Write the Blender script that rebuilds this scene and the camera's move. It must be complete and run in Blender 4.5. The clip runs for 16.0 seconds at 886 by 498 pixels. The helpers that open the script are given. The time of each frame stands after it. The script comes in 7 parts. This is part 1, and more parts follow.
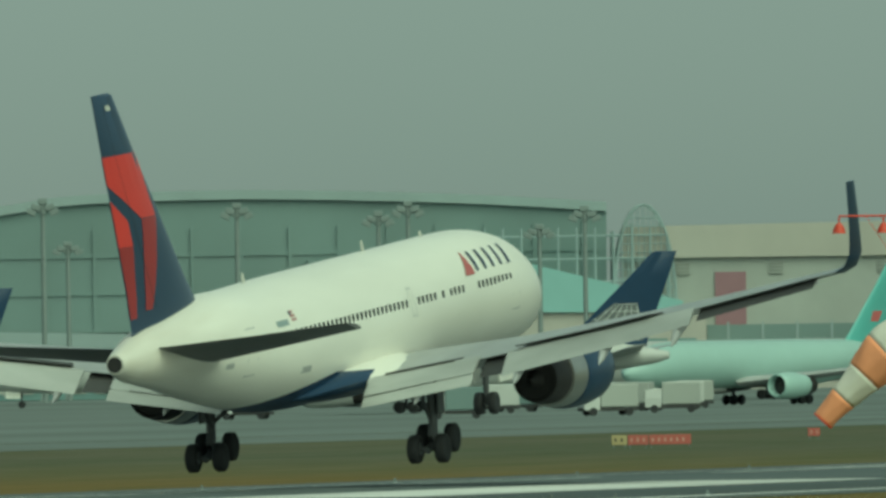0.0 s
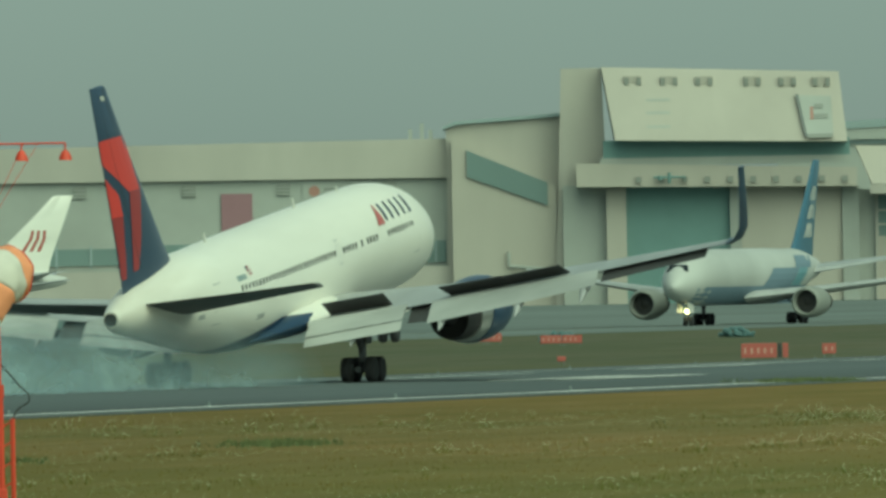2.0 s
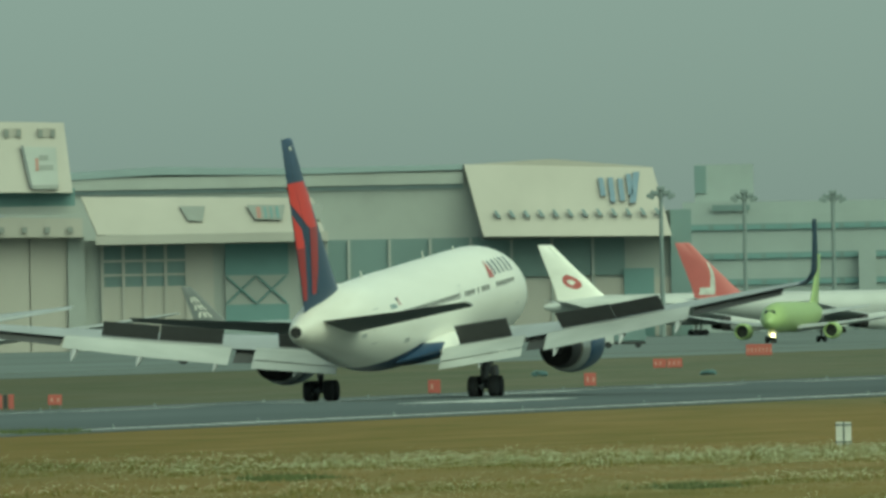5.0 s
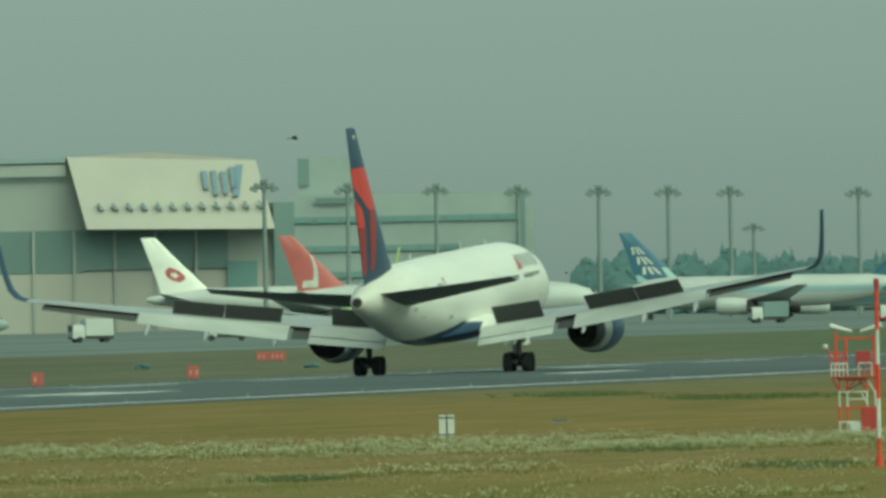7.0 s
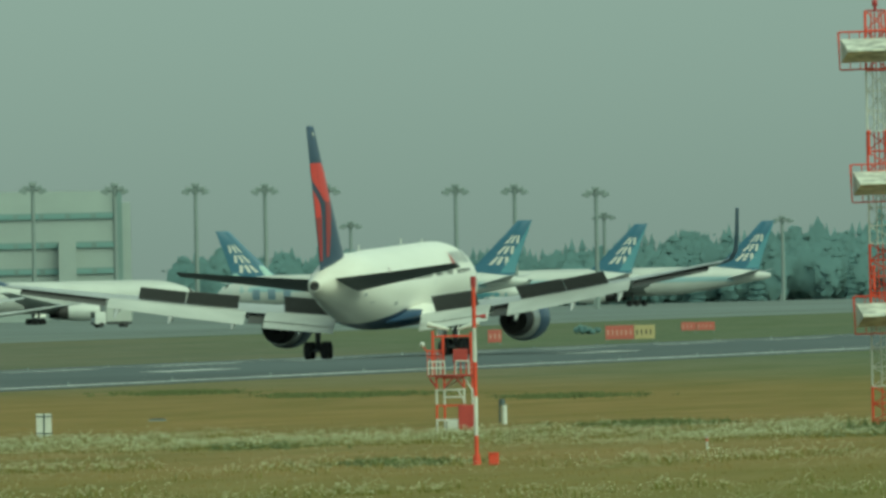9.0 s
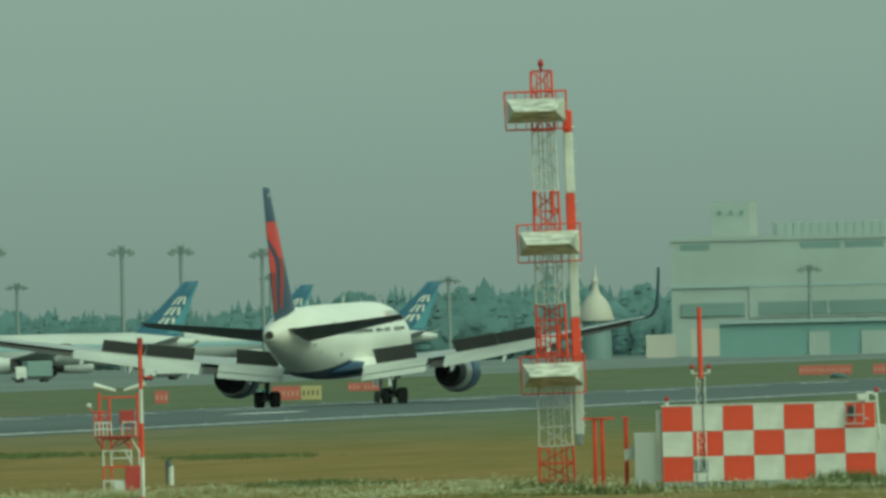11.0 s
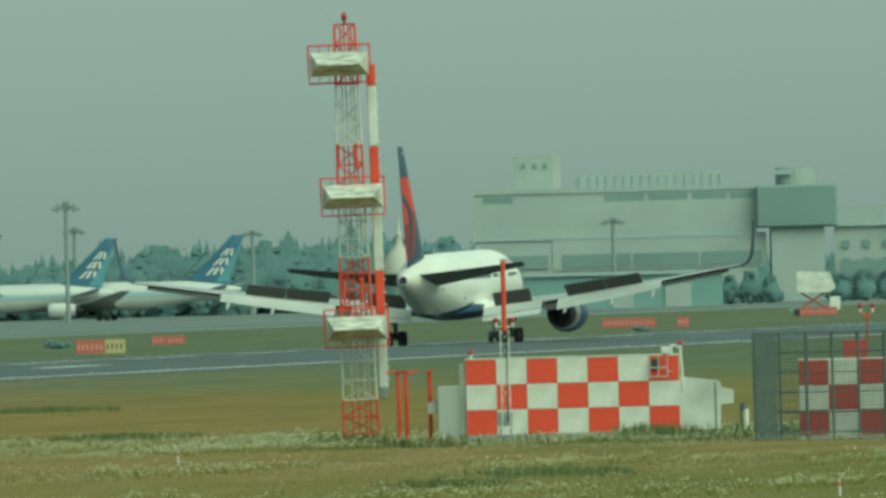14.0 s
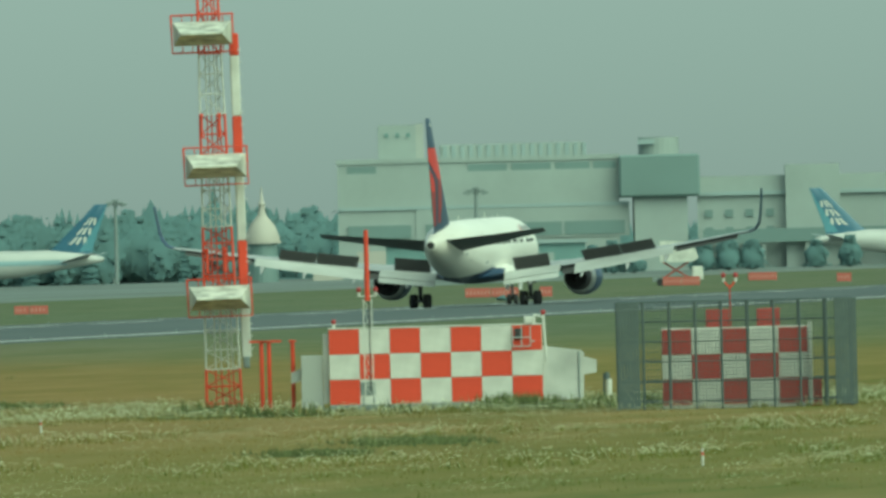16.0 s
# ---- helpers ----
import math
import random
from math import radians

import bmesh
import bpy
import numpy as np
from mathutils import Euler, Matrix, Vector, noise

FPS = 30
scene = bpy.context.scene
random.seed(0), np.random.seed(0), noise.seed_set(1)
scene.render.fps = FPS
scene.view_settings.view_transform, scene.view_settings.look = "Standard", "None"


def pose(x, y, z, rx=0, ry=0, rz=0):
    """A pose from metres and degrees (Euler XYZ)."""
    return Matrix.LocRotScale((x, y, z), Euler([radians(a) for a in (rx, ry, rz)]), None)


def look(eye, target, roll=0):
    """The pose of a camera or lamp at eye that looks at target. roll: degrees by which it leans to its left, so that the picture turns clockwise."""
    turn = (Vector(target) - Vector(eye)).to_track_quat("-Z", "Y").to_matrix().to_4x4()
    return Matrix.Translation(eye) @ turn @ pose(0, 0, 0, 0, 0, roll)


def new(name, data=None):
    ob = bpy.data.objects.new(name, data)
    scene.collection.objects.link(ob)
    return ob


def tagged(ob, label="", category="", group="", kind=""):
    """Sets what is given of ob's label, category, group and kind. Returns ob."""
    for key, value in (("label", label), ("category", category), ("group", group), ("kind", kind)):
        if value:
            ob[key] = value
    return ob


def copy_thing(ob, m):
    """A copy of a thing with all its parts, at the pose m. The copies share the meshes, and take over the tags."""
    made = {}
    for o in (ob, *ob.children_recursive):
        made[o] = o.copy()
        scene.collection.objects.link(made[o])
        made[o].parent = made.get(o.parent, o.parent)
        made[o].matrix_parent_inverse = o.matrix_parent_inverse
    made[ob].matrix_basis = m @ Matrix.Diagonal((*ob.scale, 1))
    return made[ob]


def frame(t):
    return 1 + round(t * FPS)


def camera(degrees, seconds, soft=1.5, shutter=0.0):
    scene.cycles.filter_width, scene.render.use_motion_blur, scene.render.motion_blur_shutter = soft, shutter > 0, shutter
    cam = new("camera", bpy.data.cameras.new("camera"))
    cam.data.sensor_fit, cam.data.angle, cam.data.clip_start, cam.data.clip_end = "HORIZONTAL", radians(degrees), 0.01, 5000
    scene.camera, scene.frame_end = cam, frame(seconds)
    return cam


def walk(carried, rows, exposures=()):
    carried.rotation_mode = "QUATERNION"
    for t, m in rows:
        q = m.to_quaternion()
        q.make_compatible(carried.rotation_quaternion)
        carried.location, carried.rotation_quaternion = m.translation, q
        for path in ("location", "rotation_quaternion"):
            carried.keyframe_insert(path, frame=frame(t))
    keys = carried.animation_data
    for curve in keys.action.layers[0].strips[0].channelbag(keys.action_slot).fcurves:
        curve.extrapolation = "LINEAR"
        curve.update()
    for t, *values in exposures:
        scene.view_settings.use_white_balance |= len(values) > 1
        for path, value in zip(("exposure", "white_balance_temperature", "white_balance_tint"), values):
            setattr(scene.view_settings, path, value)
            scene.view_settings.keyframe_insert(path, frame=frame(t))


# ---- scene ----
FOV = 2.614
EYE = (0.0, 0.0, 5.70)
cam = camera(FOV, 16.0, soft=3.2)

# seconds, bearing to the left of the runway heading, elevation, lean (degrees)
VIEW = [
    (0.0, 18.106, 0.2790, 0.9), (0.1, 18.010, 0.2750, 0.9), (0.2, 17.794, 0.2700, 0.9), (0.3, 17.721, 0.2660, 0.9), (0.4, 17.670, 0.2760, 0.9), (0.5, 17.628, 0.2860, 0.9),
    (0.6, 17.504, 0.2630, 0.9), (0.7, 17.377, 0.2220, 0.9), (0.8, 17.285, 0.2050, 0.9), (0.9, 17.182, 0.1950, 0.9), (1.0, 17.024, 0.1750, 0.9), (1.1, 16.797, 0.1370, 0.9),
    (1.2, 16.648, 0.0900, 0.9), (1.3, 16.528, 0.0640, 0.9), (1.4, 16.390, 0.0560, 0.9), (1.5, 16.172, 0.0460, 0.9), (1.6, 15.981, 0.0440, 0.9), (1.7, 15.790, 0.0400, 0.9),
    (1.8, 15.655, 0.0280, 0.95), (1.9, 15.518, 0.0200, 0.95), (2.0, 15.414, 0.0250, 1.0), (2.2, 15.291, 0.0480, 1.0), (2.5, 15.061, 0.0400, 1.0), (3.0, 14.562, 0.0720, 1.0),
    (3.2, 14.411, 0.1110, 1.0), (3.73, 13.966, 0.1138, 1.0), (4.25, 13.609, 0.1195, 1.05), (4.78, 13.283, 0.1253, 1.1), (5.3, 12.929, 0.1280, 1.1), (5.5, 12.794, 0.0993, 1.1),
    (6.0, 12.371, 0.1510, 1.1), (6.5, 12.190, 0.1498, 1.1), (7.0, 11.956, 0.0915, 1.1), (7.5, 11.737, -0.0045, 1.1), (8.0, 11.450, 0.0544, 1.1), (8.5, 11.053, 0.0734, 1.15),
    (9.0, 10.767, 0.0628, 1.2), (9.5, 10.528, 0.1151, 1.25), (10.0, 10.119, 0.1975, 1.3), (10.2, 9.974, 0.2452, 1.3), (10.72, 9.817, 0.2325, 1.3), (11.25, 9.739, 0.2047, 1.35),
    (11.78, 9.650, 0.1760, 1.4), (12.3, 9.549, 0.1633, 1.4), (12.5, 9.512, 0.1650, 1.4), (13.0, 9.396, 0.1683, 1.4), (13.5, 9.319, 0.1629, 1.4), (14.0, 9.203, 0.0695, 1.4),
    (14.5, 9.062, -0.0058, 1.4), (15.0, 8.982, -0.0022, 1.4), (15.5, 8.884, -0.0316, 1.4), (16.0, 8.801, -0.0300, 1.4)]


def polar(bearing, dist, z=0.0):
    b = radians(bearing)
    return Vector((-dist * math.sin(b), dist * math.cos(b), z))


def aim(bearing, elev, lean):
    target = polar(bearing, 100.0, EYE[2] + 100.0 * math.tan(radians(elev)))
    return look(EYE, target, -lean)


walk(cam, [(t, aim(b, e, r)) for t, b, e, r in VIEW],
     exposures=[(0.0, -0.24, 5780, -33), (1.0, -0.18, 5780, -33), (2.5, -0.07, 5740, -33), (6.0, -0.04, 5700, -35), (8.0, 0.08, 5680, -36), (9.0, 0.07, 5680, -37), (10.0, -0.03, 5680, -39), (12.5, 0.04, 5640, -39), (13.5, 0.09, 5620, -38), (14.0, 0.19, 5600, -36), (15.0, 0.30, 5580, -36), (16.0, 0.30, 5550, -36)])

# ---- light: hazy high sun behind a thin overcast ----
SUN_AZ, SUN_EL = 133.0, 43.0
world = bpy.data.worlds.new("sky")
scene.world = world
world.use_nodes = True
nt = world.node_tree
sky = nt.nodes.new("ShaderNodeTexSky")
sky.sky_type = "NISHITA"
sky.sun_disc = False
sky.sun_elevation, sky.sun_rotation = radians(SUN_EL), radians(SUN_AZ)
sky.air_density, sky.dust_density, sky.ozone_density = 1.0, 0.65, 1.0
hs = nt.nodes.new("ShaderNodeHueSaturation")
hs.inputs["Saturation"].default_value = 0.22
nt.links.new(sky.outputs[0], hs.inputs["Color"])
# a thin overcast is brighter overhead than towards the horizon
way, height, veil, lit = (nt.nodes.new("ShaderNode" + k) for k in ("TexCoord", "SeparateXYZ", "MapRange", "VectorMath"))
for key, v in zip(("From Min", "From Max", "To Min", "To Max"), (0.05, 0.9, 1.0, 2.5)):
    veil.inputs[key].default_value = v
lit.operation = "SCALE"
nt.links.new(way.outputs["Generated"], height.inputs[0])
nt.links.new(height.outputs["Z"], veil.inputs["Value"])
nt.links.new(hs.outputs[0], lit.inputs[0])
nt.links.new(veil.outputs[0], lit.inputs["Scale"])
nt.links.new(lit.outputs[0], nt.nodes["Background"].inputs["Color"])
nt.nodes["Background"].inputs["Strength"].default_value = 0.0563
sun = bpy.data.lights.new("sun", "SUN")
sun.energy, sun.angle, sun.color = 3.1, radians(75), (1.0, 0.87, 0.66)
sun_ob = new("sun", sun)
sd = Vector((math.sin(radians(SUN_AZ)) * math.cos(radians(SUN_EL)), math.cos(radians(SUN_AZ)) * math.cos(radians(SUN_EL)), math.sin(radians(SUN_EL))))
sun_ob.matrix_world = look(sd * 100, (0, 0, 0))


# ---- materials ----
def mat(name, base, rough=0.6, metal=0.0, vary=0.12, scale=1.5, dirt=0.0, dirt_scale=0.25, bump=0.0, island=0.0, obj=0.0, stretch=(1, 1, 1), emit=0.0, spec=0.5):
    """Paint, metal, rubber or stone with grain and stains at two scales."""
    m = bpy.data.materials.new(name)
    m.use_nodes = True
    n, l = m.node_tree.nodes, m.node_tree.links
    bs = n["Principled BSDF"]
    tc = n.new("ShaderNodeTexCoord")
    mp = n.new("ShaderNodeMapping")
    mp.inputs["Scale"].default_value = stretch
    l.new(tc.outputs["Object"], mp.inputs["Vector"])
    fine = n.new("ShaderNodeTexNoise")
    fine.inputs["Scale"].default_value, fine.inputs["Detail"].default_value = scale, 6
    wide = n.new("ShaderNodeTexNoise")
    wide.inputs["Scale"].default_value, wide.inputs["Detail"].default_value = dirt_scale, 4
    for q in (fine, wide):
        l.new(mp.outputs[0], q.inputs["Vector"])
    fr = n.new("ShaderNodeMapRange")
    fr.inputs["To Min"].default_value, fr.inputs["To Max"].default_value = 1 - vary, 1 + vary
    l.new(fine.outputs["Fac"], fr.inputs["Value"])
    wr = n.new("ShaderNodeMapRange")
    wr.inputs["From Min"].default_value, wr.inputs["From Max"].default_value = 0.35, 0.7
    wr.inputs["To Min"].default_value, wr.inputs["To Max"].default_value = 1.0, 1 - dirt
    l.new(wide.outputs["Fac"], wr.inputs["Value"])
    mul = n.new("ShaderNodeMath")
    mul.operation = "MULTIPLY"
    l.new(fr.outputs[0], mul.inputs[0])
    l.new(wr.outputs[0], mul.inputs[1])
    last = mul.outputs[0]
    for amount, node, socket in ((island, "ShaderNodeNewGeometry", "Random Per Island"), (obj, "ShaderNodeObjectInfo", "Random")):
        if amount:
            g = n.new(node)
            r = n.new("ShaderNodeMapRange")
            r.inputs["To Min"].default_value, r.inputs["To Max"].default_value = 1 - amount, 1 + amount
            l.new(g.outputs[socket], r.inputs["Value"])
            k = n.new("ShaderNodeMath")
            k.operation = "MULTIPLY"
            l.new(last, k.inputs[0])
            l.new(r.outputs[0], k.inputs[1])
            last = k.outputs[0]
    vm = n.new("ShaderNodeVectorMath")
    vm.operation = "SCALE"
    vm.inputs[0].default_value = base
    l.new(last, vm.inputs["Scale"])
    l.new(vm.outputs[0], bs.inputs["Base Color"])
    bs.inputs["Roughness"].default_value, bs.inputs["Metallic"].default_value = rough, metal
    bs.inputs["Specular IOR Level"].default_value = spec
    if bump:
        b = n.new("ShaderNodeBump")
        b.inputs["Strength"].default_value, b.inputs["Distance"].default_value = bump, 0.02
        l.new(fine.outputs["Fac"], b.inputs["Height"])
        l.new(b.outputs[0], bs.inputs["Normal"])
    if emit:
        bs.inputs["Emission Color"].default_value = (*base, 1)
        bs.inputs["Emission Strength"].default_value = emit
    return m


def blend_mat(name, colours, scales, rough=0.95, stretch=(1, 1, 1), lo=0.35, hi=0.65):
    """Ground cover: several colours mixed by noises of different size."""
    m = bpy.data.materials.new(name)
    m.use_nodes = True
    n, l = m.node_tree.nodes, m.node_tree.links
    bs = n["Principled BSDF"]
    bs.inputs["Roughness"].default_value = rough
    bs.inputs["Specular IOR Level"].default_value = 0.05
    tc = n.new("ShaderNodeTexCoord")
    mp = n.new("ShaderNodeMapping")
    mp.inputs["Scale"].default_value = stretch
    l.new(tc.outputs["Object"], mp.inputs["Vector"])
    last = None
    for c, s in zip(colours, (0, *scales)):
        if last is None:
            rgb = n.new("ShaderNodeRGB")
            rgb.outputs[0].default_value = (*c, 1)
            last = rgb.outputs[0]
            continue
        nz = n.new("ShaderNodeTexNoise")
        nz.inputs["Scale"].default_value, nz.inputs["Detail"].default_value = s, 5
        l.new(mp.outputs[0], nz.inputs["Vector"])
        r = n.new("ShaderNodeMapRange")
        r.inputs["From Min"].default_value, r.inputs["From Max"].default_value = lo, hi
        l.new(nz.outputs["Fac"], r.inputs["Value"])
        mx = n.new("ShaderNodeMixRGB")
        mx.inputs[2].default_value = (*c, 1)
        l.new(r.outputs[0], mx.inputs[0])
        l.new(last, mx.inputs[1])
        last = mx.outputs[0]
    l.new(last, bs.inputs["Base Color"])
    return m


def meadow_mat(name, shift=(1, 1, 1), island=0.0, through_=0.0):
    """Rough grass: green, straw and brown patches drawn out along the runway, with mown zones between and blue haze
    painted into the far end.
    """
    m = blend_mat(name, [(0.150, 0.165, 0.048), (0.275, 0.205, 0.070), (0.120, 0.145, 0.040), (0.285, 0.235, 0.100), (0.215, 0.180, 0.066)], (0.020, 0.07, 0.30, 1.6), stretch=(1, 0.16, 1), lo=0.38, hi=0.72)
    n, l = m.node_tree.nodes, m.node_tree.links
    bs = n["Principled BSDF"]
    last = bs.inputs["Base Color"].links[0].from_socket
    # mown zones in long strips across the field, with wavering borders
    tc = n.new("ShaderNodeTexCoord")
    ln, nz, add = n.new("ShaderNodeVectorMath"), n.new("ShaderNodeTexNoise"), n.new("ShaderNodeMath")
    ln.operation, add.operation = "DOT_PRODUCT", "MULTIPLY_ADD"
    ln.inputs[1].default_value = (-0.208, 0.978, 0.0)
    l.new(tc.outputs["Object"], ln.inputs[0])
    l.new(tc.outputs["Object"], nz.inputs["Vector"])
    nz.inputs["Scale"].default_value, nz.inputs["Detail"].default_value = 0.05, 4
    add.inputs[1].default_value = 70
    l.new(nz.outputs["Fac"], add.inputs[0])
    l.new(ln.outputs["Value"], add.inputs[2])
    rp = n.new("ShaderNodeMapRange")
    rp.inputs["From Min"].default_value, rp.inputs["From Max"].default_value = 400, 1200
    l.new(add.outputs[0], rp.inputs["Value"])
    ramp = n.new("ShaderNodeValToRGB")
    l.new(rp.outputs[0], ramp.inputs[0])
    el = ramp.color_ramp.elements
    # the last two stops put distance haze into the grass as blue
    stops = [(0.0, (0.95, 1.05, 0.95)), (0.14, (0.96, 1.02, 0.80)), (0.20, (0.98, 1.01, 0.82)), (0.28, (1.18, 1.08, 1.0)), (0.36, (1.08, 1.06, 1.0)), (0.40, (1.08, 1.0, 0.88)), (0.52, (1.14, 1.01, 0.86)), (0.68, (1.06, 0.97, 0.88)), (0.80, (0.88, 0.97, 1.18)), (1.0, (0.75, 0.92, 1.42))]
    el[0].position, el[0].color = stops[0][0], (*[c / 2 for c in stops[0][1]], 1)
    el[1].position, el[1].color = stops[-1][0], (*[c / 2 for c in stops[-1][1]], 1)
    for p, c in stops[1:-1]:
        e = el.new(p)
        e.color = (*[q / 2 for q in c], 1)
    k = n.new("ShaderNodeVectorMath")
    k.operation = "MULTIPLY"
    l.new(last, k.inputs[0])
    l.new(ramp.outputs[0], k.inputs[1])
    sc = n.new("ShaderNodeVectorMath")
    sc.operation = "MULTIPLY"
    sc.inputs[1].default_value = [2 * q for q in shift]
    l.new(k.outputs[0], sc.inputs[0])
    # greener and fresher towards the wind cone, drier towards the huts
    side, mr, fresh = n.new("ShaderNodeVectorMath"), n.new("ShaderNodeMapRange"), n.new("ShaderNodeMixRGB")
    side.operation, fresh.blend_type = "DOT_PRODUCT", "MULTIPLY"
    l.new(tc.outputs["Object"], side.inputs[0])
    side.inputs[1].default_value = (1.0, 0.23, 0.0)
    mr.inputs["From Min"].default_value, mr.inputs["From Max"].default_value = 5.0, -35.0
    l.new(side.outputs["Value"], mr.inputs["Value"])
    fresh.inputs[2].default_value = (0.80, 0.80, 0.76, 1)
    l.new(mr.outputs[0], fresh.inputs[0])
    l.new(sc.outputs[0], fresh.inputs[1])
    # lusher beyond the huts
    lush, lr = n.new("ShaderNodeMixRGB"), n.new("ShaderNodeMapRange")
    lush.blend_type = "MULTIPLY"
    lr.inputs["From Min"].default_value, lr.inputs["From Max"].default_value = 42.0, 72.0
    l.new(side.outputs["Value"], lr.inputs["Value"])
    lush.inputs[2].default_value = (0.90, 1.01, 0.90, 1)
    l.new(lr.outputs[0], lush.inputs[0])
    l.new(fresh.outputs[0], lush.inputs[1])
    last = lush.outputs[0]
    if island:
        g, r, w = n.new("ShaderNodeNewGeometry"), n.new("ShaderNodeMapRange"), n.new("ShaderNodeVectorMath")
        r.inputs["To Min"].default_value, r.inputs["To Max"].default_value = 1 - island, 1 + island
        w.operation = "SCALE"
        l.new(g.outputs["Random Per Island"], r.inputs["Value"])
        l.new(last, w.inputs[0])
        l.new(r.outputs[0], w.inputs["Scale"])
        last = w.outputs[0]
    l.new(last, bs.inputs["Base Color"])
    if through_:
        tl, mx = n.new("ShaderNodeBsdfTranslucent"), n.new("ShaderNodeMixShader")
        mx.inputs[0].default_value = through_
        l.new(last, tl.inputs["Color"])
        l.new(bs.outputs[0], mx.inputs[1])
        l.new(tl.outputs[0], mx.inputs[2])
        l.new(mx.outputs[0], n["Material Output"].inputs["Surface"])
    return m


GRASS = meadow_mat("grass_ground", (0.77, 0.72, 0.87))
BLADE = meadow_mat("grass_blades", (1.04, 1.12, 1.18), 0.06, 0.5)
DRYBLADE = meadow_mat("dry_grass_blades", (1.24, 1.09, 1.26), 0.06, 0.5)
WEED = mat("weed_leaves", (0.115, 0.135, 0.06), 0.9, vary=0.15, scale=0.5, island=0.2, spec=0.05)
FLOWER = mat("white_flower_heads", (0.64, 0.65, 0.46), 0.9, vary=0.15, scale=0.6, island=0.25, spec=0.05)
ASPHALT = mat("runway_asphalt", (0.096, 0.114, 0.116), 0.8, spec=0.3, vary=0.15, scale=2.0, dirt=0.35, dirt_scale=0.04, stretch=(1, 0.15, 1))
CONCRETE = mat("apron_concrete", (0.174, 0.198, 0.19), 0.9, spec=0.1, vary=0.12, scale=1.0, dirt=0.3, dirt_scale=0.02, stretch=(1, 0.3, 1))
PAINTMARK = mat("runway_paint", (0.72, 0.72, 0.68), 0.7, vary=0.2, scale=1.2, dirt=0.4, dirt_scale=0.15, stretch=(1, 0.2, 1))
RUBBER = mat("tyre_rubber", (0.025, 0.026, 0.028), 0.8, vary=0.2, scale=6)
STEEL = mat("gear_steel", (0.10, 0.105, 0.11), 0.5, 0.3, vary=0.2, scale=4)
WHITE = mat("airliner_white", (0.82, 0.805, 0.735), 0.32, vary=0.03, scale=0.6, dirt=0.10, dirt_scale=0.35, stretch=(1, 0.25, 1))
NAVY = mat("airliner_navy", (0.016, 0.040, 0.085), 0.3, vary=0.08, scale=0.8)
RED = mat("airliner_red", (0.55, 0.035, 0.030), 0.35, vary=0.06, scale=0.8)
DARKRED = mat("airliner_dark_red", (0.27, 0.020, 0.024), 0.35, vary=0.06, scale=0.8)
# Wing grey darkened: the tailplane's shaded underside is in the colour.
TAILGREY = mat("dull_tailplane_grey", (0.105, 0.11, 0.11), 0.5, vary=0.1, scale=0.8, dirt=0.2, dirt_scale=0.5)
WINGGREY = mat("wing_grey", (0.38, 0.39, 0.39), 0.4, vary=0.08, scale=0.8, dirt=0.2, dirt_scale=0.5, stretch=(1, 0.3, 1))
FLAPGREY = mat("flap_grey", (0.43, 0.44, 0.42), 0.45, vary=0.08, scale=1.0, dirt=0.25, dirt_scale=0.6, stretch=(0.4, 1, 1))
# Near-black puts the shade on spoiler and aileron rear faces into the paint.
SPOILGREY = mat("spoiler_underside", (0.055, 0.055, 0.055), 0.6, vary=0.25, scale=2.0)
DARK = mat("dark_gap", (0.03, 0.03, 0.03), 0.6, vary=0.2, scale=2)
SILVER = mat("bare_metal", (0.55, 0.54, 0.50), 0.35, 0.9, vary=0.1, scale=2)
EXHAUST = mat("sooty_exhaust", (0.035, 0.033, 0.033), 0.6, 0.4, vary=0.3, scale=3)
GLASS = mat("cabin_window_glass", (0.02, 0.025, 0.03), 0.15, vary=0.1)
# Dark red paint; on the caged cabinet it paints in the mesh's dimming.
DIMRED = mat("faded_dark_red_paint", (0.34, 0.036, 0.032), 0.6, vary=0.15, scale=2.0, dirt=0.3, dirt_scale=0.8)
ORANGE = mat("aviation_red_paint", (0.55, 0.049, 0.020), 0.5, vary=0.10, scale=2.0, dirt=0.2, dirt_scale=0.8)
MASTWHITE = mat("aviation_white_paint", (0.595, 0.595, 0.545), 0.55, vary=0.10, scale=2.5, dirt=0.32, dirt_scale=0.9)
ANNEXGREY = mat("bare_grey_sheet", (0.47, 0.475, 0.44), 0.6, vary=0.08, scale=2.0, dirt=0.3, dirt_scale=0.8)
AERIAL = mat("stained_white_aerial_paint", (0.65, 0.65, 0.57), 0.6, vary=0.12, scale=2.5, dirt=0.6, dirt_scale=2.2, stretch=(1, 1, 0.3))
SOCKRED = mat("faded_orange_fabric", (0.70, 0.29, 0.15), 0.9, vary=0.10, scale=3, bump=0.3)
SOCKWHITE = mat("white_fabric", (0.58, 0.56, 0.50), 0.9, vary=0.12, scale=3, bump=0.3)
GALV = mat("galvanised_steel", (0.20, 0.235, 0.23), 0.6, 0.2, vary=0.2, scale=3)
FENCE = mat("weathered_fence_steel", (0.075, 0.095, 0.095), 0.6, 0.2, vary=0.25, scale=3)
CABLE = mat("black_cable", (0.02, 0.02, 0.02), 0.6)
BEIGE = mat("pale_beige_cladding", (0.415, 0.395, 0.355), 0.7, vary=0.06, scale=0.3, dirt=0.15, dirt_scale=0.05, stretch=(1, 1, 0.4))
CREAM = mat("cream_cladding", (0.41, 0.385, 0.34), 0.7, vary=0.05, scale=0.3, dirt=0.12, dirt_scale=0.05, stretch=(1, 1, 0.4))
GREYWALL = mat("grey_cladding", (0.35, 0.365, 0.34), 0.7, vary=0.06, scale=0.3, dirt=0.15, dirt_scale=0.06)
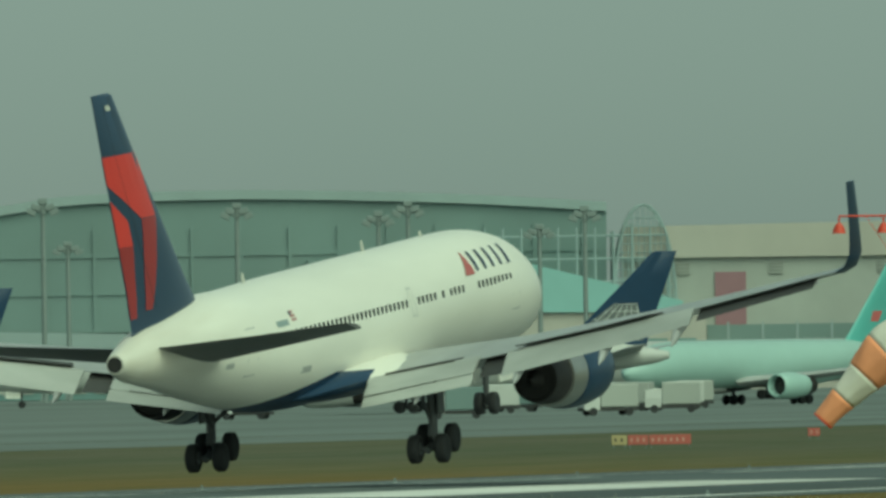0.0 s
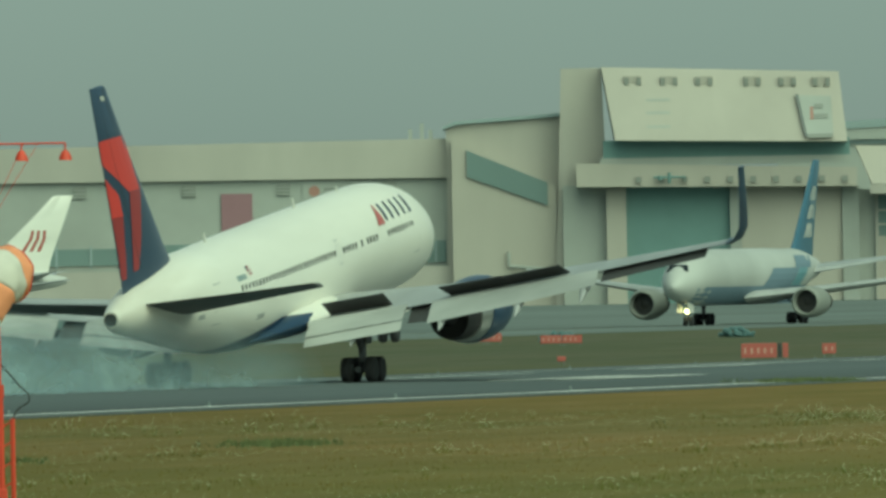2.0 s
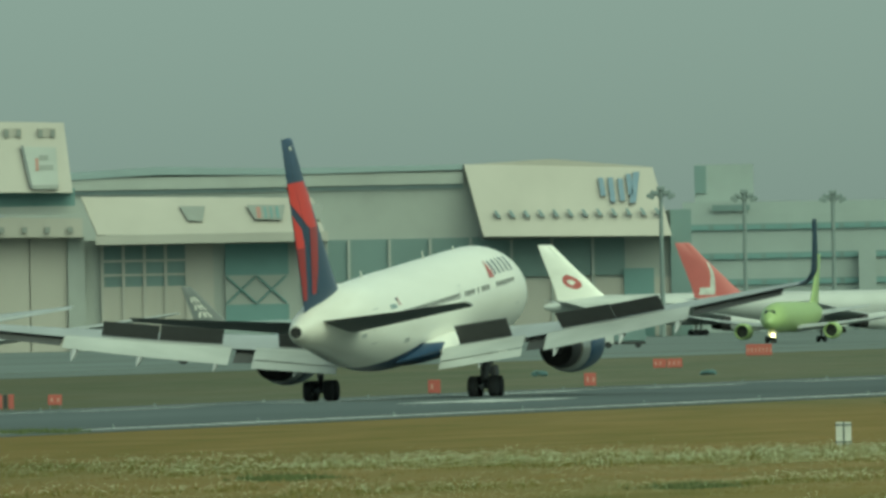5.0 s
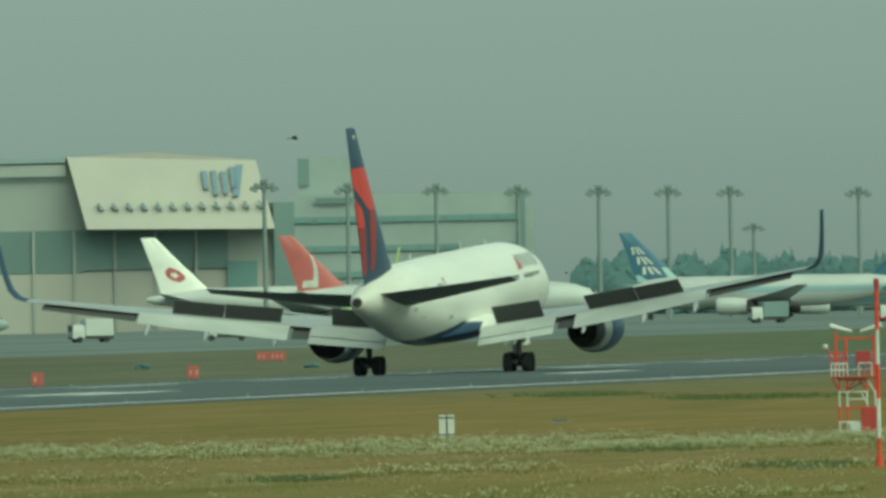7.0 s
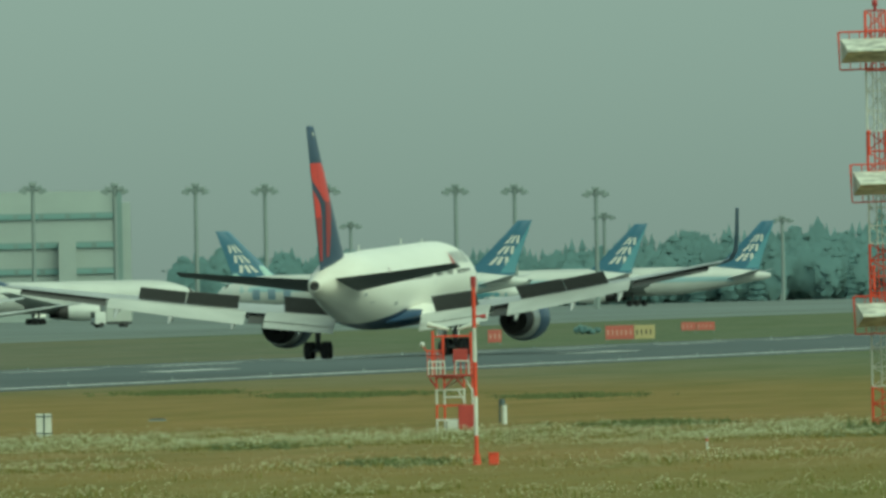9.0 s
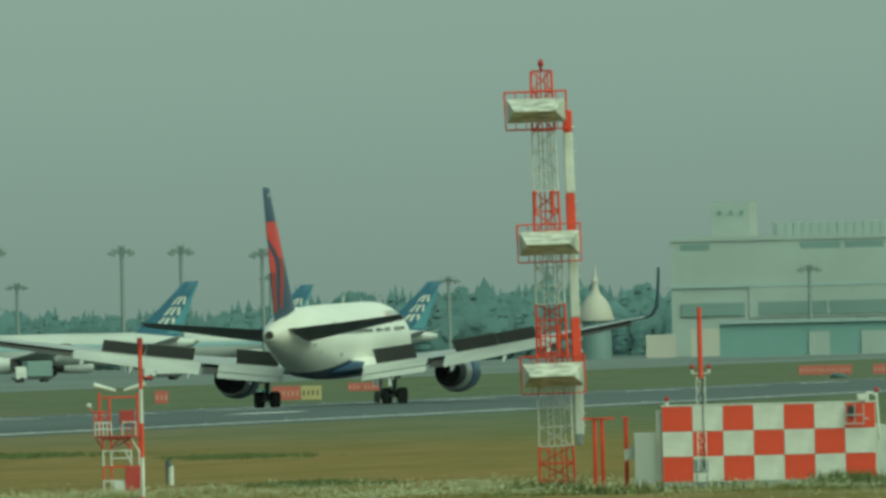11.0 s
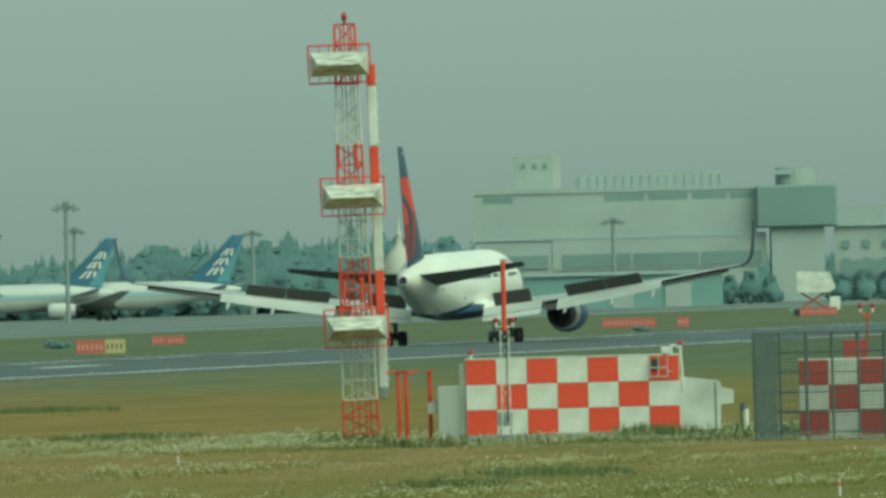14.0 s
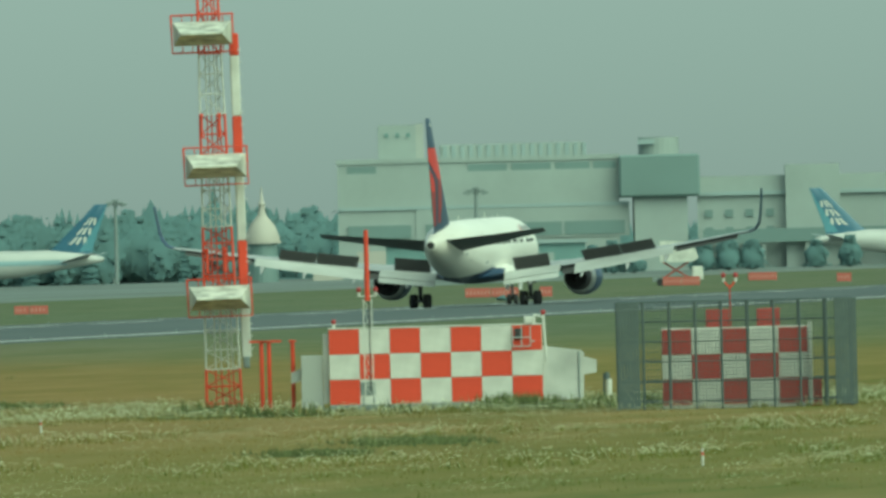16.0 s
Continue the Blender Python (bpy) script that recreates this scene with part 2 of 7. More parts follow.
TEALWALL = mat("teal_grey_glazing", (0.165, 0.228, 0.222), 0.5, vary=0.12, scale=0.2, dirt=0.2, dirt_scale=0.05)
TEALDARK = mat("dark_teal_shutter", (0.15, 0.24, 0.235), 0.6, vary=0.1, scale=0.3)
TURQ = mat("turquoise_roof", (0.25, 0.42, 0.41), 0.6, vary=0.08, scale=0.3)
ROOFGREY = mat("blue_grey_roof", (0.26, 0.315, 0.32), 0.6, vary=0.1, scale=0.2)
PURPLE = mat("plum_door_paint", (0.24, 0.13, 0.155), 0.6, vary=0.08, scale=0.5)
# Paler and bluer than real leaves: distance haze is put into the colour.
HAZEDLEAF = mat("conifer_foliage", (0.21, 0.318, 0.328), 0.95, vary=0.10, scale=0.3, dirt=0.12, dirt_scale=0.03, island=0.08, spec=0.05)
for m_ in (HAZEDLEAF, FLOWER):
    n_, l_ = m_.node_tree.nodes, m_.node_tree.links
    tl_, mx_ = n_.new("ShaderNodeBsdfTranslucent"), n_.new("ShaderNodeMixShader")
    mx_.inputs[0].default_value = 0.5
    l_.new(n_["Principled BSDF"].inputs["Base Color"].links[0].from_socket, tl_.inputs["Color"])
    l_.new(n_["Principled BSDF"].outputs[0], mx_.inputs[1])
    l_.new(tl_.outputs[0], mx_.inputs[2])
    l_.new(mx_.outputs[0], n_["Material Output"].inputs["Surface"])
BARK = mat("bark", (0.10, 0.085, 0.07), 0.9)
ANABLUE = mat("airline_blue", (0.055, 0.125, 0.19), 0.35, vary=0.08, scale=0.5)
ANALIGHT = mat("airline_light_blue", (0.12, 0.25, 0.30), 0.35, vary=0.08, scale=0.5)
LIME = mat("airline_lime", (0.33, 0.42, 0.17), 0.4, vary=0.08, scale=0.5)
# White paint greyed in the colour for distance haze, with light stains.
HAZEWHITE = mat("weathered_white_paint", (0.47, 0.48, 0.46), 0.45, vary=0.05, scale=0.4, dirt=0.15, dirt_scale=0.2)
AIRTEAL = mat("airline_teal", (0.13, 0.36, 0.33), 0.4, vary=0.08, scale=0.5)
AIRRED = mat("airline_bright_red", (0.40, 0.105, 0.10), 0.4, vary=0.08, scale=0.5)
PALETEAL = mat("airline_pale_teal", (0.33, 0.46, 0.43), 0.4, vary=0.06, scale=0.5)
DULLGREY = mat("weathered_grey_board", (0.235, 0.245, 0.225), 0.7, vary=0.1, scale=0.5)
# Silver hull sunk towards grey-teal, with the haze painted in.
HAZEDSILVER = mat("dull_silver_hull", (0.27, 0.315, 0.305), 0.5, vary=0.06, scale=0.5)
HULLBLUE = mat("faded_hull_blue", (0.27, 0.37, 0.40), 0.45, vary=0.06, scale=0.5)
# Far terminal walls: the blue-grey is haze mixed into the cladding colour.
HAZEWALL = mat("pale_blue_grey_cladding", (0.30, 0.338, 0.325), 0.7, vary=0.06, scale=0.3, dirt=0.15, dirt_scale=0.06)
SIGNBAR = mat("weathered_sign_lettering", (0.45, 0.27, 0.22), 0.6, vary=0.1, scale=1)
# This red and the emblem blue are dulled in the colour for haze.
HAZEDRED = mat("faded_sign_red", (0.33, 0.18, 0.15), 0.6, vary=0.1, scale=0.5)
FADEDGLOBE = mat("dull_globe_grey", (0.13, 0.14, 0.14), 0.5, vary=0.1, scale=0.5)
HAZEDBLUE = mat("faded_emblem_blue", (0.16, 0.22, 0.28), 0.6, vary=0.1, scale=0.5)
SIGNRED = mat("sign_red", (0.34, 0.085, 0.068), 0.5, vary=0.08, scale=1)
YELLOW = mat("equipment_yellow", (0.36, 0.30, 0.15), 0.6, vary=0.1, scale=1)
LAMPGLOW = mat("lit_lamp", (1.0, 0.72, 0.35), 0.5, emit=14.0)
SMOKE = bpy.data.materials.new("tyre_smoke")
SMOKE.use_nodes = True
n_, l_ = SMOKE.node_tree.nodes, SMOKE.node_tree.links
n_.remove(n_["Principled BSDF"])
tr_, df_, tl_ = (n_.new(k) for k in ("ShaderNodeBsdfTransparent", "ShaderNodeBsdfDiffuse", "ShaderNodeBsdfTranslucent"))
for q in (df_, tl_):
    q.inputs["Color"].default_value = (0.44, 0.57, 0.60, 1)
ma_, mx_ = n_.new("ShaderNodeMixShader"), n_.new("ShaderNodeMixShader")
l_.new(df_.outputs[0], ma_.inputs[1])
l_.new(tl_.outputs[0], ma_.inputs[2])
# dense in the middle of each roll, gone at its rim
tc_, mp_, ln_, nz_ = (n_.new("ShaderNode" + k) for k in ("TexCoord", "Mapping", "VectorMath", "TexNoise"))
mp_.inputs["Location"].default_value, mp_.inputs["Scale"].default_value = (0.0, 0.0, -0.16), (0.25, 0.0, 0.28)
ln_.operation = "LENGTH"
nz_.inputs["Scale"].default_value, nz_.inputs["Detail"].default_value = 0.55, 3
l_.new(tc_.outputs["Object"], mp_.inputs["Vector"])
l_.new(mp_.outputs[0], ln_.inputs[0])
l_.new(tc_.outputs["Object"], nz_.inputs["Vector"])
rim_, cloud_, m1_ = n_.new("ShaderNodeMapRange"), n_.new("ShaderNodeMapRange"), n_.new("ShaderNodeMath")
for q, (a0, a1, b0, b1) in ((rim_, (0.15, 0.98, 1.0, 0.0)), (cloud_, (0.28, 0.66, 0.12, 0.66))):
    for key, v in zip(("From Min", "From Max", "To Min", "To Max"), (a0, a1, b0, b1)):
        q.inputs[key].default_value = v
m1_.operation = "MULTIPLY"
l_.new(ln_.outputs["Value"], rim_.inputs["Value"])
l_.new(nz_.outputs["Fac"], cloud_.inputs["Value"])
l_.new(rim_.outputs[0], m1_.inputs[0])
l_.new(cloud_.outputs[0], m1_.inputs[1])
l_.new(m1_.outputs[0], mx_.inputs[0])
l_.new(tr_.outputs[0], mx_.inputs[1])
l_.new(ma_.outputs[0], mx_.inputs[2])
l_.new(mx_.outputs[0], n_["Material Output"].inputs["Surface"])


# ---- mesh helpers ----
def box(bm, x0, x1, y0, y1, z0, z1, bevel=0.0):
    m = Matrix.Translation(((x0 + x1) / 2, (y0 + y1) / 2, (z0 + z1) / 2)) @ Matrix.Diagonal((abs(x1 - x0), abs(y1 - y0), abs(z1 - z0), 1))
    r = bmesh.ops.create_cube(bm, size=1.0, matrix=m)
    if bevel:
        edges = list({e for v in r["verts"] for e in v.link_edges})
        bmesh.ops.bevel(bm, geom=edges, offset=bevel, segments=1, affect="EDGES")
    return bm


def rod(bm, p0, p1, r0, r1=None, seg=10):
    p0, p1 = Vector(p0), Vector(p1)
    d = p1 - p0
    m = Matrix.Translation((p0 + p1) / 2) @ d.to_track_quat("Z", "Y").to_matrix().to_4x4()
    bmesh.ops.create_cone(bm, cap_ends=True, segments=seg, radius1=r0, radius2=r0 if r1 is None else r1, depth=d.length, matrix=m)
    return bm


def ball(bm, c, r, sub=2, squash=(1, 1, 1)):
    bmesh.ops.create_icosphere(bm, subdivisions=sub, radius=r, matrix=Matrix.Translation(c) @ Matrix.Diagonal((*squash, 1)))
    return bm


def loft(bm, rings, cap=True, closed=True):
    """Skin through rings of equal count."""
    vs = [[bm.verts.new(p) for p in r] for r in rings]
    n = len(rings[0])
    for a, b in zip(vs, vs[1:]):
        for i in range(n if closed else n - 1):
            j = (i + 1) % n
            bm.faces.new((a[i], a[j], b[j], b[i]))
    if cap and closed:
        bm.faces.new(list(reversed(vs[0])))
        bm.faces.new(vs[-1])
    return bm


def prism(bm, outline, y0, y1):
    """An outline in x and z, pushed from y0 to y1."""
    return loft(bm, [[(x, y0, z) for x, z in outline], [(x, y1, z) for x, z in outline]])


def part(name, bm, material, parent=None, label="", smooth=False):
    bmesh.ops.recalc_face_normals(bm, faces=bm.faces)
    me = bpy.data.meshes.new(name)
    bm.to_mesh(me)
    bm.free()
    me.materials.append(material)
    if smooth:
        me.polygons.foreach_set("use_smooth", [True] * len(me.polygons))
        me.set_sharp_from_angle(angle=radians(40))
    ob = new(name, me)
    if parent:
        ob.parent = parent
    if label:
        tagged(ob, label)
    return ob


def share(ob, m, parent=None):
    """Another object on the same mesh."""
    o = new(ob.name.split(".")[0], ob.data)
    o.parent = parent or ob.parent
    o.matrix_basis = m
    if "label" in ob:
        tagged(o, ob["label"])
    return o


def thing(name, m, label, category, group="", kind=""):
    e = new(name)
    e.matrix_basis = m
    e.empty_display_size = 0.5
    return tagged(e, label, category, group, kind)


def facing(bearing, dist, z=0.0, yaw=0.0):
    """Local x to the right as seen from the camera's hill, y away, z up."""
    return Matrix.Translation(polar(bearing, dist, z)) @ pose(0, 0, 0, 0, 0, bearing + yaw)


def ground_z(x):
    return float(np.interp(-x, [246, 276, 300, 420, 800, 1200], [0.0, -0.6, -0.7, -1.3, -2.9, -3.2]))


B = bmesh.new


def soft_normals(me, normals):
    """Foliage lit as one soft mass."""
    n = normals / np.linalg.norm(normals, axis=1)[:, None]
    me.polygons.foreach_set("use_smooth", [True] * len(me.polygons))
    me.normals_split_custom_set_from_vertices(n.tolist())

# ---- ground ----
RWX, RWHALF = -246.0, 30.0
bm = B()
cols = [6000, 60, -150, -206, -246, -261, -276, -288, -300, -355, -420, -610, -800, -1200, -6000]
rows_y = [-900, 0, 300, 600, 900, 1200, 1800, 2600, 3600, 5000, 9000]
loft(bm, [[(x, y, ground_z(x)) for x in cols] for y in rows_y], cap=False, closed=False)
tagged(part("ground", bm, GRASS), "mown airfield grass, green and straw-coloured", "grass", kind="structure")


def strip(name, x0, x1, y0, y1, lift, material, label, category):
    bm = B()
    xs = sorted({x0, x1, *[x for x in cols if x0 < x < x1]})
    loft(bm, [[(x, y, ground_z(x) + lift) for x in xs] for y in np.linspace(y0, y1, 12)], cap=False, closed=False)
    r = bmesh.ops.extrude_face_region(bm, geom=bm.faces[:])
    for v in r["geom"]:
        if isinstance(v, bmesh.types.BMVert):
            v.co.z -= 0.2
    return tagged(part(name, bm, material), label, category, kind="structure")


strip("runway", RWX - RWHALF - 6, RWX + RWHALF + 10, 200, 4600, 0.03, ASPHALT, "grooved dark asphalt runway with tyre marks", "runway")
strip("taxiway", -500, -458, 100, 4600, 0.03, CONCRETE, "pale concrete taxiway beyond the grass", "taxiway")
strip("apron", -2500, -505, 100, 5200, 0.03, CONCRETE, "pale concrete apron before the hangars", "apron")

runway_marks = thing("runway_markings", pose(0, 0, 0), "worn white paint on the dark runway", "road marking", kind="structure")


def mark(name, x0, x1, y0, y1):
    z0, z1 = ground_z(x0), ground_z(x1)
    part(name, prism(B(), [(x0, z0 + 0.02), (x1, z1 + 0.02), (x1, z1 + 0.036), (x0, z0 + 0.036)], y0, y1), PAINTMARK, runway_marks)


for sx in (-1, 1):
    edge = RWX + (35.5 if sx > 0 else -29.0)
    mark("edge_line", edge - 0.5, edge + 0.5, 300, 4500)
    mark("aiming_point_bar", RWX + sx * 11, RWX + sx * 21, 685, 745)
    for y, offs in ((583, (11, 14, 17)), (856, (12, 15)), (992, (12, 15)), (1128, (13,)), (1265, (13,))):
        for o in offs:
            a, b = sorted((sx * o, sx * (o + 1.8)))
            mark("touchdown_bar", RWX + a, RWX + b, y, y + 22)
for i in range(60):
    mark("centre_dash", RWX - 0.45, RWX + 0.45, 520 + i * 45, 547 + i * 45)

# ---- airliners: x right, y forward, z up, origin on the ground between the main gear ----
FUS = [(28.4, 3.72, 0.06, 0.06), (28.1, 3.75, 0.55, 0.54), (27.4, 3.84, 1.05, 1.06), (26.2, 4.03, 1.58, 1.66), (24.6, 4.26, 2.05, 2.07),
       (22.6, 4.45, 2.36, 2.46), (20.0, 4.58, 2.5, 2.65), (17.0, 4.61, 2.515, 2.70), (10.0, 4.61, 2.515, 2.70), (0.0, 4.61, 2.515, 2.70),
       (-5.0, 4.62, 2.515, 2.69), (-8.5, 4.68, 2.48, 2.59), (-12.0, 4.85, 2.34, 2.38), (-15.0, 5.10, 2.08, 2.16), (-18.0, 5.24, 1.7, 1.78),
       (-20.5, 5.31, 1.32, 1.40), (-22.9, 5.36, 1.00, 1.06), (-24.7, 5.32, 0.68, 0.72), (-25.6, 5.37, 0.46, 0.48), (-26.0, 5.38, 0.36, 0.38)]


def spline_rows(rows, steps):
    """Smooth the stations between each other."""
    a = np.array(rows)
    t = np.arange(len(a))
    out = []
    for i in range(len(a) - 1):
        p0, p1, p2, p3 = a[max(i - 1, 0)], a[i], a[i + 1], a[min(i + 2, len(a) - 1)]
        for k in range(steps):
            s = k / steps
            out.append(0.5 * (2 * p1 + (p2 - p0) * s + (2 * p0 - 5 * p1 + 4 * p2 - p3) * s * s + (3 * p1 - p0 - 3 * p2 + p3) * s ** 3))
    out.append(a[-1])
    return out


def body_half(y):
    """Centre height, half width and half height of the fuselage at y."""
    ys = [r[0] for r in reversed(FUS)]
    return [float(np.interp(y, ys, [r[k] for r in reversed(FUS)])) for k in (1, 2, 3)]


def fuselage(name, material, parent, k=1.0, seg=48, steps=4):
    bm = B()
    rings = []
    for y, z, w, h in spline_rows(FUS, steps):
        rings.append([(k * w * math.sin(a), k * y, k * (z + h * math.cos(a))) for a in np.linspace(0, 2 * math.pi, seg, endpoint=False)])
    loft(bm, rings)
    return part(name, bm, material, parent, smooth=True)


def foil(le, te, z, thick, n=9, camber=0.1):
    """Section from leading edge to trailing edge, in y and z, closed."""
    top, bot = [], []
    for i in range(n):
        s = 0.5 - 0.5 * math.cos(math.pi * i / (n - 1))
        t = 5 * thick * (0.2969 * math.sqrt(s) - 0.126 * s - 0.3516 * s * s + 0.2843 * s ** 3 - 0.1015 * s ** 4) * abs(le - te)
        y = le + (te - le) * s
        top.append((y, z + t * (1 + camber)))
        bot.append((y, z - t * (1 - camber)))
    return top + bot[-2:0:-1]


# half span, leading edge, trailing edge, height
WING = [(1.8, 9.0, -2.3, 2.55), (2.6, 8.4, -2.35, 2.65), (8.0, 4.55, -2.65, 3.23), (13.0, 1.15, -4.35, 3.88), (18.0, -2.25, -6.05, 4.62), (23.0, -5.65, -7.85, 5.44), (24.2, -6.5, -8.35, 5.62)]
WINGLET = [(24.2, -6.5, -8.35, 5.62), (24.72, -6.9, -8.7, 5.84), (25.08, -7.3, -9.0, 6.34), (25.24, -7.8, -9.3, 7.05), (25.38, -8.3, -9.6, 8.05), (25.5, -8.8, -9.9, 9.18)]


def wing_at(x, rows=WING):
    return [float(np.interp(x, [r[0] for r in rows], [r[k] for r in rows])) for k in (1, 2, 3)]


def wing_mesh(side, rows, thick, k=1.0, cut=0.0):
    bm = B()
    rings = []
    for x, le, te, z in rows:
        rings.append([(k * side * x, k * y, k * zz) for y, zz in foil(le, te + cut * (le - te), z, thick)])
    loft(bm, rings)
    return bm


def winglet_mesh(side, k=1.0):
    bm = B()
    rings = []
    for i, (x, le, te, z) in enumerate(WINGLET):
        nxt, prv = WINGLET[min(i + 1, len(WINGLET) - 1)], WINGLET[max(i - 1, 0)]
        d = Vector((nxt[0] - prv[0], nxt[3] - prv[3])).normalized()
        nx, nz = -d.y, d.x
        ring = []
        for y, zz in foil(le, te, 0.0, 0.14, 7):
            ring.append((k * side * (x + nx * zz), k * y, k * (z + nz * zz)))
        rings.append(ring)
    loft(bm, rings)
    return bm


def flap_mesh(side, x0, x1, chord0, chord1, drop, aft, angle, k=1.0):
    """A slotted flap panel let down behind the trailing edge."""
    bm = B()
    rings = []
    for x, ch in ((x0, chord0), ((x0 + x1) / 2, (chord0 + chord1) / 2), (x1, chord1)):
        le, te, z = wing_at(x)
        pts = foil(0, -ch, 0, 0.13, 7)
        a = radians(angle)
        rings.append([(k * side * x, k * (te - aft + 0.35 + y * math.cos(a) + zz * math.sin(a)), k * (z - drop + y * math.sin(a) + zz * math.cos(a))) for y, zz in pts])
    loft(bm, rings)
    return bm


def nacelle_parts(side, parent, cowl, k=1.0, detail=True, x=8.08, y0=3.4, z=2.12):
    """Engine: cowl, inlet lip, core nozzle and plug."""
    def rings(rows, inner=False, seg=32):
        bm = B()
        loft(bm, [[(k * (side * x + r * math.sin(a)), k * (y0 + y), k * (z + dz + r * math.cos(a))) for a in np.linspace(0, 2 * math.pi, seg, endpoint=False)] for y, r, dz in rows], cap=not inner)
        return bm
    eng = part("engine", rings([(2.7, 1.10, 0), (2.7, 1.40, 0), (3.0, 1.45, 0), (3.6, 1.50, 0), (5.0, 1.52, 0), (6.1, 1.45, 0), (6.5, 1.32, 0), (6.6, 1.20, 0), (6.4, 1.09, 0), (5.4, 1.08, 0)], inner=True), cowl, parent, smooth=True)
    part("fan", rings([(5.45, 1.06, 0), (5.55, 0.4, 0), (6.0, 0.02, 0)]), DARK, eng, smooth=True)
    part("fan_nozzle", rings([(1.3, 1.05, 0), (1.3, 1.20, 0), (2.0, 1.32, 0), (2.9, 1.38, 0), (2.9, 0.8, 0), (1.3, 1.04, 0)], inner=True), SILVER if detail else cowl, eng, smooth=True)
    part("core_nozzle", rings([(-0.2, 0.80, 0), (-0.3, 0.84, 0), (-0.3, 0.92, 0), (0.6, 1.08, 0), (1.6, 1.14, 0), (2.6, 1.05, 0)]), EXHAUST, eng, smooth=True)
    part("exhaust_plug", rings([(-0.9, 0.05, 0), (-0.5, 0.28, 0), (-0.1, 0.42, 0)]), EXHAUST, eng, smooth=True)
    le, te, wz = wing_at(x)
    bm = B()
    loft(bm, [[(k * (side * x - 0.22), k * yy, k * zz), (k * (side * x + 0.22), k * yy, k * zz), (k * (side * x + 0.22), k * yb, k * zb), (k * (side * x - 0.22), k * yb, k * zb)]
              for yy, zz, yb, zb in ((y0 + 5.6, z + 1.5, y0 + 5.2, z + 1.2), (y0 + 3.0, wz + 0.15, y0 + 3.0, z + 1.0), (y0 - 2.5, wz - 0.1, y0 - 0.5, z + 0.75))])
    part("pylon", bm, WINGGREY, eng)
    return eng


def wheel(bm, c, r, w, seg=20):
    x, y, z = c
    rows = [(-w / 2, r * 0.55), (-w / 2, r * 0.86), (-w * 0.38, r * 0.97), (-w * 0.2, r), (w * 0.2, r), (w * 0.38, r * 0.97), (w / 2, r * 0.86), (w / 2, r * 0.55)]
    loft(bm, [[(x + dx, y + rr * math.sin(a), z + rr * math.cos(a)) for a in np.linspace(0, 2 * math.pi, seg, endpoint=False)] for dx, rr in rows])
    return bm


def main_gear(side, parent, k=1.0, detail=True):
    gear = part("main_gear", rod(rod(B(), (side * 4.65 * k, 0, 0.6 * k), (side * 4.65 * k, 0.15 * k, 3.2 * k), 0.16 * k, 0.24 * k), (side * 4.65 * k, 0.1 * k, 1.7 * k), (side * 3.2 * k, 0.3 * k, 2.9 * k), 0.09 * k), STEEL, parent)
    if detail:
        bm = B()
        rod(bm, (side * 4.55, 0.1, 1.5), (side * 4.55, -1.5, 2.9), 0.08)
        rod(bm, (side * 4.65, -0.3, 1.35), (side * 4.65, -0.55, 0.95), 0.07)
        rod(bm, (side * 4.65, -0.55, 0.95), (side * 4.65, -0.1, 0.65), 0.07)
        part("drag_brace", bm, STEEL, gear)
        part("gear_door", box(B(), side * 5.0 - 0.03, side * 5.0 + 0.03, -0.35, 0.55, 1.75, 3.0, 0.03), TAILGREY, gear)
    bogie = part("bogie", rod(rod(rod(B(), (0, -0.95 * k, 0), (0, 0.95 * k, 0), 0.15 * k), (-0.75 * k, 0.71 * k, 0), (0.75 * k, 0.71 * k, 0), 0.09 * k), (-0.75 * k, -0.71 * k, 0), (0.75 * k, -0.71 * k, 0), 0.09 * k), STEEL, parent)
    bogie.matrix_basis = Matrix.Translation((side * 4.65 * k, 0, 0.58 * k))
    tyre = None
    for y in (-0.71, 0.71):
        for x in (-0.57, 0.57):
            if tyre is None:
                tyre = part("wheel", wheel(B(), (0, 0, 0), 0.585 * k, 0.44 * k), RUBBER, bogie, smooth=True)
                tyre.matrix_basis = pose(x * k, y * k, 0)
                if detail:
                    part("hub", rod(B(), (-0.23, 0, 0), (0.23, 0, 0), 0.27, seg=14), STEEL, bogie).matrix_basis = pose(x, y, 0)
            else:
                share(tyre, pose(x * k, y * k, 0), bogie)
    return gear, bogie


def nose_gear(parent, k=1.0):
    gear = part("nose_gear", rod(rod(B(), (0, 22.76 * k, 0.45 * k), (0, 22.76 * k, 2.6 * k), 0.11 * k, 0.15 * k), (0, 22.8 * k, 1.3 * k), (0, 24.3 * k, 2.5 * k), 0.07 * k), STEEL, parent)
    bm = rod(B(), (-0.4 * k, 22.76 * k, 0.47 * k), (0.4 * k, 22.76 * k, 0.47 * k), 0.08 * k)
    part("axle", bm, STEEL, gear)
    for x in (-0.3, 0.3):
        part("wheel", wheel(B(), (x * k, 22.76 * k, 0.47 * k), 0.47 * k, 0.32 * k), RUBBER, gear, smooth=True)
    for s in (-1, 1):
        part("gear_door", box(B(), s * 0.55 * k - 0.03, s * 0.55 * k + 0.03, 22.9 * k, 24.9 * k, 1.3 * k, 2.3 * k), WHITE, gear)
    return gear


FIN = [(-14.6, -23.7, 6.3), (-16.7, -24.1, 8.0), (-19.3, -25.02, 10.6), (-21.95, -26.0, 13.2), (-24.4, -26.9, 15.75), (-24.8, -26.95, 15.85)]


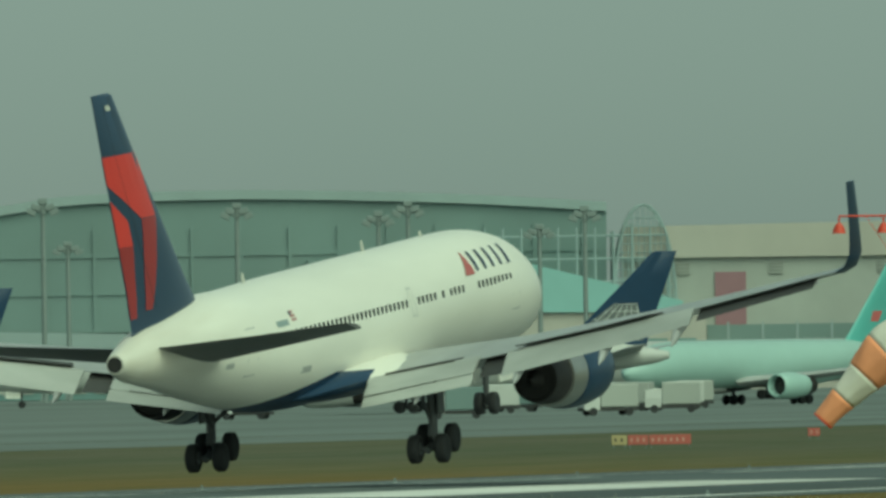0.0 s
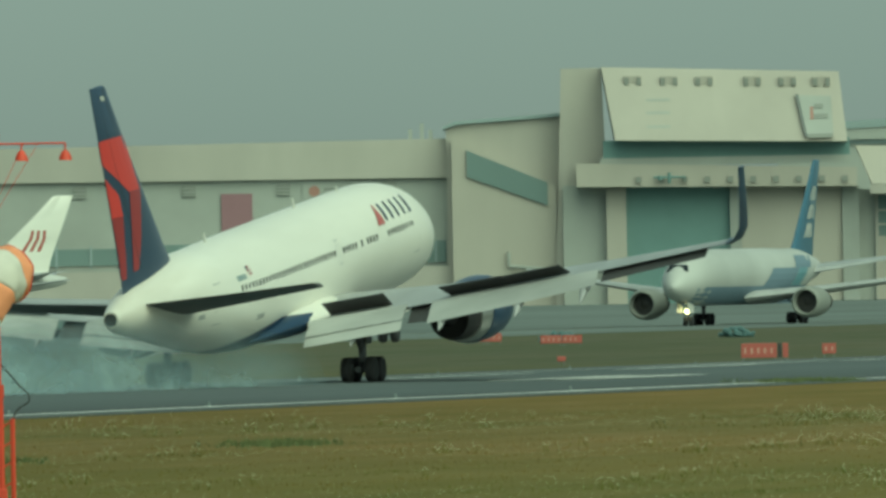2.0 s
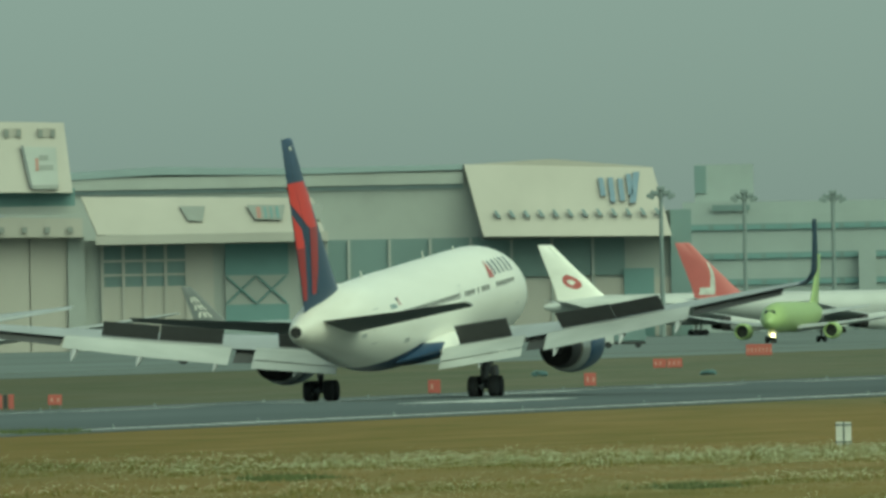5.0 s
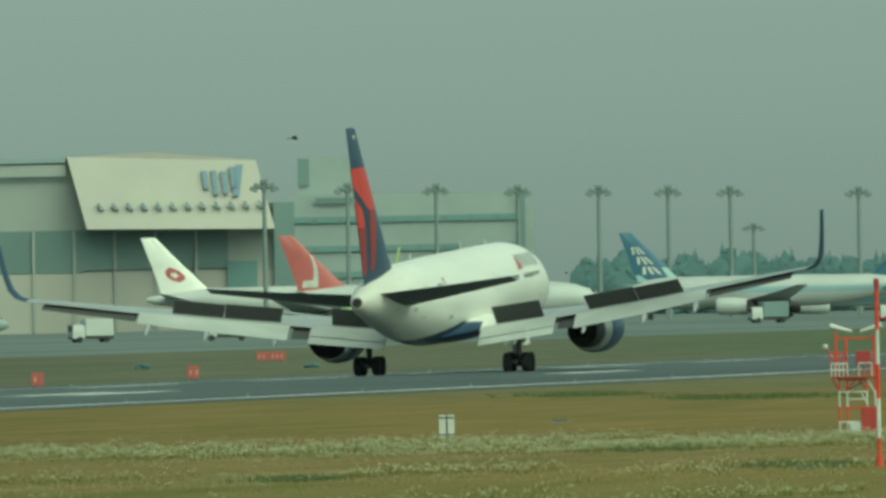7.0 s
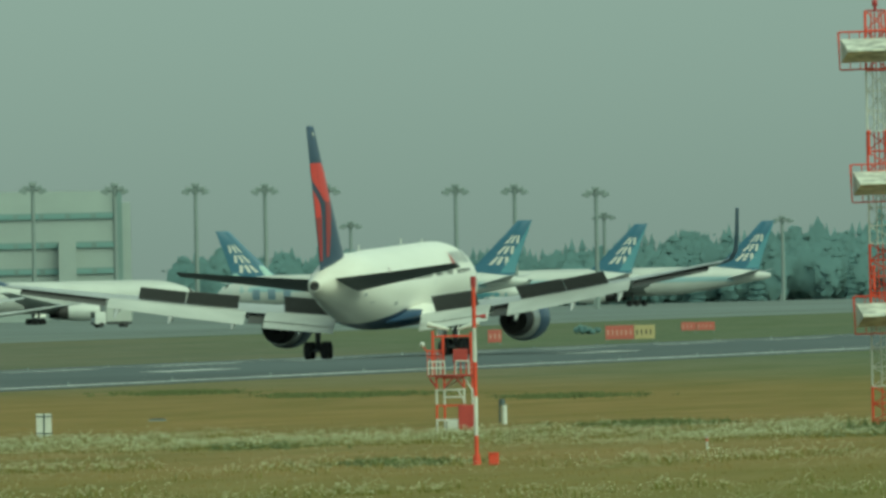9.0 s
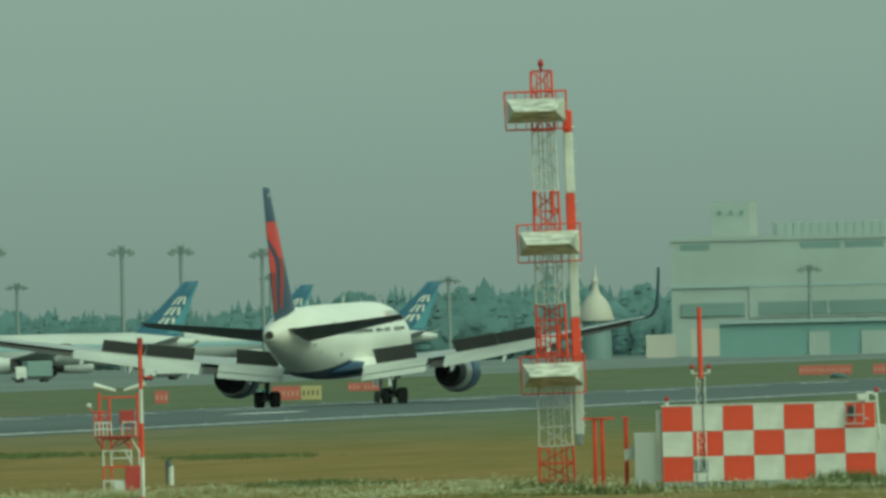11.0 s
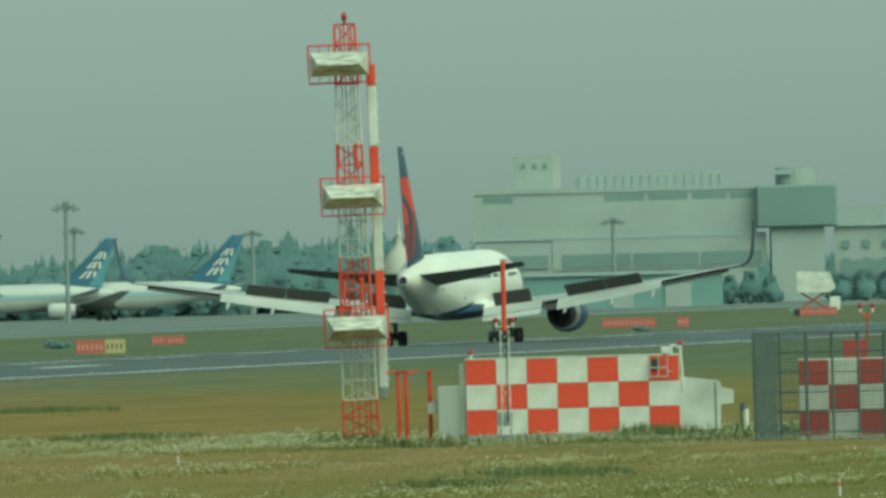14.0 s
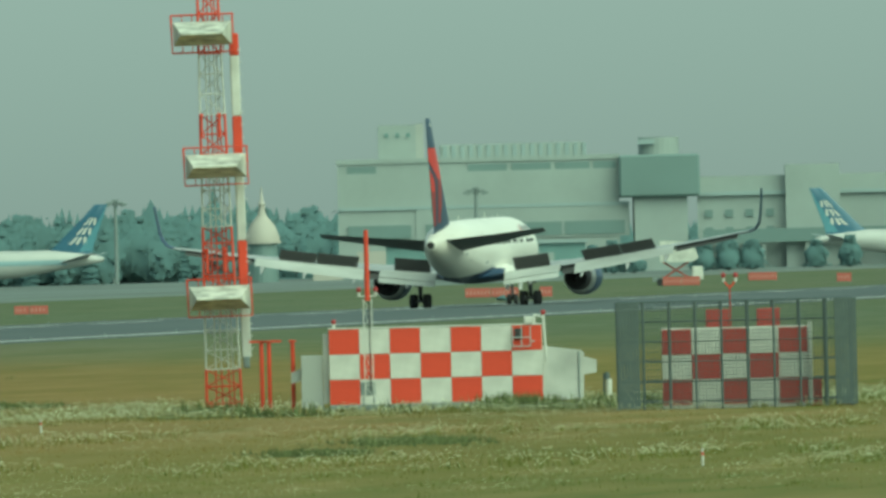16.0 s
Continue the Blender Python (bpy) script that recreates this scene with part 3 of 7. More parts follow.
def fin_mesh(k=1.0, thick=0.10):
    bm = B()
    loft(bm, [[(k * zz, k * y, k * z) for y, zz in foil(le, te, 0.0, thick * (0.25 if i == len(FIN) - 1 else 1), 13, 0.0)] for i, (le, te, z) in enumerate(FIN)])
    return bm


def fin_point(c, z, off):
    """A point on the fin's skin: c from the trailing (0) to the leading edge (1)."""
    le = float(np.interp(z, [r[2] for r in FIN], [r[0] for r in FIN]))
    te = float(np.interp(z, [r[2] for r in FIN], [r[1] for r in FIN]))
    s = max(0.0, min(1.0, 1 - c))
    t = 5 * 0.10 * (0.2969 * math.sqrt(s) - 0.126 * s - 0.3516 * s * s + 0.2843 * s ** 3 - 0.1015 * s ** 4) * abs(le - te)
    return (t + off, te + (le - te) * c, z)


def fin_panel(outline, sides=(1, -1), k=1.0, n=10):
    """A painted field on the fin between two edges: rows of (height, back, front)."""
    bm = B()
    zs = np.linspace(outline[0][0], outline[-1][0], n)
    for sd_ in sides:
        rows = []
        for z in zs:
            a = float(np.interp(z, [o[0] for o in outline], [o[1] for o in outline]))
            b = float(np.interp(z, [o[0] for o in outline], [o[2] for o in outline]))
            rows.append([tuple(k * q * (sd_ if i == 0 else 1) for i, q in enumerate(fin_point(c, z, 0.015))) for c in np.linspace(a, b, 6)])
        loft(bm, rows, cap=False, closed=False)
    return bm


def tailplane_mesh(side, k=1.0):
    rows = [(0.9, -17.2, -23.2, 5.38, 1.0), (5.0, -20.4, -24.2, 5.88, 0.66), (9.3, -23.6, -25.4, 6.45, 0.34)]
    bm = B()
    loft(bm, [[(k * side * x, k * y, k * (zz + dz * (0.4 - (y - te) / (le - te)))) for y, zz in foil(le, te, z, 0.09)] for x, le, te, z, dz in rows])
    return bm


def belly_paint():
    """White hull with the navy belly field that sweeps up towards the wing."""
    m = WHITE.copy()
    m.name = "white_hull_navy_belly"
    n, l = m.node_tree.nodes, m.node_tree.links
    tc = n.new("ShaderNodeTexCoord")
    sp = n.new("ShaderNodeSeparateXYZ")
    l.new(tc.outputs["Object"], sp.inputs[0])
    a = n.new("ShaderNodeMath")
    a.operation = "MULTIPLY_ADD"
    a.inputs[1].default_value, a.inputs[2].default_value = 0.095, 3.72
    l.new(sp.outputs["Y"], a.inputs[0])
    cap = n.new("ShaderNodeMath")
    cap.operation = "MINIMUM"
    fore = n.new("ShaderNodeMath")
    fore.operation = "MULTIPLY_ADD"
    fore.inputs[1].default_value, fore.inputs[2].default_value = -0.05, 3.05
    l.new(sp.outputs["Y"], fore.inputs[0])
    l.new(fore.outputs[0], cap.inputs[1])
    l.new(a.outputs[0], cap.inputs[0])
    c = n.new("ShaderNodeMath")
    c.operation = "LESS_THAN"
    l.new(sp.outputs["Z"], c.inputs[0])
    l.new(cap.outputs[0], c.inputs[1])
    mx = n.new("ShaderNodeMixRGB")
    bs = n["Principled BSDF"]
    old = bs.inputs["Base Color"].links[0].from_socket
    l.new(c.outputs[0], mx.inputs[0])
    # brown soot round the tail cone and streaks drawn backwards along the hull
    streak, gate, amount, sooty = n.new("ShaderNodeTexNoise"), n.new("ShaderNodeMapRange"), n.new("ShaderNodeMath"), n.new("ShaderNodeMixRGB")
    mp = n.new("ShaderNodeMapping")
    mp.inputs["Scale"].default_value = (1.4, 0.16, 1.4)
    l.new(tc.outputs["Object"], mp.inputs["Vector"])
    l.new(mp.outputs[0], streak.inputs["Vector"])
    streak.inputs["Scale"].default_value, streak.inputs["Detail"].default_value = 1.0, 6
    gate.inputs["From Min"].default_value, gate.inputs["From Max"].default_value = -13.0, -24.0
    gate.inputs["To Min"].default_value, gate.inputs["To Max"].default_value = 0.10, 0.75
    l.new(sp.outputs["Y"], gate.inputs["Value"])
    amount.operation = "MULTIPLY"
    l.new(streak.outputs["Fac"], amount.inputs[0])
    l.new(gate.outputs[0], amount.inputs[1])
    sooty.inputs[2].default_value = (0.42, 0.37, 0.29, 1)
    l.new(amount.outputs[0], sooty.inputs[0])
    l.new(old, sooty.inputs[1])
    l.new(sooty.outputs[0], mx.inputs[1])
    mx.inputs[2].default_value = (0.016, 0.040, 0.085, 1)
    l.new(mx.outputs[0], bs.inputs["Base Color"])
    return m


def skin_patch(y0, y1, z0, z1, off, side=1, slant=0.0):
    """A thin field that lies on the hull's side."""
    bm = B()
    rows = []
    for z in np.linspace(z0, z1, 4):
        row = []
        for y in np.linspace(y0, y1, 3):
            yy = y + slant * (z - z0)
            zc, w, h = body_half(yy)
            x = w * math.sqrt(max(0.0, 1 - ((z - zc) / h) ** 2)) + off
            row.append((side * x, yy, z))
        rows.append(row)
    loft(bm, rows, cap=False, closed=False)
    return bm


def hero_airliner():
    jet = thing("airliner", pose(RWX, 736.6, 0), "white twin-engined airliner with navy belly and red-and-navy tail, landing", "airliner")
    hull = fuselage("fuselage", belly_paint(), jet)
    tagged(hull, "white fuselage with navy belly")
    zc, w, h = body_half(-25.95)
    part("exhaust_outlet", rod(B(), (0, -25.95, zc), (0, -26.07, zc), 0.30, seg=24), EXHAUST, hull)
    # wing-to-body fairing
    bm = B()
    rows = []
    for y, ww, zt, zb in ((10.5, 1.2, 2.9, 2.25), (8.5, 2.3, 3.3, 2.0), (4, 2.9, 3.6, 1.88), (-1, 2.95, 3.7, 1.88), (-4, 2.7, 3.5, 2.0), (-7, 1.9, 2.9, 2.2), (-9, 0.7, 2.5, 2.3)):
        rows.append([(ww * math.sin(a), y, (zt + zb) / 2 + (zt - zb) / 2 * math.cos(a)) for a in np.linspace(0, 2 * math.pi, 24, endpoint=False)])
    loft(bm, rows)
    part("wing_fairing", bm, hull.data.materials[0], hull, smooth=True)
    # cabin windows and doors
    wbm = B()
    loft(wbm, [[(dx, 0.13 * math.cos(a), 0.22 * math.sin(a)) for a in np.linspace(0, 2 * math.pi, 10, endpoint=False)] for dx in (-0.04, 0.015)])
    win = part("cabin_window", wbm, GLASS, hull)
    first = True
    for side in (1, -1):
        y = -11.6
        while y < 19.7:
            gap = any(g0 < y < g1 for g0, g1 in ((5.15, 5.8), (8.6, 9.3), (9.9, 10.6), (12.7, 14.5)))
            if not gap:
                zc, w, h = body_half(y)
                x = w * math.sqrt(max(0.0, 1 - ((5.22 - zc) / h) ** 2)) * side
                m = pose(x, y, 5.22, 0, 0, 0)
                if first:
                    win.matrix_basis = m
                    first = False
                else:
                    share(win, m, hull)
            y += 0.56
    for y0, y1, z0, z1 in ((19.2, 20.25, 3.9, 5.85), (-15.3, -14.3, 3.95, 5.85), (5.2, 5.75, 4.7, 5.85)):
        for side in (1, -1):
            bm = B()
            for a, b, c, d in ((y0, y0 + 0.04, z0, z1), (y1 - 0.04, y1, z0, z1), (y0, y1, z1 - 0.04, z1), (y0, y1, z0, z0 + 0.04)):
                src = skin_patch(a, b, c, d, 0.012, side)
                me_ = bpy.data.meshes.new("tmp")
                src.to_mesh(me_)
                src.free()
                bm.from_mesh(me_)
                bpy.data.meshes.remove(me_)
            part("cabin_door_outline", bm, WINGGREY, hull)
    # airline title as plain bars, emblem, flag and registration bars
    for side in (1, -1):
        bm = skin_patch(13.4, 14.7, 5.74, 6.64, 0.05, side, slant=0.55)
        for v in bm.verts:
            t = (v.co.z - 5.74)
            if t > 0:
                mid = 14.05 + 0.55 * t
                v.co.y = mid + (v.co.y - mid) * (1 - 1.03 * t)
        part("title_emblem", bm, AIRRED, hull, "red triangular emblem on the hull")
        for i in range(5):
            y0 = 15.1 + i * 1.12
            part("title_bar", skin_patch(y0, y0 + 0.32, 5.84, 6.60, 0.05, side, slant=0.2), NAVY, hull, "navy title bar on the hull")
        part("flag_field", skin_patch(-10.05, -9.85, 5.98, 6.14, 0.03, side), NAVY, hull, "small navy flag field on the hull")
        for k in range(3):
            part("flag_stripe", skin_patch(-10.05 if k < 2 else -9.85, -9.5, 5.76 + 0.15 * k, 5.83 + 0.15 * k, 0.03, side), DARKRED, hull, "small red flag stripe on the hull")
        part("registration_bar", skin_patch(-11.9, -10.5, 5.62, 5.86, 0.02, side), ROOFGREY, hull)
    for y in (-18.6, -12.6, -6.4, 2.2, 11.4, 18.9):
        for side in (1, -1):
            part("skin_seam", skin_patch(y, y + 0.035, 3.2, 6.6, 0.006, side), FLAPGREY, hull)
    for y0, y1, z0, z1 in ((-9.4, -8.2, 3.6, 3.85), (-17.2, -16.5, 4.4, 4.62)):
        part("service_hatch", skin_patch(y0, y1, z0, z1, 0.01, 1), FLAPGREY, hull)
    for y, hgt in ((7.0, 0.45), (-9.0, 0.40), (15.0, 0.25)):
        zc, w, h = body_half(y)
        part("antenna", loft(B(), [[(-0.02, y + 0.2, zc + h - 0.02), (0.02, y + 0.2, zc + h - 0.02), (0.02, y - 0.2, zc + h - 0.02), (-0.02, y - 0.2, zc + h - 0.02)],
                                   [(-0.02, y - 0.05, zc + h + hgt), (0.02, y - 0.05, zc + h + hgt), (0.02, y - 0.25, zc + h + hgt), (-0.02, y - 0.25, zc + h + hgt)]]), MASTWHITE, hull)
    # tail
    fin = part("tail_fin", fin_mesh(), NAVY, jet, "navy tail fin with red fields", smooth=True)
    part("fin_field", fin_panel([(10.8, 0.50, 0.80), (11.5, 0.30, 0.82), (11.9, 0.16, 0.84), (12.3, 0.01, 0.88), (13.1, 0.01, 0.96), (13.4, 0.01, 0.985)], n=22), RED, fin, "bright red field")
    part("fin_field", fin_panel([(7.2, 0.20, 0.28), (8.7, 0.30, 0.48), (9.8, 0.40, 0.63), (10.78, 0.50, 0.80)], n=16), DARKRED, fin, "dark red field")
    part("fin_field", fin_panel([(9.8, 0.01, 0.23), (10.8, 0.01, 0.24), (11.65, 0.01, 0.02)], n=14), RED, fin, "bright red field")
    part("fin_field", fin_panel([(6.95, 0.01, 0.08), (8.7, 0.01, 0.16), (9.79, 0.01, 0.23)], n=12), DARKRED, fin, "dark red field")
    part("fin_label", fin_panel([(15.18, 0.42, 0.60), (15.40, 0.42, 0.60)]), MASTWHITE, fin)
    part("rudder_gap", fin_panel([(7.2, 0.33, 0.337), (15.6, 0.33, 0.337)]), DARK, fin)
    for side in (1, -1):
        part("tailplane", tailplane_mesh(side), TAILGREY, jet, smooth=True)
    # wings with flaps down
    moving = {}
    for side in (1, -1):
        wg = part("wing", wing_mesh(side, WING, 0.115), WINGGREY, jet, smooth=True)
        moving["wing", side] = wg
        part("winglet", winglet_mesh(side), NAVY, wg, "navy upturned winglet with red edge", smooth=True)
        part("flap", flap_mesh(side, 2.9, 7.6, 1.55, 1.4, -0.12, 0.1, 24), FLAPGREY, wg, smooth=True)
        part("flap", flap_mesh(side, 2.9, 7.6, 0.75, 0.7, 0.50, 1.35, 36), FLAPGREY, wg, smooth=True)
        part("flap", flap_mesh(side, 8.9, 17.6, 1.75, 1.25, -0.08, 0.15, 31), FLAPGREY, wg, smooth=True)
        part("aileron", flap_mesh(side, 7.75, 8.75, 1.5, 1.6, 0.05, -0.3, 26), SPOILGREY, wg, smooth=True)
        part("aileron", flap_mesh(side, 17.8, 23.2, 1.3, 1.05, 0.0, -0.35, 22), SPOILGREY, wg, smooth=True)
        for x in (5.2, 9.6, 13.6, 17.0):
            le, te, z = wing_at(x)
            bm = B()
            loft(bm, [[(side * x + r * math.sin(a), te + y, z + dz + 1.25 * r * math.cos(a)) for a in np.linspace(0, 2 * math.pi, 10, endpoint=False)] for y, dz, r in ((1.6, -0.18, 0.05), (0.7, -0.32, 0.20), (-0.4, -0.55, 0.22), (-1.2, -0.95, 0.14), (-1.7, -1.2, 0.03))])
            part("flap_track_fairing", bm, WINGGREY, wg, smooth=True)
        # white fairing between the hull's side and the top of the inner wing
        bm = B()
        loft(bm, [[(side * 2.2, y, z0), (side * 2.2, y, z0 + h_), (side * (2.45 + 0.25 * w_), y, z0 + 0.72 * h_), (side * (2.45 + w_), y - 0.25, z0 + 0.10), (side * (2.45 + w_), y - 0.25, z0)] for y, z0, h_, w_ in ((5.6, 2.9, 0.25, 0.2), (4.0, 3.0, 0.40, 0.7), (1.6, 2.98, 0.50, 1.2), (-0.6, 2.82, 0.50, 1.4), (-1.9, 2.66, 0.40, 1.3), (-2.3, 2.6, 0.25, 1.2))])
        part("root_fairing", bm, WHITE, wg, "white fairing at the wing root", smooth=True)
        # leading edge slat droop
        bm = B()
        for a, b in ((3.4, 7.2), (8.8, 22.6)):
            rows = []
            for x in (a, (a + b) / 2, b):
                le, te, z = wing_at(x)
                rows.append([(side * x, le + 0.35 + y, z - 0.22 + zz) for y, zz in foil(0.0, -0.9, 0.0, 0.16, 6)])
            loft(bm, rows)
        part("slat", bm, WINGGREY, wg, smooth=True)
        for key, (x0, x1, ch) in {"in": (3.6, 6.6, 1.25), "out": (9.6, 12.9, 1.0), "outer": (12.95, 15.9, 0.95)}.items():
            _, te0, z0 = wing_at(x0)
            _, te1, z1 = wing_at(x1)
            origin = Vector((side * x0, te0 + ch + 0.05, z0 + 0.16))
            axis = Vector((side * (x1 - x0), te1 - te0, z1 - z0))
            ax = axis.normalized() * side
            yv = Vector((0, 0, 1)).cross(ax).normalized()
            rot = Matrix((ax, yv, ax.cross(yv))).transposed().to_4x4()
            ln = axis.length * side
            bm = box(B(), min(0, ln), max(0, ln), -ch, 0, -0.03, 0.03, 0.012)
            sp = part("spoiler", bm, SPOILGREY, wg, "spoiler panel, its shaded side painted dark grey")
            base = Matrix.Translation(origin) @ rot
            sp.matrix_basis = base
            moving["spoiler", side, key] = (sp, base)
        nacelle_parts(side, jet, NAVY)
        gear, bogie = main_gear(side, jet)
        moving["gear", side] = gear
        moving["bogie", side] = (bogie, bogie.matrix_basis.copy())
    moving["nose"] = nose_gear(jet)
    return jet, moving


JET, JETPARTS = hero_airliner()

MOVERS = []

# ---- runway lights and signs ----
EDGE_Y0 = 731.1
bm = rod(B(), (0, 0, 0.0), (0, 0, 0.10), 0.045, 0.04, 8)
ball(bm, (0, 0, 0.14), 0.065, 1, (1, 1, 0.9))
rod(bm, (0, 0, 0.0), (0, 0, 0.04), 0.12, 0.10, 10)
runway_light = tagged(part("runway_light", bm, GALV, smooth=True), "small pale runway edge light on a short stem", "light", "runway edge lights")
first = True
for i in range(-4, 48):
    for x in (RWX + 34.8, RWX - 31.2):
        m = pose(x, EDGE_Y0 + i * 27.28, ground_z(x) + 0.03)
        if first:
            runway_light.matrix_basis = m
            first = False
        else:
            copy_thing(runway_light, m)


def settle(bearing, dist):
    """Slide a spot given for a level field along the sight line from the eye, out to where the falling ground beyond
    the runway lies; the last value is the growth in size.
    """
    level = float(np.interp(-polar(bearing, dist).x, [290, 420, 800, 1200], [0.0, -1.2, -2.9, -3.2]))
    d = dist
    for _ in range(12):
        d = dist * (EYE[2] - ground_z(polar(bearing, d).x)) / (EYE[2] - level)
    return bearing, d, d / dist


def airfield_sign(bearing, dist, widths, h, yaw=0.0):
    """A row of box panels on short legs with pale bars for the writing."""
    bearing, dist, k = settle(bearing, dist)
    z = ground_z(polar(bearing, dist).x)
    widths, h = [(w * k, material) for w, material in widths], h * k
    total = sum(w for w, _ in widths)
    sign = thing("airfield_sign", facing(bearing, dist, z, yaw), "low red airfield sign board with pale bars", "sign", "airfield signs")
    x = -total / 2
    for w, material in widths:
        part("sign_panel", box(B(), x + 0.03, x + w - 0.03, -0.12, 0.12, 0.22, 0.22 + h, 0.02), material, sign)
        if w > 0.7:
            for k in range(int(w / 0.38)):
                xx = x + 0.2 + k * 0.38
                if xx + 0.2 < x + w:
                    part("sign_bar", box(B(), xx, xx + 0.12, -0.128, -0.121, 0.22 + h * 0.3, 0.22 + h * 0.68), SIGNBAR if material is not YELLOW else DARK, sign)
        for xx in (x + 0.15, x + w - 0.15):
            part("leg", rod(B(), (xx, 0, 0), (xx, 0, 0.24), 0.04, seg=6), GALV, sign)
        x += w
    return sign


airfield_sign(17.50, 1090, [(0.9, YELLOW), (1.2, SIGNRED), (2.4, SIGNRED)], 0.55)
airfield_sign(14.47, 1010, [(1.9, SIGNRED), (0.25, DARK), (0.35, SIGNRED)], 0.75)
airfield_sign(14.28, 1040, [(0.8, SIGNRED)], 0.55)
airfield_sign(15.07, 1330, [(1.5, SIGNRED), (1.4, SIGNRED)], 0.55)
airfield_sign(15.07, 1010, [(0.5, SIGNRED)], 0.25)
airfield_sign(15.3, 1450, [(1.6, SIGNRED), (1.2, SIGNRED)], 0.6)
airfield_sign(13.16, 1085, [(0.75, SIGNRED)], 0.75)
airfield_sign(12.70, 1140, [(0.75, SIGNRED)], 0.75)
airfield_sign(12.47, 1430, [(1.0, SIGNRED), (1.2, SIGNRED)], 0.65)
airfield_sign(10.22, 1470, [(2.2, SIGNRED), (1.6, YELLOW)], 1.05)
airfield_sign(10.62, 1460, [(1.1, SIGNRED)], 0.95)
airfield_sign(10.02, 1640, [(1.3, SIGNRED), (1.6, SIGNRED)], 0.7)
airfield_sign(8.66, 1800, [(2.4, SIGNRED), (2.6, SIGNRED)], 0.85)
airfield_sign(8.50, 1780, [(1.2, SIGNRED)], 0.9)
airfield_sign(8.10, 2050, [(2.0, SIGNRED), (2.0, SIGNRED)], 0.9)
airfield_sign(7.86, 2250, [(3.4, SIGNRED)], 0.9)
airfield_sign(7.62, 2050, [(1.6, SIGNRED)], 0.9)
airfield_sign(12.2, 1900, [(2.6, SIGNRED)], 1.1)
airfield_sign(17.02, 1200, [(0.8, SIGNRED)], 0.5)


# ---- near airfield: wind cone, sensor tower, glide path mast and huts ----
def windsock():
    ws = thing("windsock", facing(16.73, 430), "faded orange and white wind cone on an orange lamp mast", "windsock")
    bm = rod(B(), (0.02, 0, 0.0), (0.02, 0, 3.0), 0.075, 0.065)
    rod(bm, (0.0, 0, 2.9), (0.0, 0, 8.43), 0.05, 0.038)
    rod(bm, (0.02, 0, 2.75), (0.02, 0, 3.05), 0.085)
    box(bm, -0.12, 0.14, -0.12, 0.12, 0.0, 0.75, 0.02)
    part("mast", bm, ORANGE, ws, smooth=True)
    bm = rod(B(), (0.28, 0, 0.0), (0.28, 0, 2.3), 0.055)
    for z in (0.3, 0.75, 1.2, 1.65, 2.1):
        rod(bm, (0.02, 0, z), (0.28, 0, z + 0.15), 0.018, seg=6)
    part("side_post", bm, ORANGE, ws)
    cu = bpy.data.curves.new("cable", "CURVE")
    cu.dimensions, cu.bevel_depth, cu.bevel_resolution = "3D", 0.017, 2
    sp = cu.splines.new("BEZIER")
    pts = [(0.05, 0, 3.5), (0.42, 0, 3.05), (0.66, 0, 2.72), (0.40, 0, 2.50), (0.28, 0, 2.28)]
    sp.bezier_points.add(len(pts) - 1)
    for p, c in zip(sp.bezier_points, pts):
        p.co, p.handle_left_type, p.handle_right_type = c, "AUTO", "AUTO"
    dep = new("tmp_cable", cu)
    me = bpy.data.meshes.new_from_object(dep)
    bpy.data.objects.remove(dep)
    me.materials.append(CABLE)
    cable = new("cable", me)
    cable.parent = ws
    # lamp cross
    bm = rod(B(), (-1.55, 0, 8.38), (1.55, 0, 8.38), 0.022, seg=8)
    for a, b in ((-0.95, -0.05), (0.95, 0.05), (-0.62, -0.05), (0.62, 0.05)):
        rod(bm, (a, 0, 8.37), (b, 0, 6.95 if abs(a) > 0.7 else 7.2), 0.007, seg=5)
    part("lamp_arm", bm, ORANGE, ws)
    bm = rod(B(), (0, 0, 8.38), (0, 0, 8.50), 0.06)
    rod(bm, (0, 0, 8.50), (0, 0, 8.70), 0.095, 0.085, 12)
    ball(bm, (0, 0, 8.72), 0.085, 2)
    part("beacon", bm, DARKRED, ws, "dark red obstruction lamp", smooth=True)
    for x in (-1.55, -0.56, 0.58, 1.55):
        bm = rod(B(), (x, 0, 8.38), (x, 0, 8.2), 0.02, seg=8)
        loft(bm, [[(x + r * math.sin(a), r * math.cos(a), z) for a in np.linspace(0, 2 * math.pi, 16, endpoint=False)] for z, r in ((8.22, 0.05), (8.17, 0.09), (8.08, 0.135), (8.00, 0.15), (8.00, 0.13), (8.1, 0.10))])
        part("lamp_shade", bm, ORANGE, ws, smooth=True)
    # the limp cone hangs from its ring; its pivot is the swivel on the mast
    piv = Vector((0.02, 0.0, 5.55))
    axis = [(0.28, -0.05, 5.24, 0.62), (0.12, -0.08, 5.26, 0.65), (-0.04, -0.10, 5.26, 0.66), (-0.28, -0.14, 5.20, 0.65), (-0.52, -0.18, 5.00, 0.59), (-0.71, -0.20, 4.76, 0.51),
            (-0.90, -0.22, 4.48, 0.42), (-1.11, -0.23, 4.22, 0.36), (-1.32, -0.24, 3.95, 0.31), (-1.50, -0.24, 3.68, 0.27), (-1.69, -0.24, 3.40, 0.235)]
    pts = spline_rows(axis, 4)
    rings = []
    for i, p in enumerate(pts):
        a, b = pts[max(i - 1, 0)], pts[min(i + 1, len(pts) - 1)]
        d = Vector(b[:3]) - Vector(a[:3])
        q = d.to_track_quat("Z", "Y")
        ring = []
        for k in range(32):
            an = 2 * math.pi * k / 32
            r = p[3] * (1 + 0.035 * math.sin(5 * an + i * 0.5) + 0.02 * math.sin(9 * an - i * 0.3))
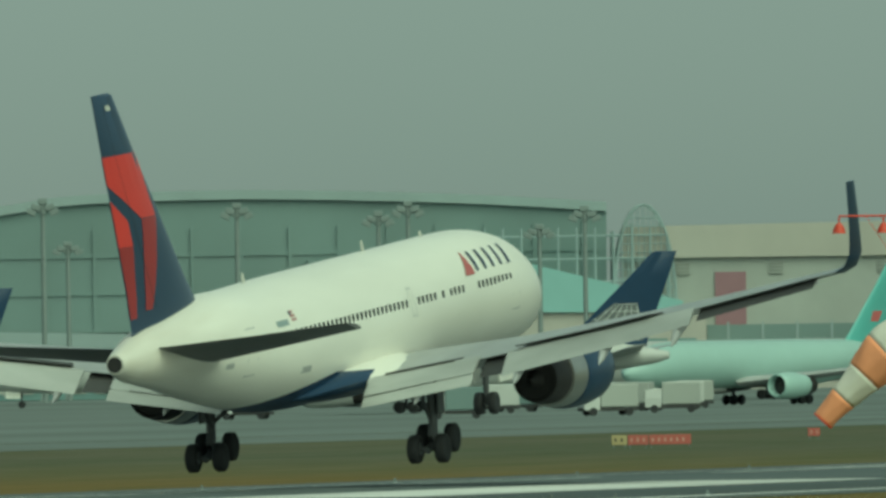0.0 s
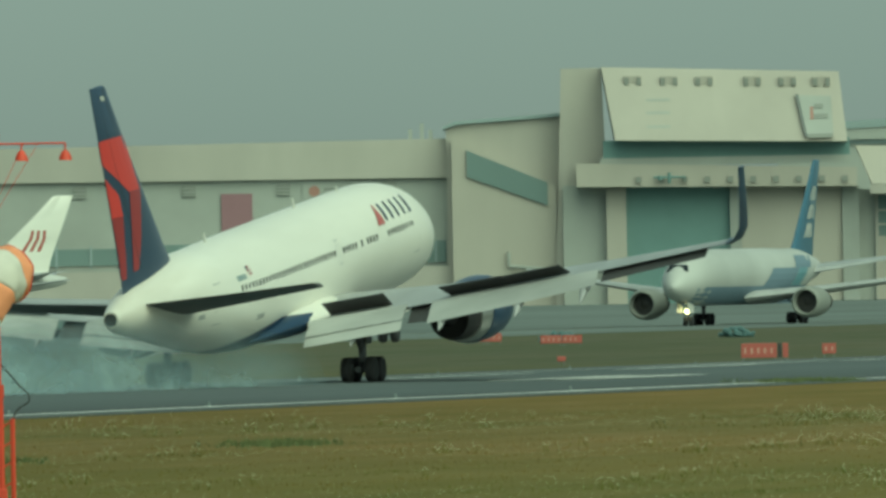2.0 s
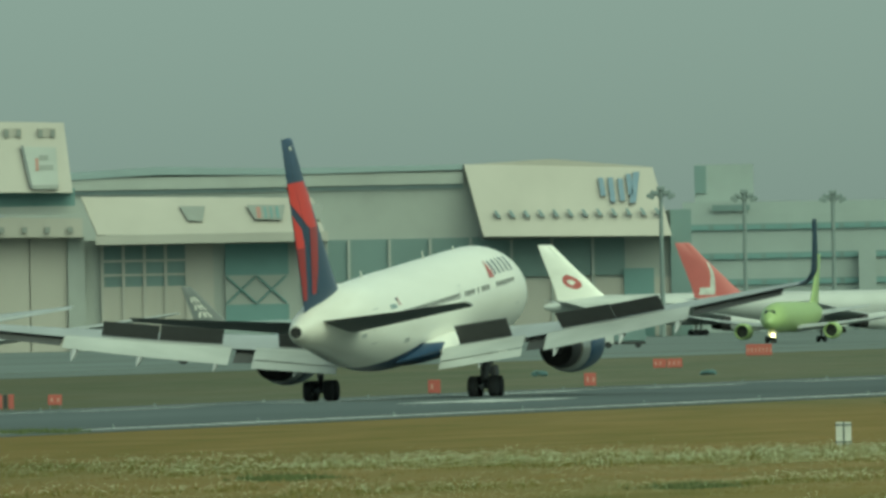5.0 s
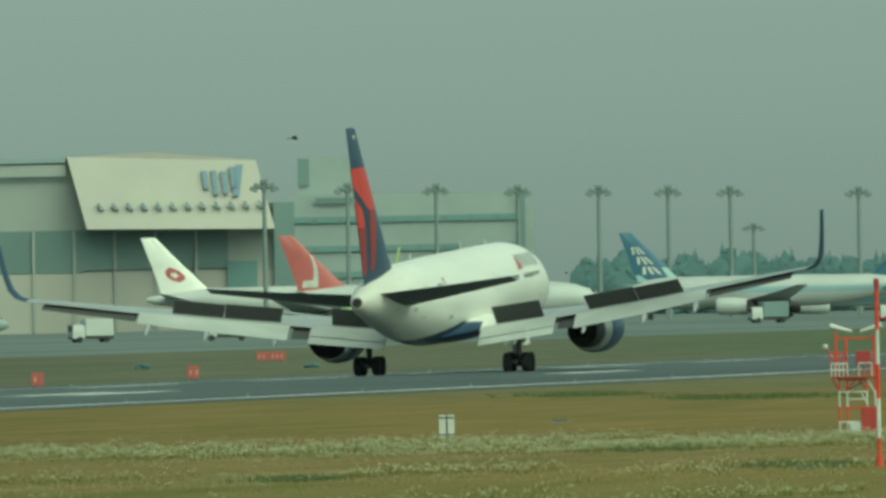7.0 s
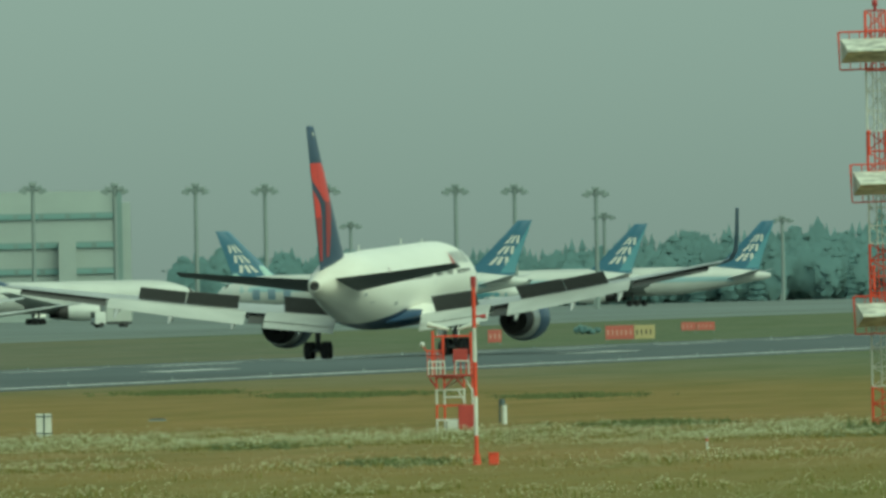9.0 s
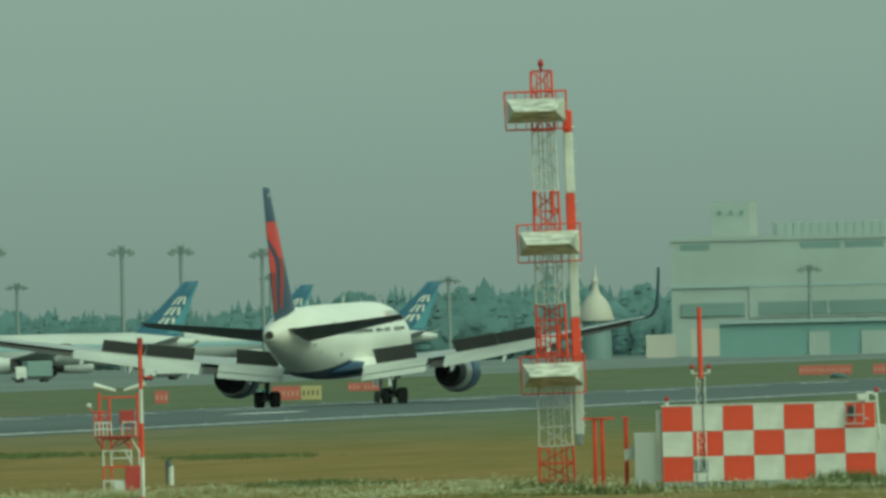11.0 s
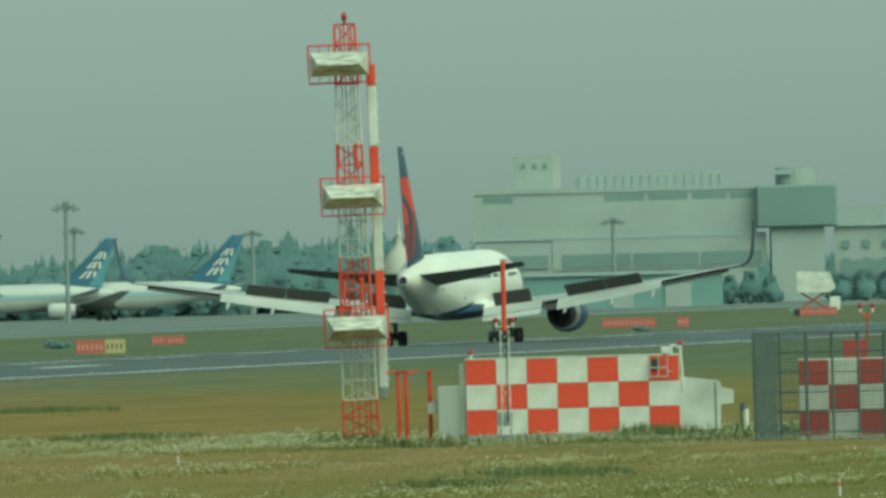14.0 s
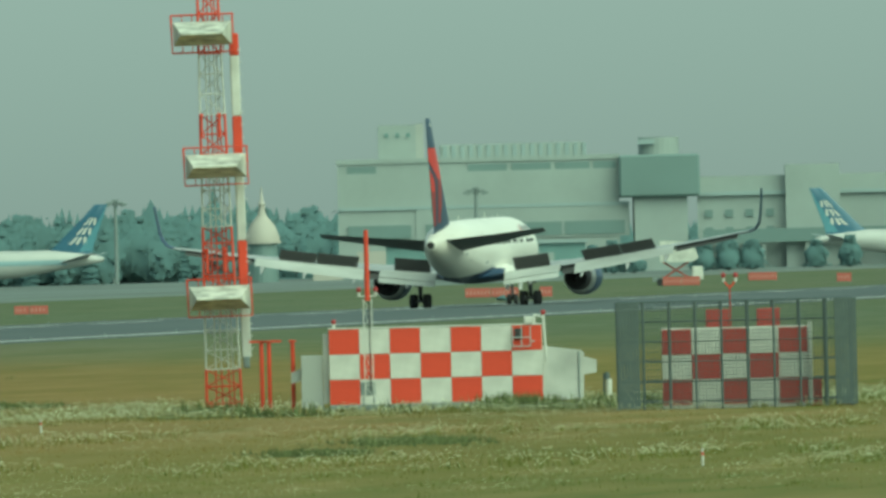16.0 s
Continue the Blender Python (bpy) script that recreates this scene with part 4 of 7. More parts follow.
            ring.append(Vector(p[:3]) - piv + q @ Vector((r * math.cos(an), r * math.sin(an), 0)))
        rings.append(ring)
    bm = B()
    for a, b in zip(rings[0], rings[0][1:] + rings[0][:1]):
        rod(bm, a, b, 0.022, seg=6)
    rod(bm, (0, 0, 0), rings[0][8], 0.02, seg=6)
    rod(bm, (0, 0, 0), rings[0][24], 0.02, seg=6)
    cone = part("cone_ring", bm, ORANGE, ws)
    cone.matrix_basis = Matrix.Translation(piv + Vector((0, 0, 0.2)))
    cuts = [0, 8, 16, 24, 32, len(rings) - 1]
    for j in range(5):
        bm = loft(B(), rings[cuts[j]:cuts[j + 1] + 1], cap=False)
        seg_ = part("cone_band", bm, SOCKWHITE if j % 2 == 1 else SOCKRED, cone, "white fabric band" if j % 2 == 1 else "orange fabric band", smooth=True)
        seg_.modifiers.new("thickness", "SOLIDIFY").thickness = 0.012
    bm = B()
    for a, b in zip(rings[-1], rings[-1][1:] + rings[-1][:1]):
        rod(bm, a, b, 0.022, seg=6)
    part("end_ring", bm, ORANGE, cone)
    lift = lambda a, rz=0: Matrix.Translation(piv + Vector((0, 0, 0.2))) @ pose(0, 0, 0, 0, a, rz)
    MOVERS.append((cone, [(0.0, lift(8)), (0.5, lift(3)), (0.8, lift(0, 13)), (1.0, lift(0, 35)), (1.5, lift(-9, 48)), (2.0, lift(-9, 46)), (4.0, lift(-5, 20)), (9.0, lift(-6, 35)), (16.0, lift(-5, 20))]))
    return ws


windsock()


def lattice(bm, w0, w1, z0, z1, r=0.035, step=0.9, x=0.0, y=0.0):
    """Four legs with rungs and diagonals between two heights."""
    n = max(1, round((z1 - z0) / step))
    cs = lambda w, z: [(x - w, y - w, z), (x + w, y - w, z), (x + w, y + w, z), (x - w, y + w, z)]
    for a, b in zip(cs(w0, z0), cs(w1, z1)):
        rod(bm, a, b, r, seg=6)
    for i in range(n):
        za, zb = z0 + (z1 - z0) * i / n, z0 + (z1 - z0) * (i + 1) / n
        wa, wb = w0 + (w1 - w0) * i / n, w0 + (w1 - w0) * (i + 1) / n
        A, Bc = cs(wa, za), cs(wb, zb)
        for k in range(4):
            j = (k + 1) % 4
            rod(bm, A[k], A[j], r * 0.6, seg=5)
            rod(bm, A[k], Bc[j] if i % 2 else Bc[k], r * 0.5, seg=5)
            rod(bm, A[j] if i % 2 == 0 else A[k], Bc[k] if i % 2 == 0 else Bc[j], r * 0.5, seg=5)
    return bm


def glide_mast():
    gm = thing("glide_path_mast", facing(9.456, 655, -0.26) @ pose(0, 0, 0, 0, -1.0, 0), "red and white lattice aerial mast with three white reflector aerials", "antenna mast")
    bands = [(0.0, 1.75, ORANGE), (1.75, 4.35, MASTWHITE), (4.35, 6.55, ORANGE), (6.55, 9.0, MASTWHITE), (9.0, 10.35, ORANGE), (10.35, 12.4, MASTWHITE), (12.4, 14.42, ORANGE)]
    for z0, z1, m in bands:
        w = lambda z: 0.60 - 0.018 * z
        bm = lattice(B(), w(z0), w(z1), z0, z1, 0.034 if m is MASTWHITE else 0.045, 0.6)
        part("lattice_section", bm, m, gm, "white lattice section" if m is MASTWHITE else "red lattice section")
        for x, y in ((-0.26, -0.3), (-0.05, 0.25), (0.20, -0.2), (0.36, 0.1)):
            part("cable_pipe", rod(B(), (x * w(z0) / 0.6, y, z0), (x * w(z1) / 0.6, y, z1), 0.024, seg=6), m, gm)
    bm = rod(B(), (0, 0, 14.42), (0, 0, 14.57), 0.05)
    ball(bm, (0, 0, 14.67), 0.13, 2, (0.8, 0.8, 1.2))
    rod(bm, (-0.3, 0, 14.42), (0.3, 0, 14.42), 0.03)
    part("beacon", bm, DARKRED, gm, smooth=True)
    # cable duct beside the mast
    for z0, z1, m in ((2.1, 4.55, MASTWHITE), (4.55, 6.05, ORANGE), (6.05, 8.8, MASTWHITE), (8.8, 10.25, ORANGE), (10.25, 12.3, MASTWHITE), (12.3, 13.05, ORANGE)):
        bm = box(B(), 0.66, 0.98, -0.25, 0.1, z0, z1, 0.04)
        part("duct_section", bm, m, gm, "white duct" if m is MASTWHITE else "red duct")
    for z in np.arange(2.4, 12.9, 0.42):
        part("duct_step", rod(B(), (0.95, -0.27, z), (1.06, -0.27, z), 0.018, seg=5), MASTWHITE, gm)
    part("duct_foot", box(B(), 0.70, 0.92, -0.3, 0.1, 1.75, 2.15, 0.03), GALV, gm)
    for zc, x0, wide in ((13.0, -1.10, 1.92), (8.52, -0.86, 1.98), (4.08, -0.92, 2.0)):
        bm = B()
        # white reflector: a shallow box whose front runs out to a long ridge
        o = [(x0 - 0.10, zc + 0.48), (x0 + wide - 0.05, zc + 0.48), (x0 + wide - 0.05, zc - 0.32), (x0 - 0.10, zc - 0.32)]
        i_ = [(x0 + 0.14, zc + 0.08), (x0 + wide - 0.38, zc + 0.08), (x0 + wide - 0.38, zc + 0.03), (x0 + 0.14, zc + 0.03)]
        loft(bm, [[(x, -0.62, zz) for x, zz in o], [(x, -0.95, zz) for x, zz in o]], cap=False)
        v1 = [(x, -0.95, zz) for x, zz in o]
        v2 = [(x, -2.6, zz) for x, zz in i_]
        loft(bm, [v1, v2], cap=False)
        bm.faces.new([bm.verts.new(p) for p in v2])
        bm.faces.new([bm.verts.new((x, -0.61, zz)) for x, zz in reversed(o)])
        part("reflector_aerial", bm, AERIAL, gm, "white pressed reflector aerial, stained with dirt")
        for zz in (zc + 0.72, zc - 0.55):
            for a, b in (((x0 - 0.15, -1.0, zz), (x0 + wide, -1.0, zz)), ((x0 + wide, -1.0, zz), (x0 + wide, 0.5, zz)), ((x0 - 0.15, -1.0, zz), (x0 - 0.15, 0.5, zz)), ((x0 - 0.15, 0.5, zz), (x0 + wide, 0.5, zz))):
                part("guard_rail", rod(B(), a, b, 0.022, seg=6), ORANGE, gm)
        for k in np.linspace(x0 - 0.15, x0 + wide, 7):
            part("stanchion", rod(B(), (k, -1.0, zc + 0.62), (k, -1.0, zc + 0.72), 0.02, seg=5), ORANGE, gm)
            part("stanchion", rod(B(), (k, 0.5, zc - 0.55), (k, 0.5, zc + 0.72), 0.016, seg=5), ORANGE, gm)
        for k in (x0 - 0.15, x0 + wide):
            part("stanchion", rod(B(), (k, -1.0, zc - 0.55), (k - 0.03, -1.0, zc + 0.72), 0.022, seg=6), ORANGE, gm)
    for z in (5.0, 9.55):
        for x in (-0.38, 0.22):
            bm = rod(B(), (x, -0.62, z), (x, -0.62, z + 0.72), 0.05, 0.05, 10)
            ball(bm, (x, -0.62, z + 0.76), 0.09, 1)
            part("aerial_strut", bm, ORANGE, gm)
    return gm


glide_mast()

for bx, label in ((9.344, "pair"), (9.322, "pair"), (9.252, "single")):
    post = thing("marker_post", facing(bx, 652), "plain red painted steel post in the grass", "post", "red marker posts")
    part("shaft", rod(B(), (0, 0, 0), (0, 0, 2.36), 0.075, 0.07, 10), ORANGE, post, smooth=True)
    part("cap", box(B(), -0.42 if label == "pair" else -0.12, 0.42 if label == "pair" else 0.12, -0.12, 0.12, 2.36, 2.43, 0.01), ORANGE, post)


def checker_panels(parent, cols_, rows_, w, h, y, z0, x0=0.0, start=0, red_paint=None):
    """Square painted sheets, red and white by turns, each its own piece."""
    meshes = {}
    for r in range(rows_):
        for c in range(cols_):
            red = (r + c + start) % 2 == 0
            if red not in meshes:
                ob = part("wall_panel", box(B(), 0.006, w - 0.006, -0.03, 0.0, 0.006, h - 0.006, 0.006), (red_paint or ORANGE) if red else MASTWHITE, parent)
                meshes[red] = ob
                ob.matrix_basis = pose(x0 + c * w, y, z0 + r * h)
            else:
                share(meshes[red], pose(x0 + c * w, y, z0 + r * h), parent)


def lamp_on_stalk(parent, x, y, z, name="obstruction_lamp"):
    bm = rod(B(), (x, y, z), (x, y, z + 0.14), 0.05, seg=8)
    lamp = part(name, bm, MASTWHITE, parent)
    part("lens", ball(B(), (x, y, z + 0.22), 0.085, 2, (1, 1, 1.2)), DARKRED, lamp, "dark red lens", smooth=True)


def glide_hut():
    hut = thing("equipment_hut", facing(9.145, 650, 0.11), "low equipment hut with red and white chequered wall sheets", "hut")
    part("foundation", box(B(), -0.3, 8.6, -0.15, 2.8, -0.14, -0.002, 0.01), CONCRETE, hut)
    part("hut_body", box(B(), 0.0, 7.15, 0.0, 2.6, 0.0, 2.60, 0.02), MASTWHITE, hut)
    checker_panels(hut, 7, 3, 1.020, 0.842, -0.002, 0.11, x0=0.0, start=0)
    part("plinth", box(B(), -0.03, 7.18, -0.04, 2.65, 0.0, 0.10, 0.01), GALV, hut)
    part("roof_edge", box(B(), -0.02, 7.18, -0.028, 2.66, 2.645, 2.68, 0.01), MASTWHITE, hut)
    part("corner_trim", box(B(), -0.20, -0.01, 0.3, 2.5, 0.15, 2.50, 0.01), ANNEXGREY, hut)
    part("left_annex", box(B(), -0.95, -0.21, 0.3, 2.3, 0.0, 1.78, 0.02), GREYWALL, hut)
    part("left_hood", loft(B(), [[(-0.96, 0.6, 0.95), (-0.96, 1.4, 0.95), (-0.96, 1.4, 1.35), (-0.96, 0.6, 1.35)], [(-1.28, 0.6, 0.85), (-1.28, 1.4, 0.85), (-1.28, 1.4, 1.22), (-1.28, 0.6, 1.22)]]), GREYWALL, hut)
    bm = B()
    prism(bm, [(7.16, 0.1), (8.50, 0.12), (8.54, 1.66), (8.46, 1.74), (7.6, 1.86), (7.16, 1.92)], 0.1, 2.4)
    part("right_annex", bm, ANNEXGREY, hut)
    part("air_duct", prism(B(), [(8.40, 0.92), (8.95, 1.0), (8.95, 1.42), (8.42, 1.58)], 0.3, 1.6), ANNEXGREY, hut)
    bm = rod(B(), (8.36, 0.08, 0.15), (8.36, 0.08, 1.7), 0.03)
    part("down_pipe", bm, GALV, hut)
    lamp_on_stalk(hut, 0.18, 0.3, 2.67)
    lamp_on_stalk(hut, 7.2, 0.3, 2.83)
    bm = B()
    for p0, p1 in (((6.15, -0.25, 1.93), (6.15, -0.25, 2.60)), ((6.75, -0.25, 1.93), (6.75, -0.25, 2.60)), ((6.15, -0.25, 1.93), (6.75, -0.25, 1.93)), ((6.45, -0.25, 1.93), (6.45, -0.25, 2.60)), ((6.15, -0.25, 2.23), (6.75, -0.25, 2.23)), ((6.75, -0.25, 2.1), (6.9, -0.05, 2.1))):
        rod(bm, p0, p1, 0.022, seg=6)
    part("cage_bracket", bm, WINGGREY, hut)
    part("bracket_box", box(B(), 6.22, 6.50, -0.14, -0.05, 2.18, 2.54, 0.01), DARK, hut)
    part("roof_camera", box(B(), 6.55, 6.85, -0.1, 0.35, 2.69, 2.93, 0.03), MASTWHITE, hut)
    bm = rod(B(), (6.9, 0.1, 2.66), (6.9, 0.1, 2.98), 0.04)
    rod(bm, (6.9, 0.1, 2.98), (7.2, 0.1, 2.88), 0.035)
    rod(bm, (7.2, 0.1, 2.88), (7.28, 0.1, 1.4), 0.04)
    part("conduit", bm, MASTWHITE, hut)
    return hut


glide_hut()


def whip_mast():
    wm = thing("lamp_mast", facing(9.028, 646), "slim lattice mast with a red tube top and small lamps", "mast")
    part("lattice_foot", lattice(B(), 0.14, 0.14, 0.45, 3.75, 0.02, 0.5), MASTWHITE, wm)
    bm = rod(B(), (-0.2, 0, 0.0), (-0.2, 0, 0.5), 0.03)
    box(bm, -0.3, 0.2, -0.12, 0.12, 0.55, 1.0, 0.02)
    rod(bm, (0.15, 0, 0.0), (0.15, 0, 0.6), 0.03)
    part("junction_box", bm, GALV, wm)
    part("tube", rod(B(), (0, 0, 3.7), (0, 0, 6.05), 0.085, 0.075, 12), ORANGE, wm, smooth=True)
    part("cross_arm", rod(B(), (-0.3, 0, 3.85), (0.3, 0, 3.85), 0.03), MASTWHITE, wm)
    for x in (-0.28, 0.28):
        lamp_on_stalk(wm, x, 0, 3.85)
    part("cable", rod(B(), (0.05, -0.16, 0.7), (0.05, -0.16, 3.7), 0.018), CABLE, wm)


whip_mast()


def caged_hut():
    z = 0.0
    cage = thing("mesh_enclosure", facing(8.294, 628), "dark steel mesh enclosure round a chequered cabinet", "fence")
    W, D_, H = 7.6, 5.0, 3.48
    post0 = part("fence_post", rod(B(), (0, 0, 0), (0, 0, H), 0.05, seg=6), FENCE, cage)
    firstp = True
    for y in (0.0, D_):
        for x in np.linspace(0, W, 10):
            m = pose(x, y, 0)
            if firstp:
                post0.matrix_basis, firstp = m, False
            else:
                share(post0, m, cage)
    rail0 = None
    for y in (0.0, D_):
        for zz in np.linspace(0.25, H, 6):
            if rail0 is None:
                rail0 = part("fence_rail", rod(B(), (0, 0, 0), (W, 0, 0), 0.022, seg=6), FENCE, cage)
                rail0.matrix_basis = pose(0, y, zz)
            else:
                share(rail0, pose(0, y, zz), cage)
    for x in (0.0, W):
        bm = B()
        for y in np.arange(0.05, D_, 0.14):
            box(bm, x - 0.03, x + 0.03, y, y + 0.09, 0.05, H)
        part("end_screen", bm, FENCE, cage, "dense dark end screen")
    for x in (0.02, 7.05):
        for k in np.arange(0, 0.62, 0.1):
            part("corner_slat", box(B(), x + k, x + k + 0.092, -0.05, -0.01, 0.05, H), FENCE, cage)
    bm = B()
    for zz in np.arange(0.1, H, 0.11):
        rod(bm, (0.6, -0.03, zz), (7.05, -0.03, zz), 0.008, seg=4)
    for xx in np.arange(0.65, 7.05, 0.11):
        rod(bm, (xx, -0.03, 0.05), (xx, -0.03, H), 0.008, seg=4)
    tagged(part("mesh_wire", bm, FENCE, cage, "fine dark wire mesh"), "fine dark wire mesh", kind="stuff")
    cab = thing("equipment_cabinet", facing(8.294, 628) @ pose(0, 0, 0), "red and white chequered cabinet inside the mesh enclosure", "hut")
    part("cabinet_body", box(B(), 1.45, 6.2, 1.5, 3.6, 0.0, 2.62, 0.02), MASTWHITE, cab)
    # darker red sheets: the mesh's dimming is put into their colour
    checker_panels(cab, 5, 3, 0.945, 0.82, 1.497, 0.12, x0=1.45, start=0, red_paint=DIMRED)
    for x in (2.9, 4.55):
        part("roof_box", box(B(), x, x + 0.75, 1.6, 2.3, 2.62, 3.2, 0.02), DIMRED, cab)
    part("side_step", box(B(), 6.22, 6.6, 1.5, 2.4, 0.0, 0.85, 0.02), DIMRED, cab)
    part("white_tube", rod(B(), (6.25, 1.3, 0.1), (6.25, 1.3, 2.75), 0.07), MASTWHITE, cab)
    post = thing("lamp_post", facing(8.294, 640) @ pose(3.75, 0, 0), "thin post with twin red and white lamps", "lamp")
    part("pole", rod(B(), (0, 0, 0), (0, 0, 3.95), 0.028), DIMRED, post)
    part("yoke", rod(rod(B(), (-0.2, 0, 4.1), (0.0, 0, 3.85), 0.03), (0.2, 0, 4.1), (0.0, 0, 3.85), 0.03), ORANGE, post)
    for x in (-0.2, 0.2):
        lamp_on_stalk(post, x, 0, 4.05)


caged_hut()


def sensor_tower():
    st = thing("sensor_tower", facing(10.68, 688), "small red and white lattice platform with sensors", "tower")
    for z0, z1, m in ((0.0, 0.43, MASTWHITE), (0.43, 0.94, ORANGE), (0.94, 1.5, MASTWHITE), (1.5, 1.93, ORANGE)):
        label = "white leg section" if m is MASTWHITE else "red leg section"
        for x in (-1.38, -1.10, -0.40, -0.11):
            for y in (0.0, 1.1):
                part("leg", rod(B(), (x, y, z0), (x, y, z1), 0.036, seg=8), m, st, label)
        for y in (0.0, 1.1):
            part("tie", rod(B(), (-1.10, y, z1 - 0.04), (-0.40, y, z1 - 0.04), 0.028, seg=6), m, st)
            part("tie", rod(B(), (-1.38, y, z1 - 0.04), (-1.10, y, z1 - 0.04), 0.02, seg=6), m, st)
    part("tie", rod(B(), (-1.10, 0.0, 1.2), (-0.40, 0.0, 1.2), 0.028, seg=6), MASTWHITE, st)
    for a, b in (((-1.10, -0.02, 1.55), (-0.78, -0.02, 1.90)), ((-0.40, -0.02, 1.55), (-0.72, -0.02, 1.90)), ((-0.62, -0.02, 1.48), (-0.38, -0.02, 0.98)), ((-1.38, -0.02, 1.55), (-1.62, -0.02, 1.90)), ((-0.11, -0.02, 1.45), (-0.40, -0.02, 1.90)), ((-1.10, 1.08, 1.5), (-0.40, 1.08, 1.9))):
        part("deck_brace", rod(B(), a, b, 0.03, seg=6), DIMRED if a[2] > 1.5 else MASTWHITE, st)
    part("deck", box(B(), -1.68, 0.0, -0.15, 1.25, 1.93, 2.0, 0.01), DIMRED, st)
    for y in (-0.15, 1.25):
        for zz in (2.62, 2.85) if y > 0 else (2.85,):
            part("guard_rail", rod(B(), (-1.68, y, zz), (-1.10, y, zz), 0.02, seg=5), ORANGE, st)
        for x in np.linspace(-1.68, -1.10, 5):
            part("stanchion", rod(B(), (x, y, 2.0), (x, y, 2.85), 0.018, seg=5), ORANGE, st)
    for x0, x1 in ((-1.65, -1.08), (-0.68, -0.21)):
        for x in np.linspace(x0, x1, 5 if x1 < -1 else 2):
            part("white_rail_post", rod(B(), (x, -0.18, 2.0), (x, -0.18, 2.47), 0.026, seg=6), MASTWHITE, st)
        for zz in (2.24, 2.47) if x1 < -1 else (2.47,):
            part("white_rail", rod(B(), (x0, -0.18, zz), (x1, -0.18, zz), 0.026, seg=6), MASTWHITE, st)
    for x, z1 in ((-1.48, 3.55), (-1.12, 3.38), (-0.13, 3.50)):
        part("head_post", rod(B(), (x, 0.2, 2.0), (x, 0.2, z1), 0.045, seg=8), ORANGE, st)
    part("cross_bar", rod(B(), (-1.48, 0.2, 3.36), (-0.13, 0.2, 3.36), 0.03, seg=6), ORANGE, st)
    part("instrument_box", box(B(), -0.78, -0.25, -0.05, 0.4, 2.44, 2.90, 0.02), DIMRED, st)
    for x in (-0.72, -0.50, -0.31):
        part("box_leg", rod(B(), (x, 0.1, 2.0), (x, 0.1, 2.44), 0.025, seg=6), ORANGE, st)
    part("cabinet", box(B(), -0.62, -0.08, -0.3, 0.3, 0.0, 0.92, 0.02), DIMRED, st)
    part("white_cabinet", box(B(), -1.04, -0.64, -0.3, 0.2, 0.0, 0.36, 0.02), ANNEXGREY, st)
    for x, tilt in ((-1.28, 15), (-0.21, -15)):
        bm = rod(B(), (-0.40, 0, 0), (0.40, 0, 0), 0.11 if tilt > 0 else 0.05, 0.05 if tilt > 0 else 0.11, 12)
        hd = part("sensor_head", bm, MASTWHITE, st, smooth=True)
        hd.matrix_basis = pose(x, 0.2, 3.70, 0, tilt, 0)
    part("bell_arm", rod(B(), (-1.68, -0.15, 2.8), (-1.82, -0.15, 3.02), 0.02, seg=6), ORANGE, st)
    part("bell", ball(B(), (-1.85, -0.15, 3.08), 0.10, 2), MASTWHITE, st, smooth=True)
    pole = thing("beacon_pole", facing(10.68, 567), "slim red and white banded pole with a lamp", "pole")
    for z0, z1, m in ((0.0, 0.85, ORANGE), (0.85, 2.0, MASTWHITE), (2.0, 3.0, ORANGE), (3.0, 4.0, MASTWHITE), (4.0, 5.2, ORANGE)):
        part("pole_band", rod(B(), (0, 0, z0), (0, 0, z1), 0.062, seg=10), m, pole, "white band" if m is MASTWHITE else "red band", smooth=True)
    part("lamp", rod(B(), (0, 0, 5.2), (0, 0, 5.5), 0.085, seg=10), DARKRED, pole)
    part("side_lamp", rod(rod(B(), (0, 0, 4.35), (0.32, 0, 4.32), 0.03), (0.2, 0, 4.33), (0.35, 0, 4.33), 0.06), DARKRED, pole)
    part("foot", rod(B(), (0, 0, 0), (0, 0, 0.3), 0.13, 0.10), ORANGE, pole)
    bx = thing("cable_box", facing(10.63, 566), "small red cable box on the grass", "box")
    part("body", box(B(), -0.15, 0.15, -0.12, 0.12, 0.0, 0.32, 0.02), ORANGE, bx)
    part("lid", box(B(), -0.17, 0.17, -0.14, 0.14, 0.32, 0.36, 0.01), ORANGE, bx)


sensor_tower()

wb = thing("marker_board", facing(11.955, 690), "small pale two-panel marker board in a grey frame", "sign")
for x in (-0.15, 0.15):
    part("board", box(B(), x - 0.12, x + 0.12, -0.03, 0.03, 0.10, 0.90, 0.01), MASTWHITE, wb)
    part("post", rod(B(), (x, 0.05, 0), (x, 0.05, 0.9), 0.025), GALV, wb)
for z in (0.18, 0.78):
    part("rail", box(B(), -0.30, 0.30, -0.05, -0.031, z, z + 0.05), FENCE, wb)
part("centre_strip", box(B(), -0.028, 0.028, -0.04, 0.04, 0.08, 0.92), FENCE, wb)
for b, d in ((10.60, 712), (8.325, 672)):
    wp = thing("stub_post", facing(b, d), "short pale cylinder post with a dark head", "post", "stub posts")
    part("shaft", rod(B(), (0.05, 0, 0), (0.05, 0, 0.72), 0.10, 0.10, 14), MASTWHITE, wp, smooth=True)
    part("head", rod(rod(B(), (-0.02, 0, 0.7), (-0.02, 0, 0.95), 0.12, 0.08, 12), (-0.12, 0, 0.05), (-0.12, 0, 0.9), 0.04), FENCE, wp, smooth=True)
for b, d in ((10.00, 600), (8.05, 475), (14.0, 480)):
    sp_ = thing("marker_stick", facing(b, d), "thin pale marker stick in the grass", "stake", "marker stakes")
    part("stick", rod(B(), (0, 0, 0), (0, 0, 0.42), 0.03, seg=8), MASTWHITE, sp_)
    part("band", rod(B(), (0, 0, 0.25), (0, 0, 0.33), 0.034, seg=8), ORANGE, sp_)


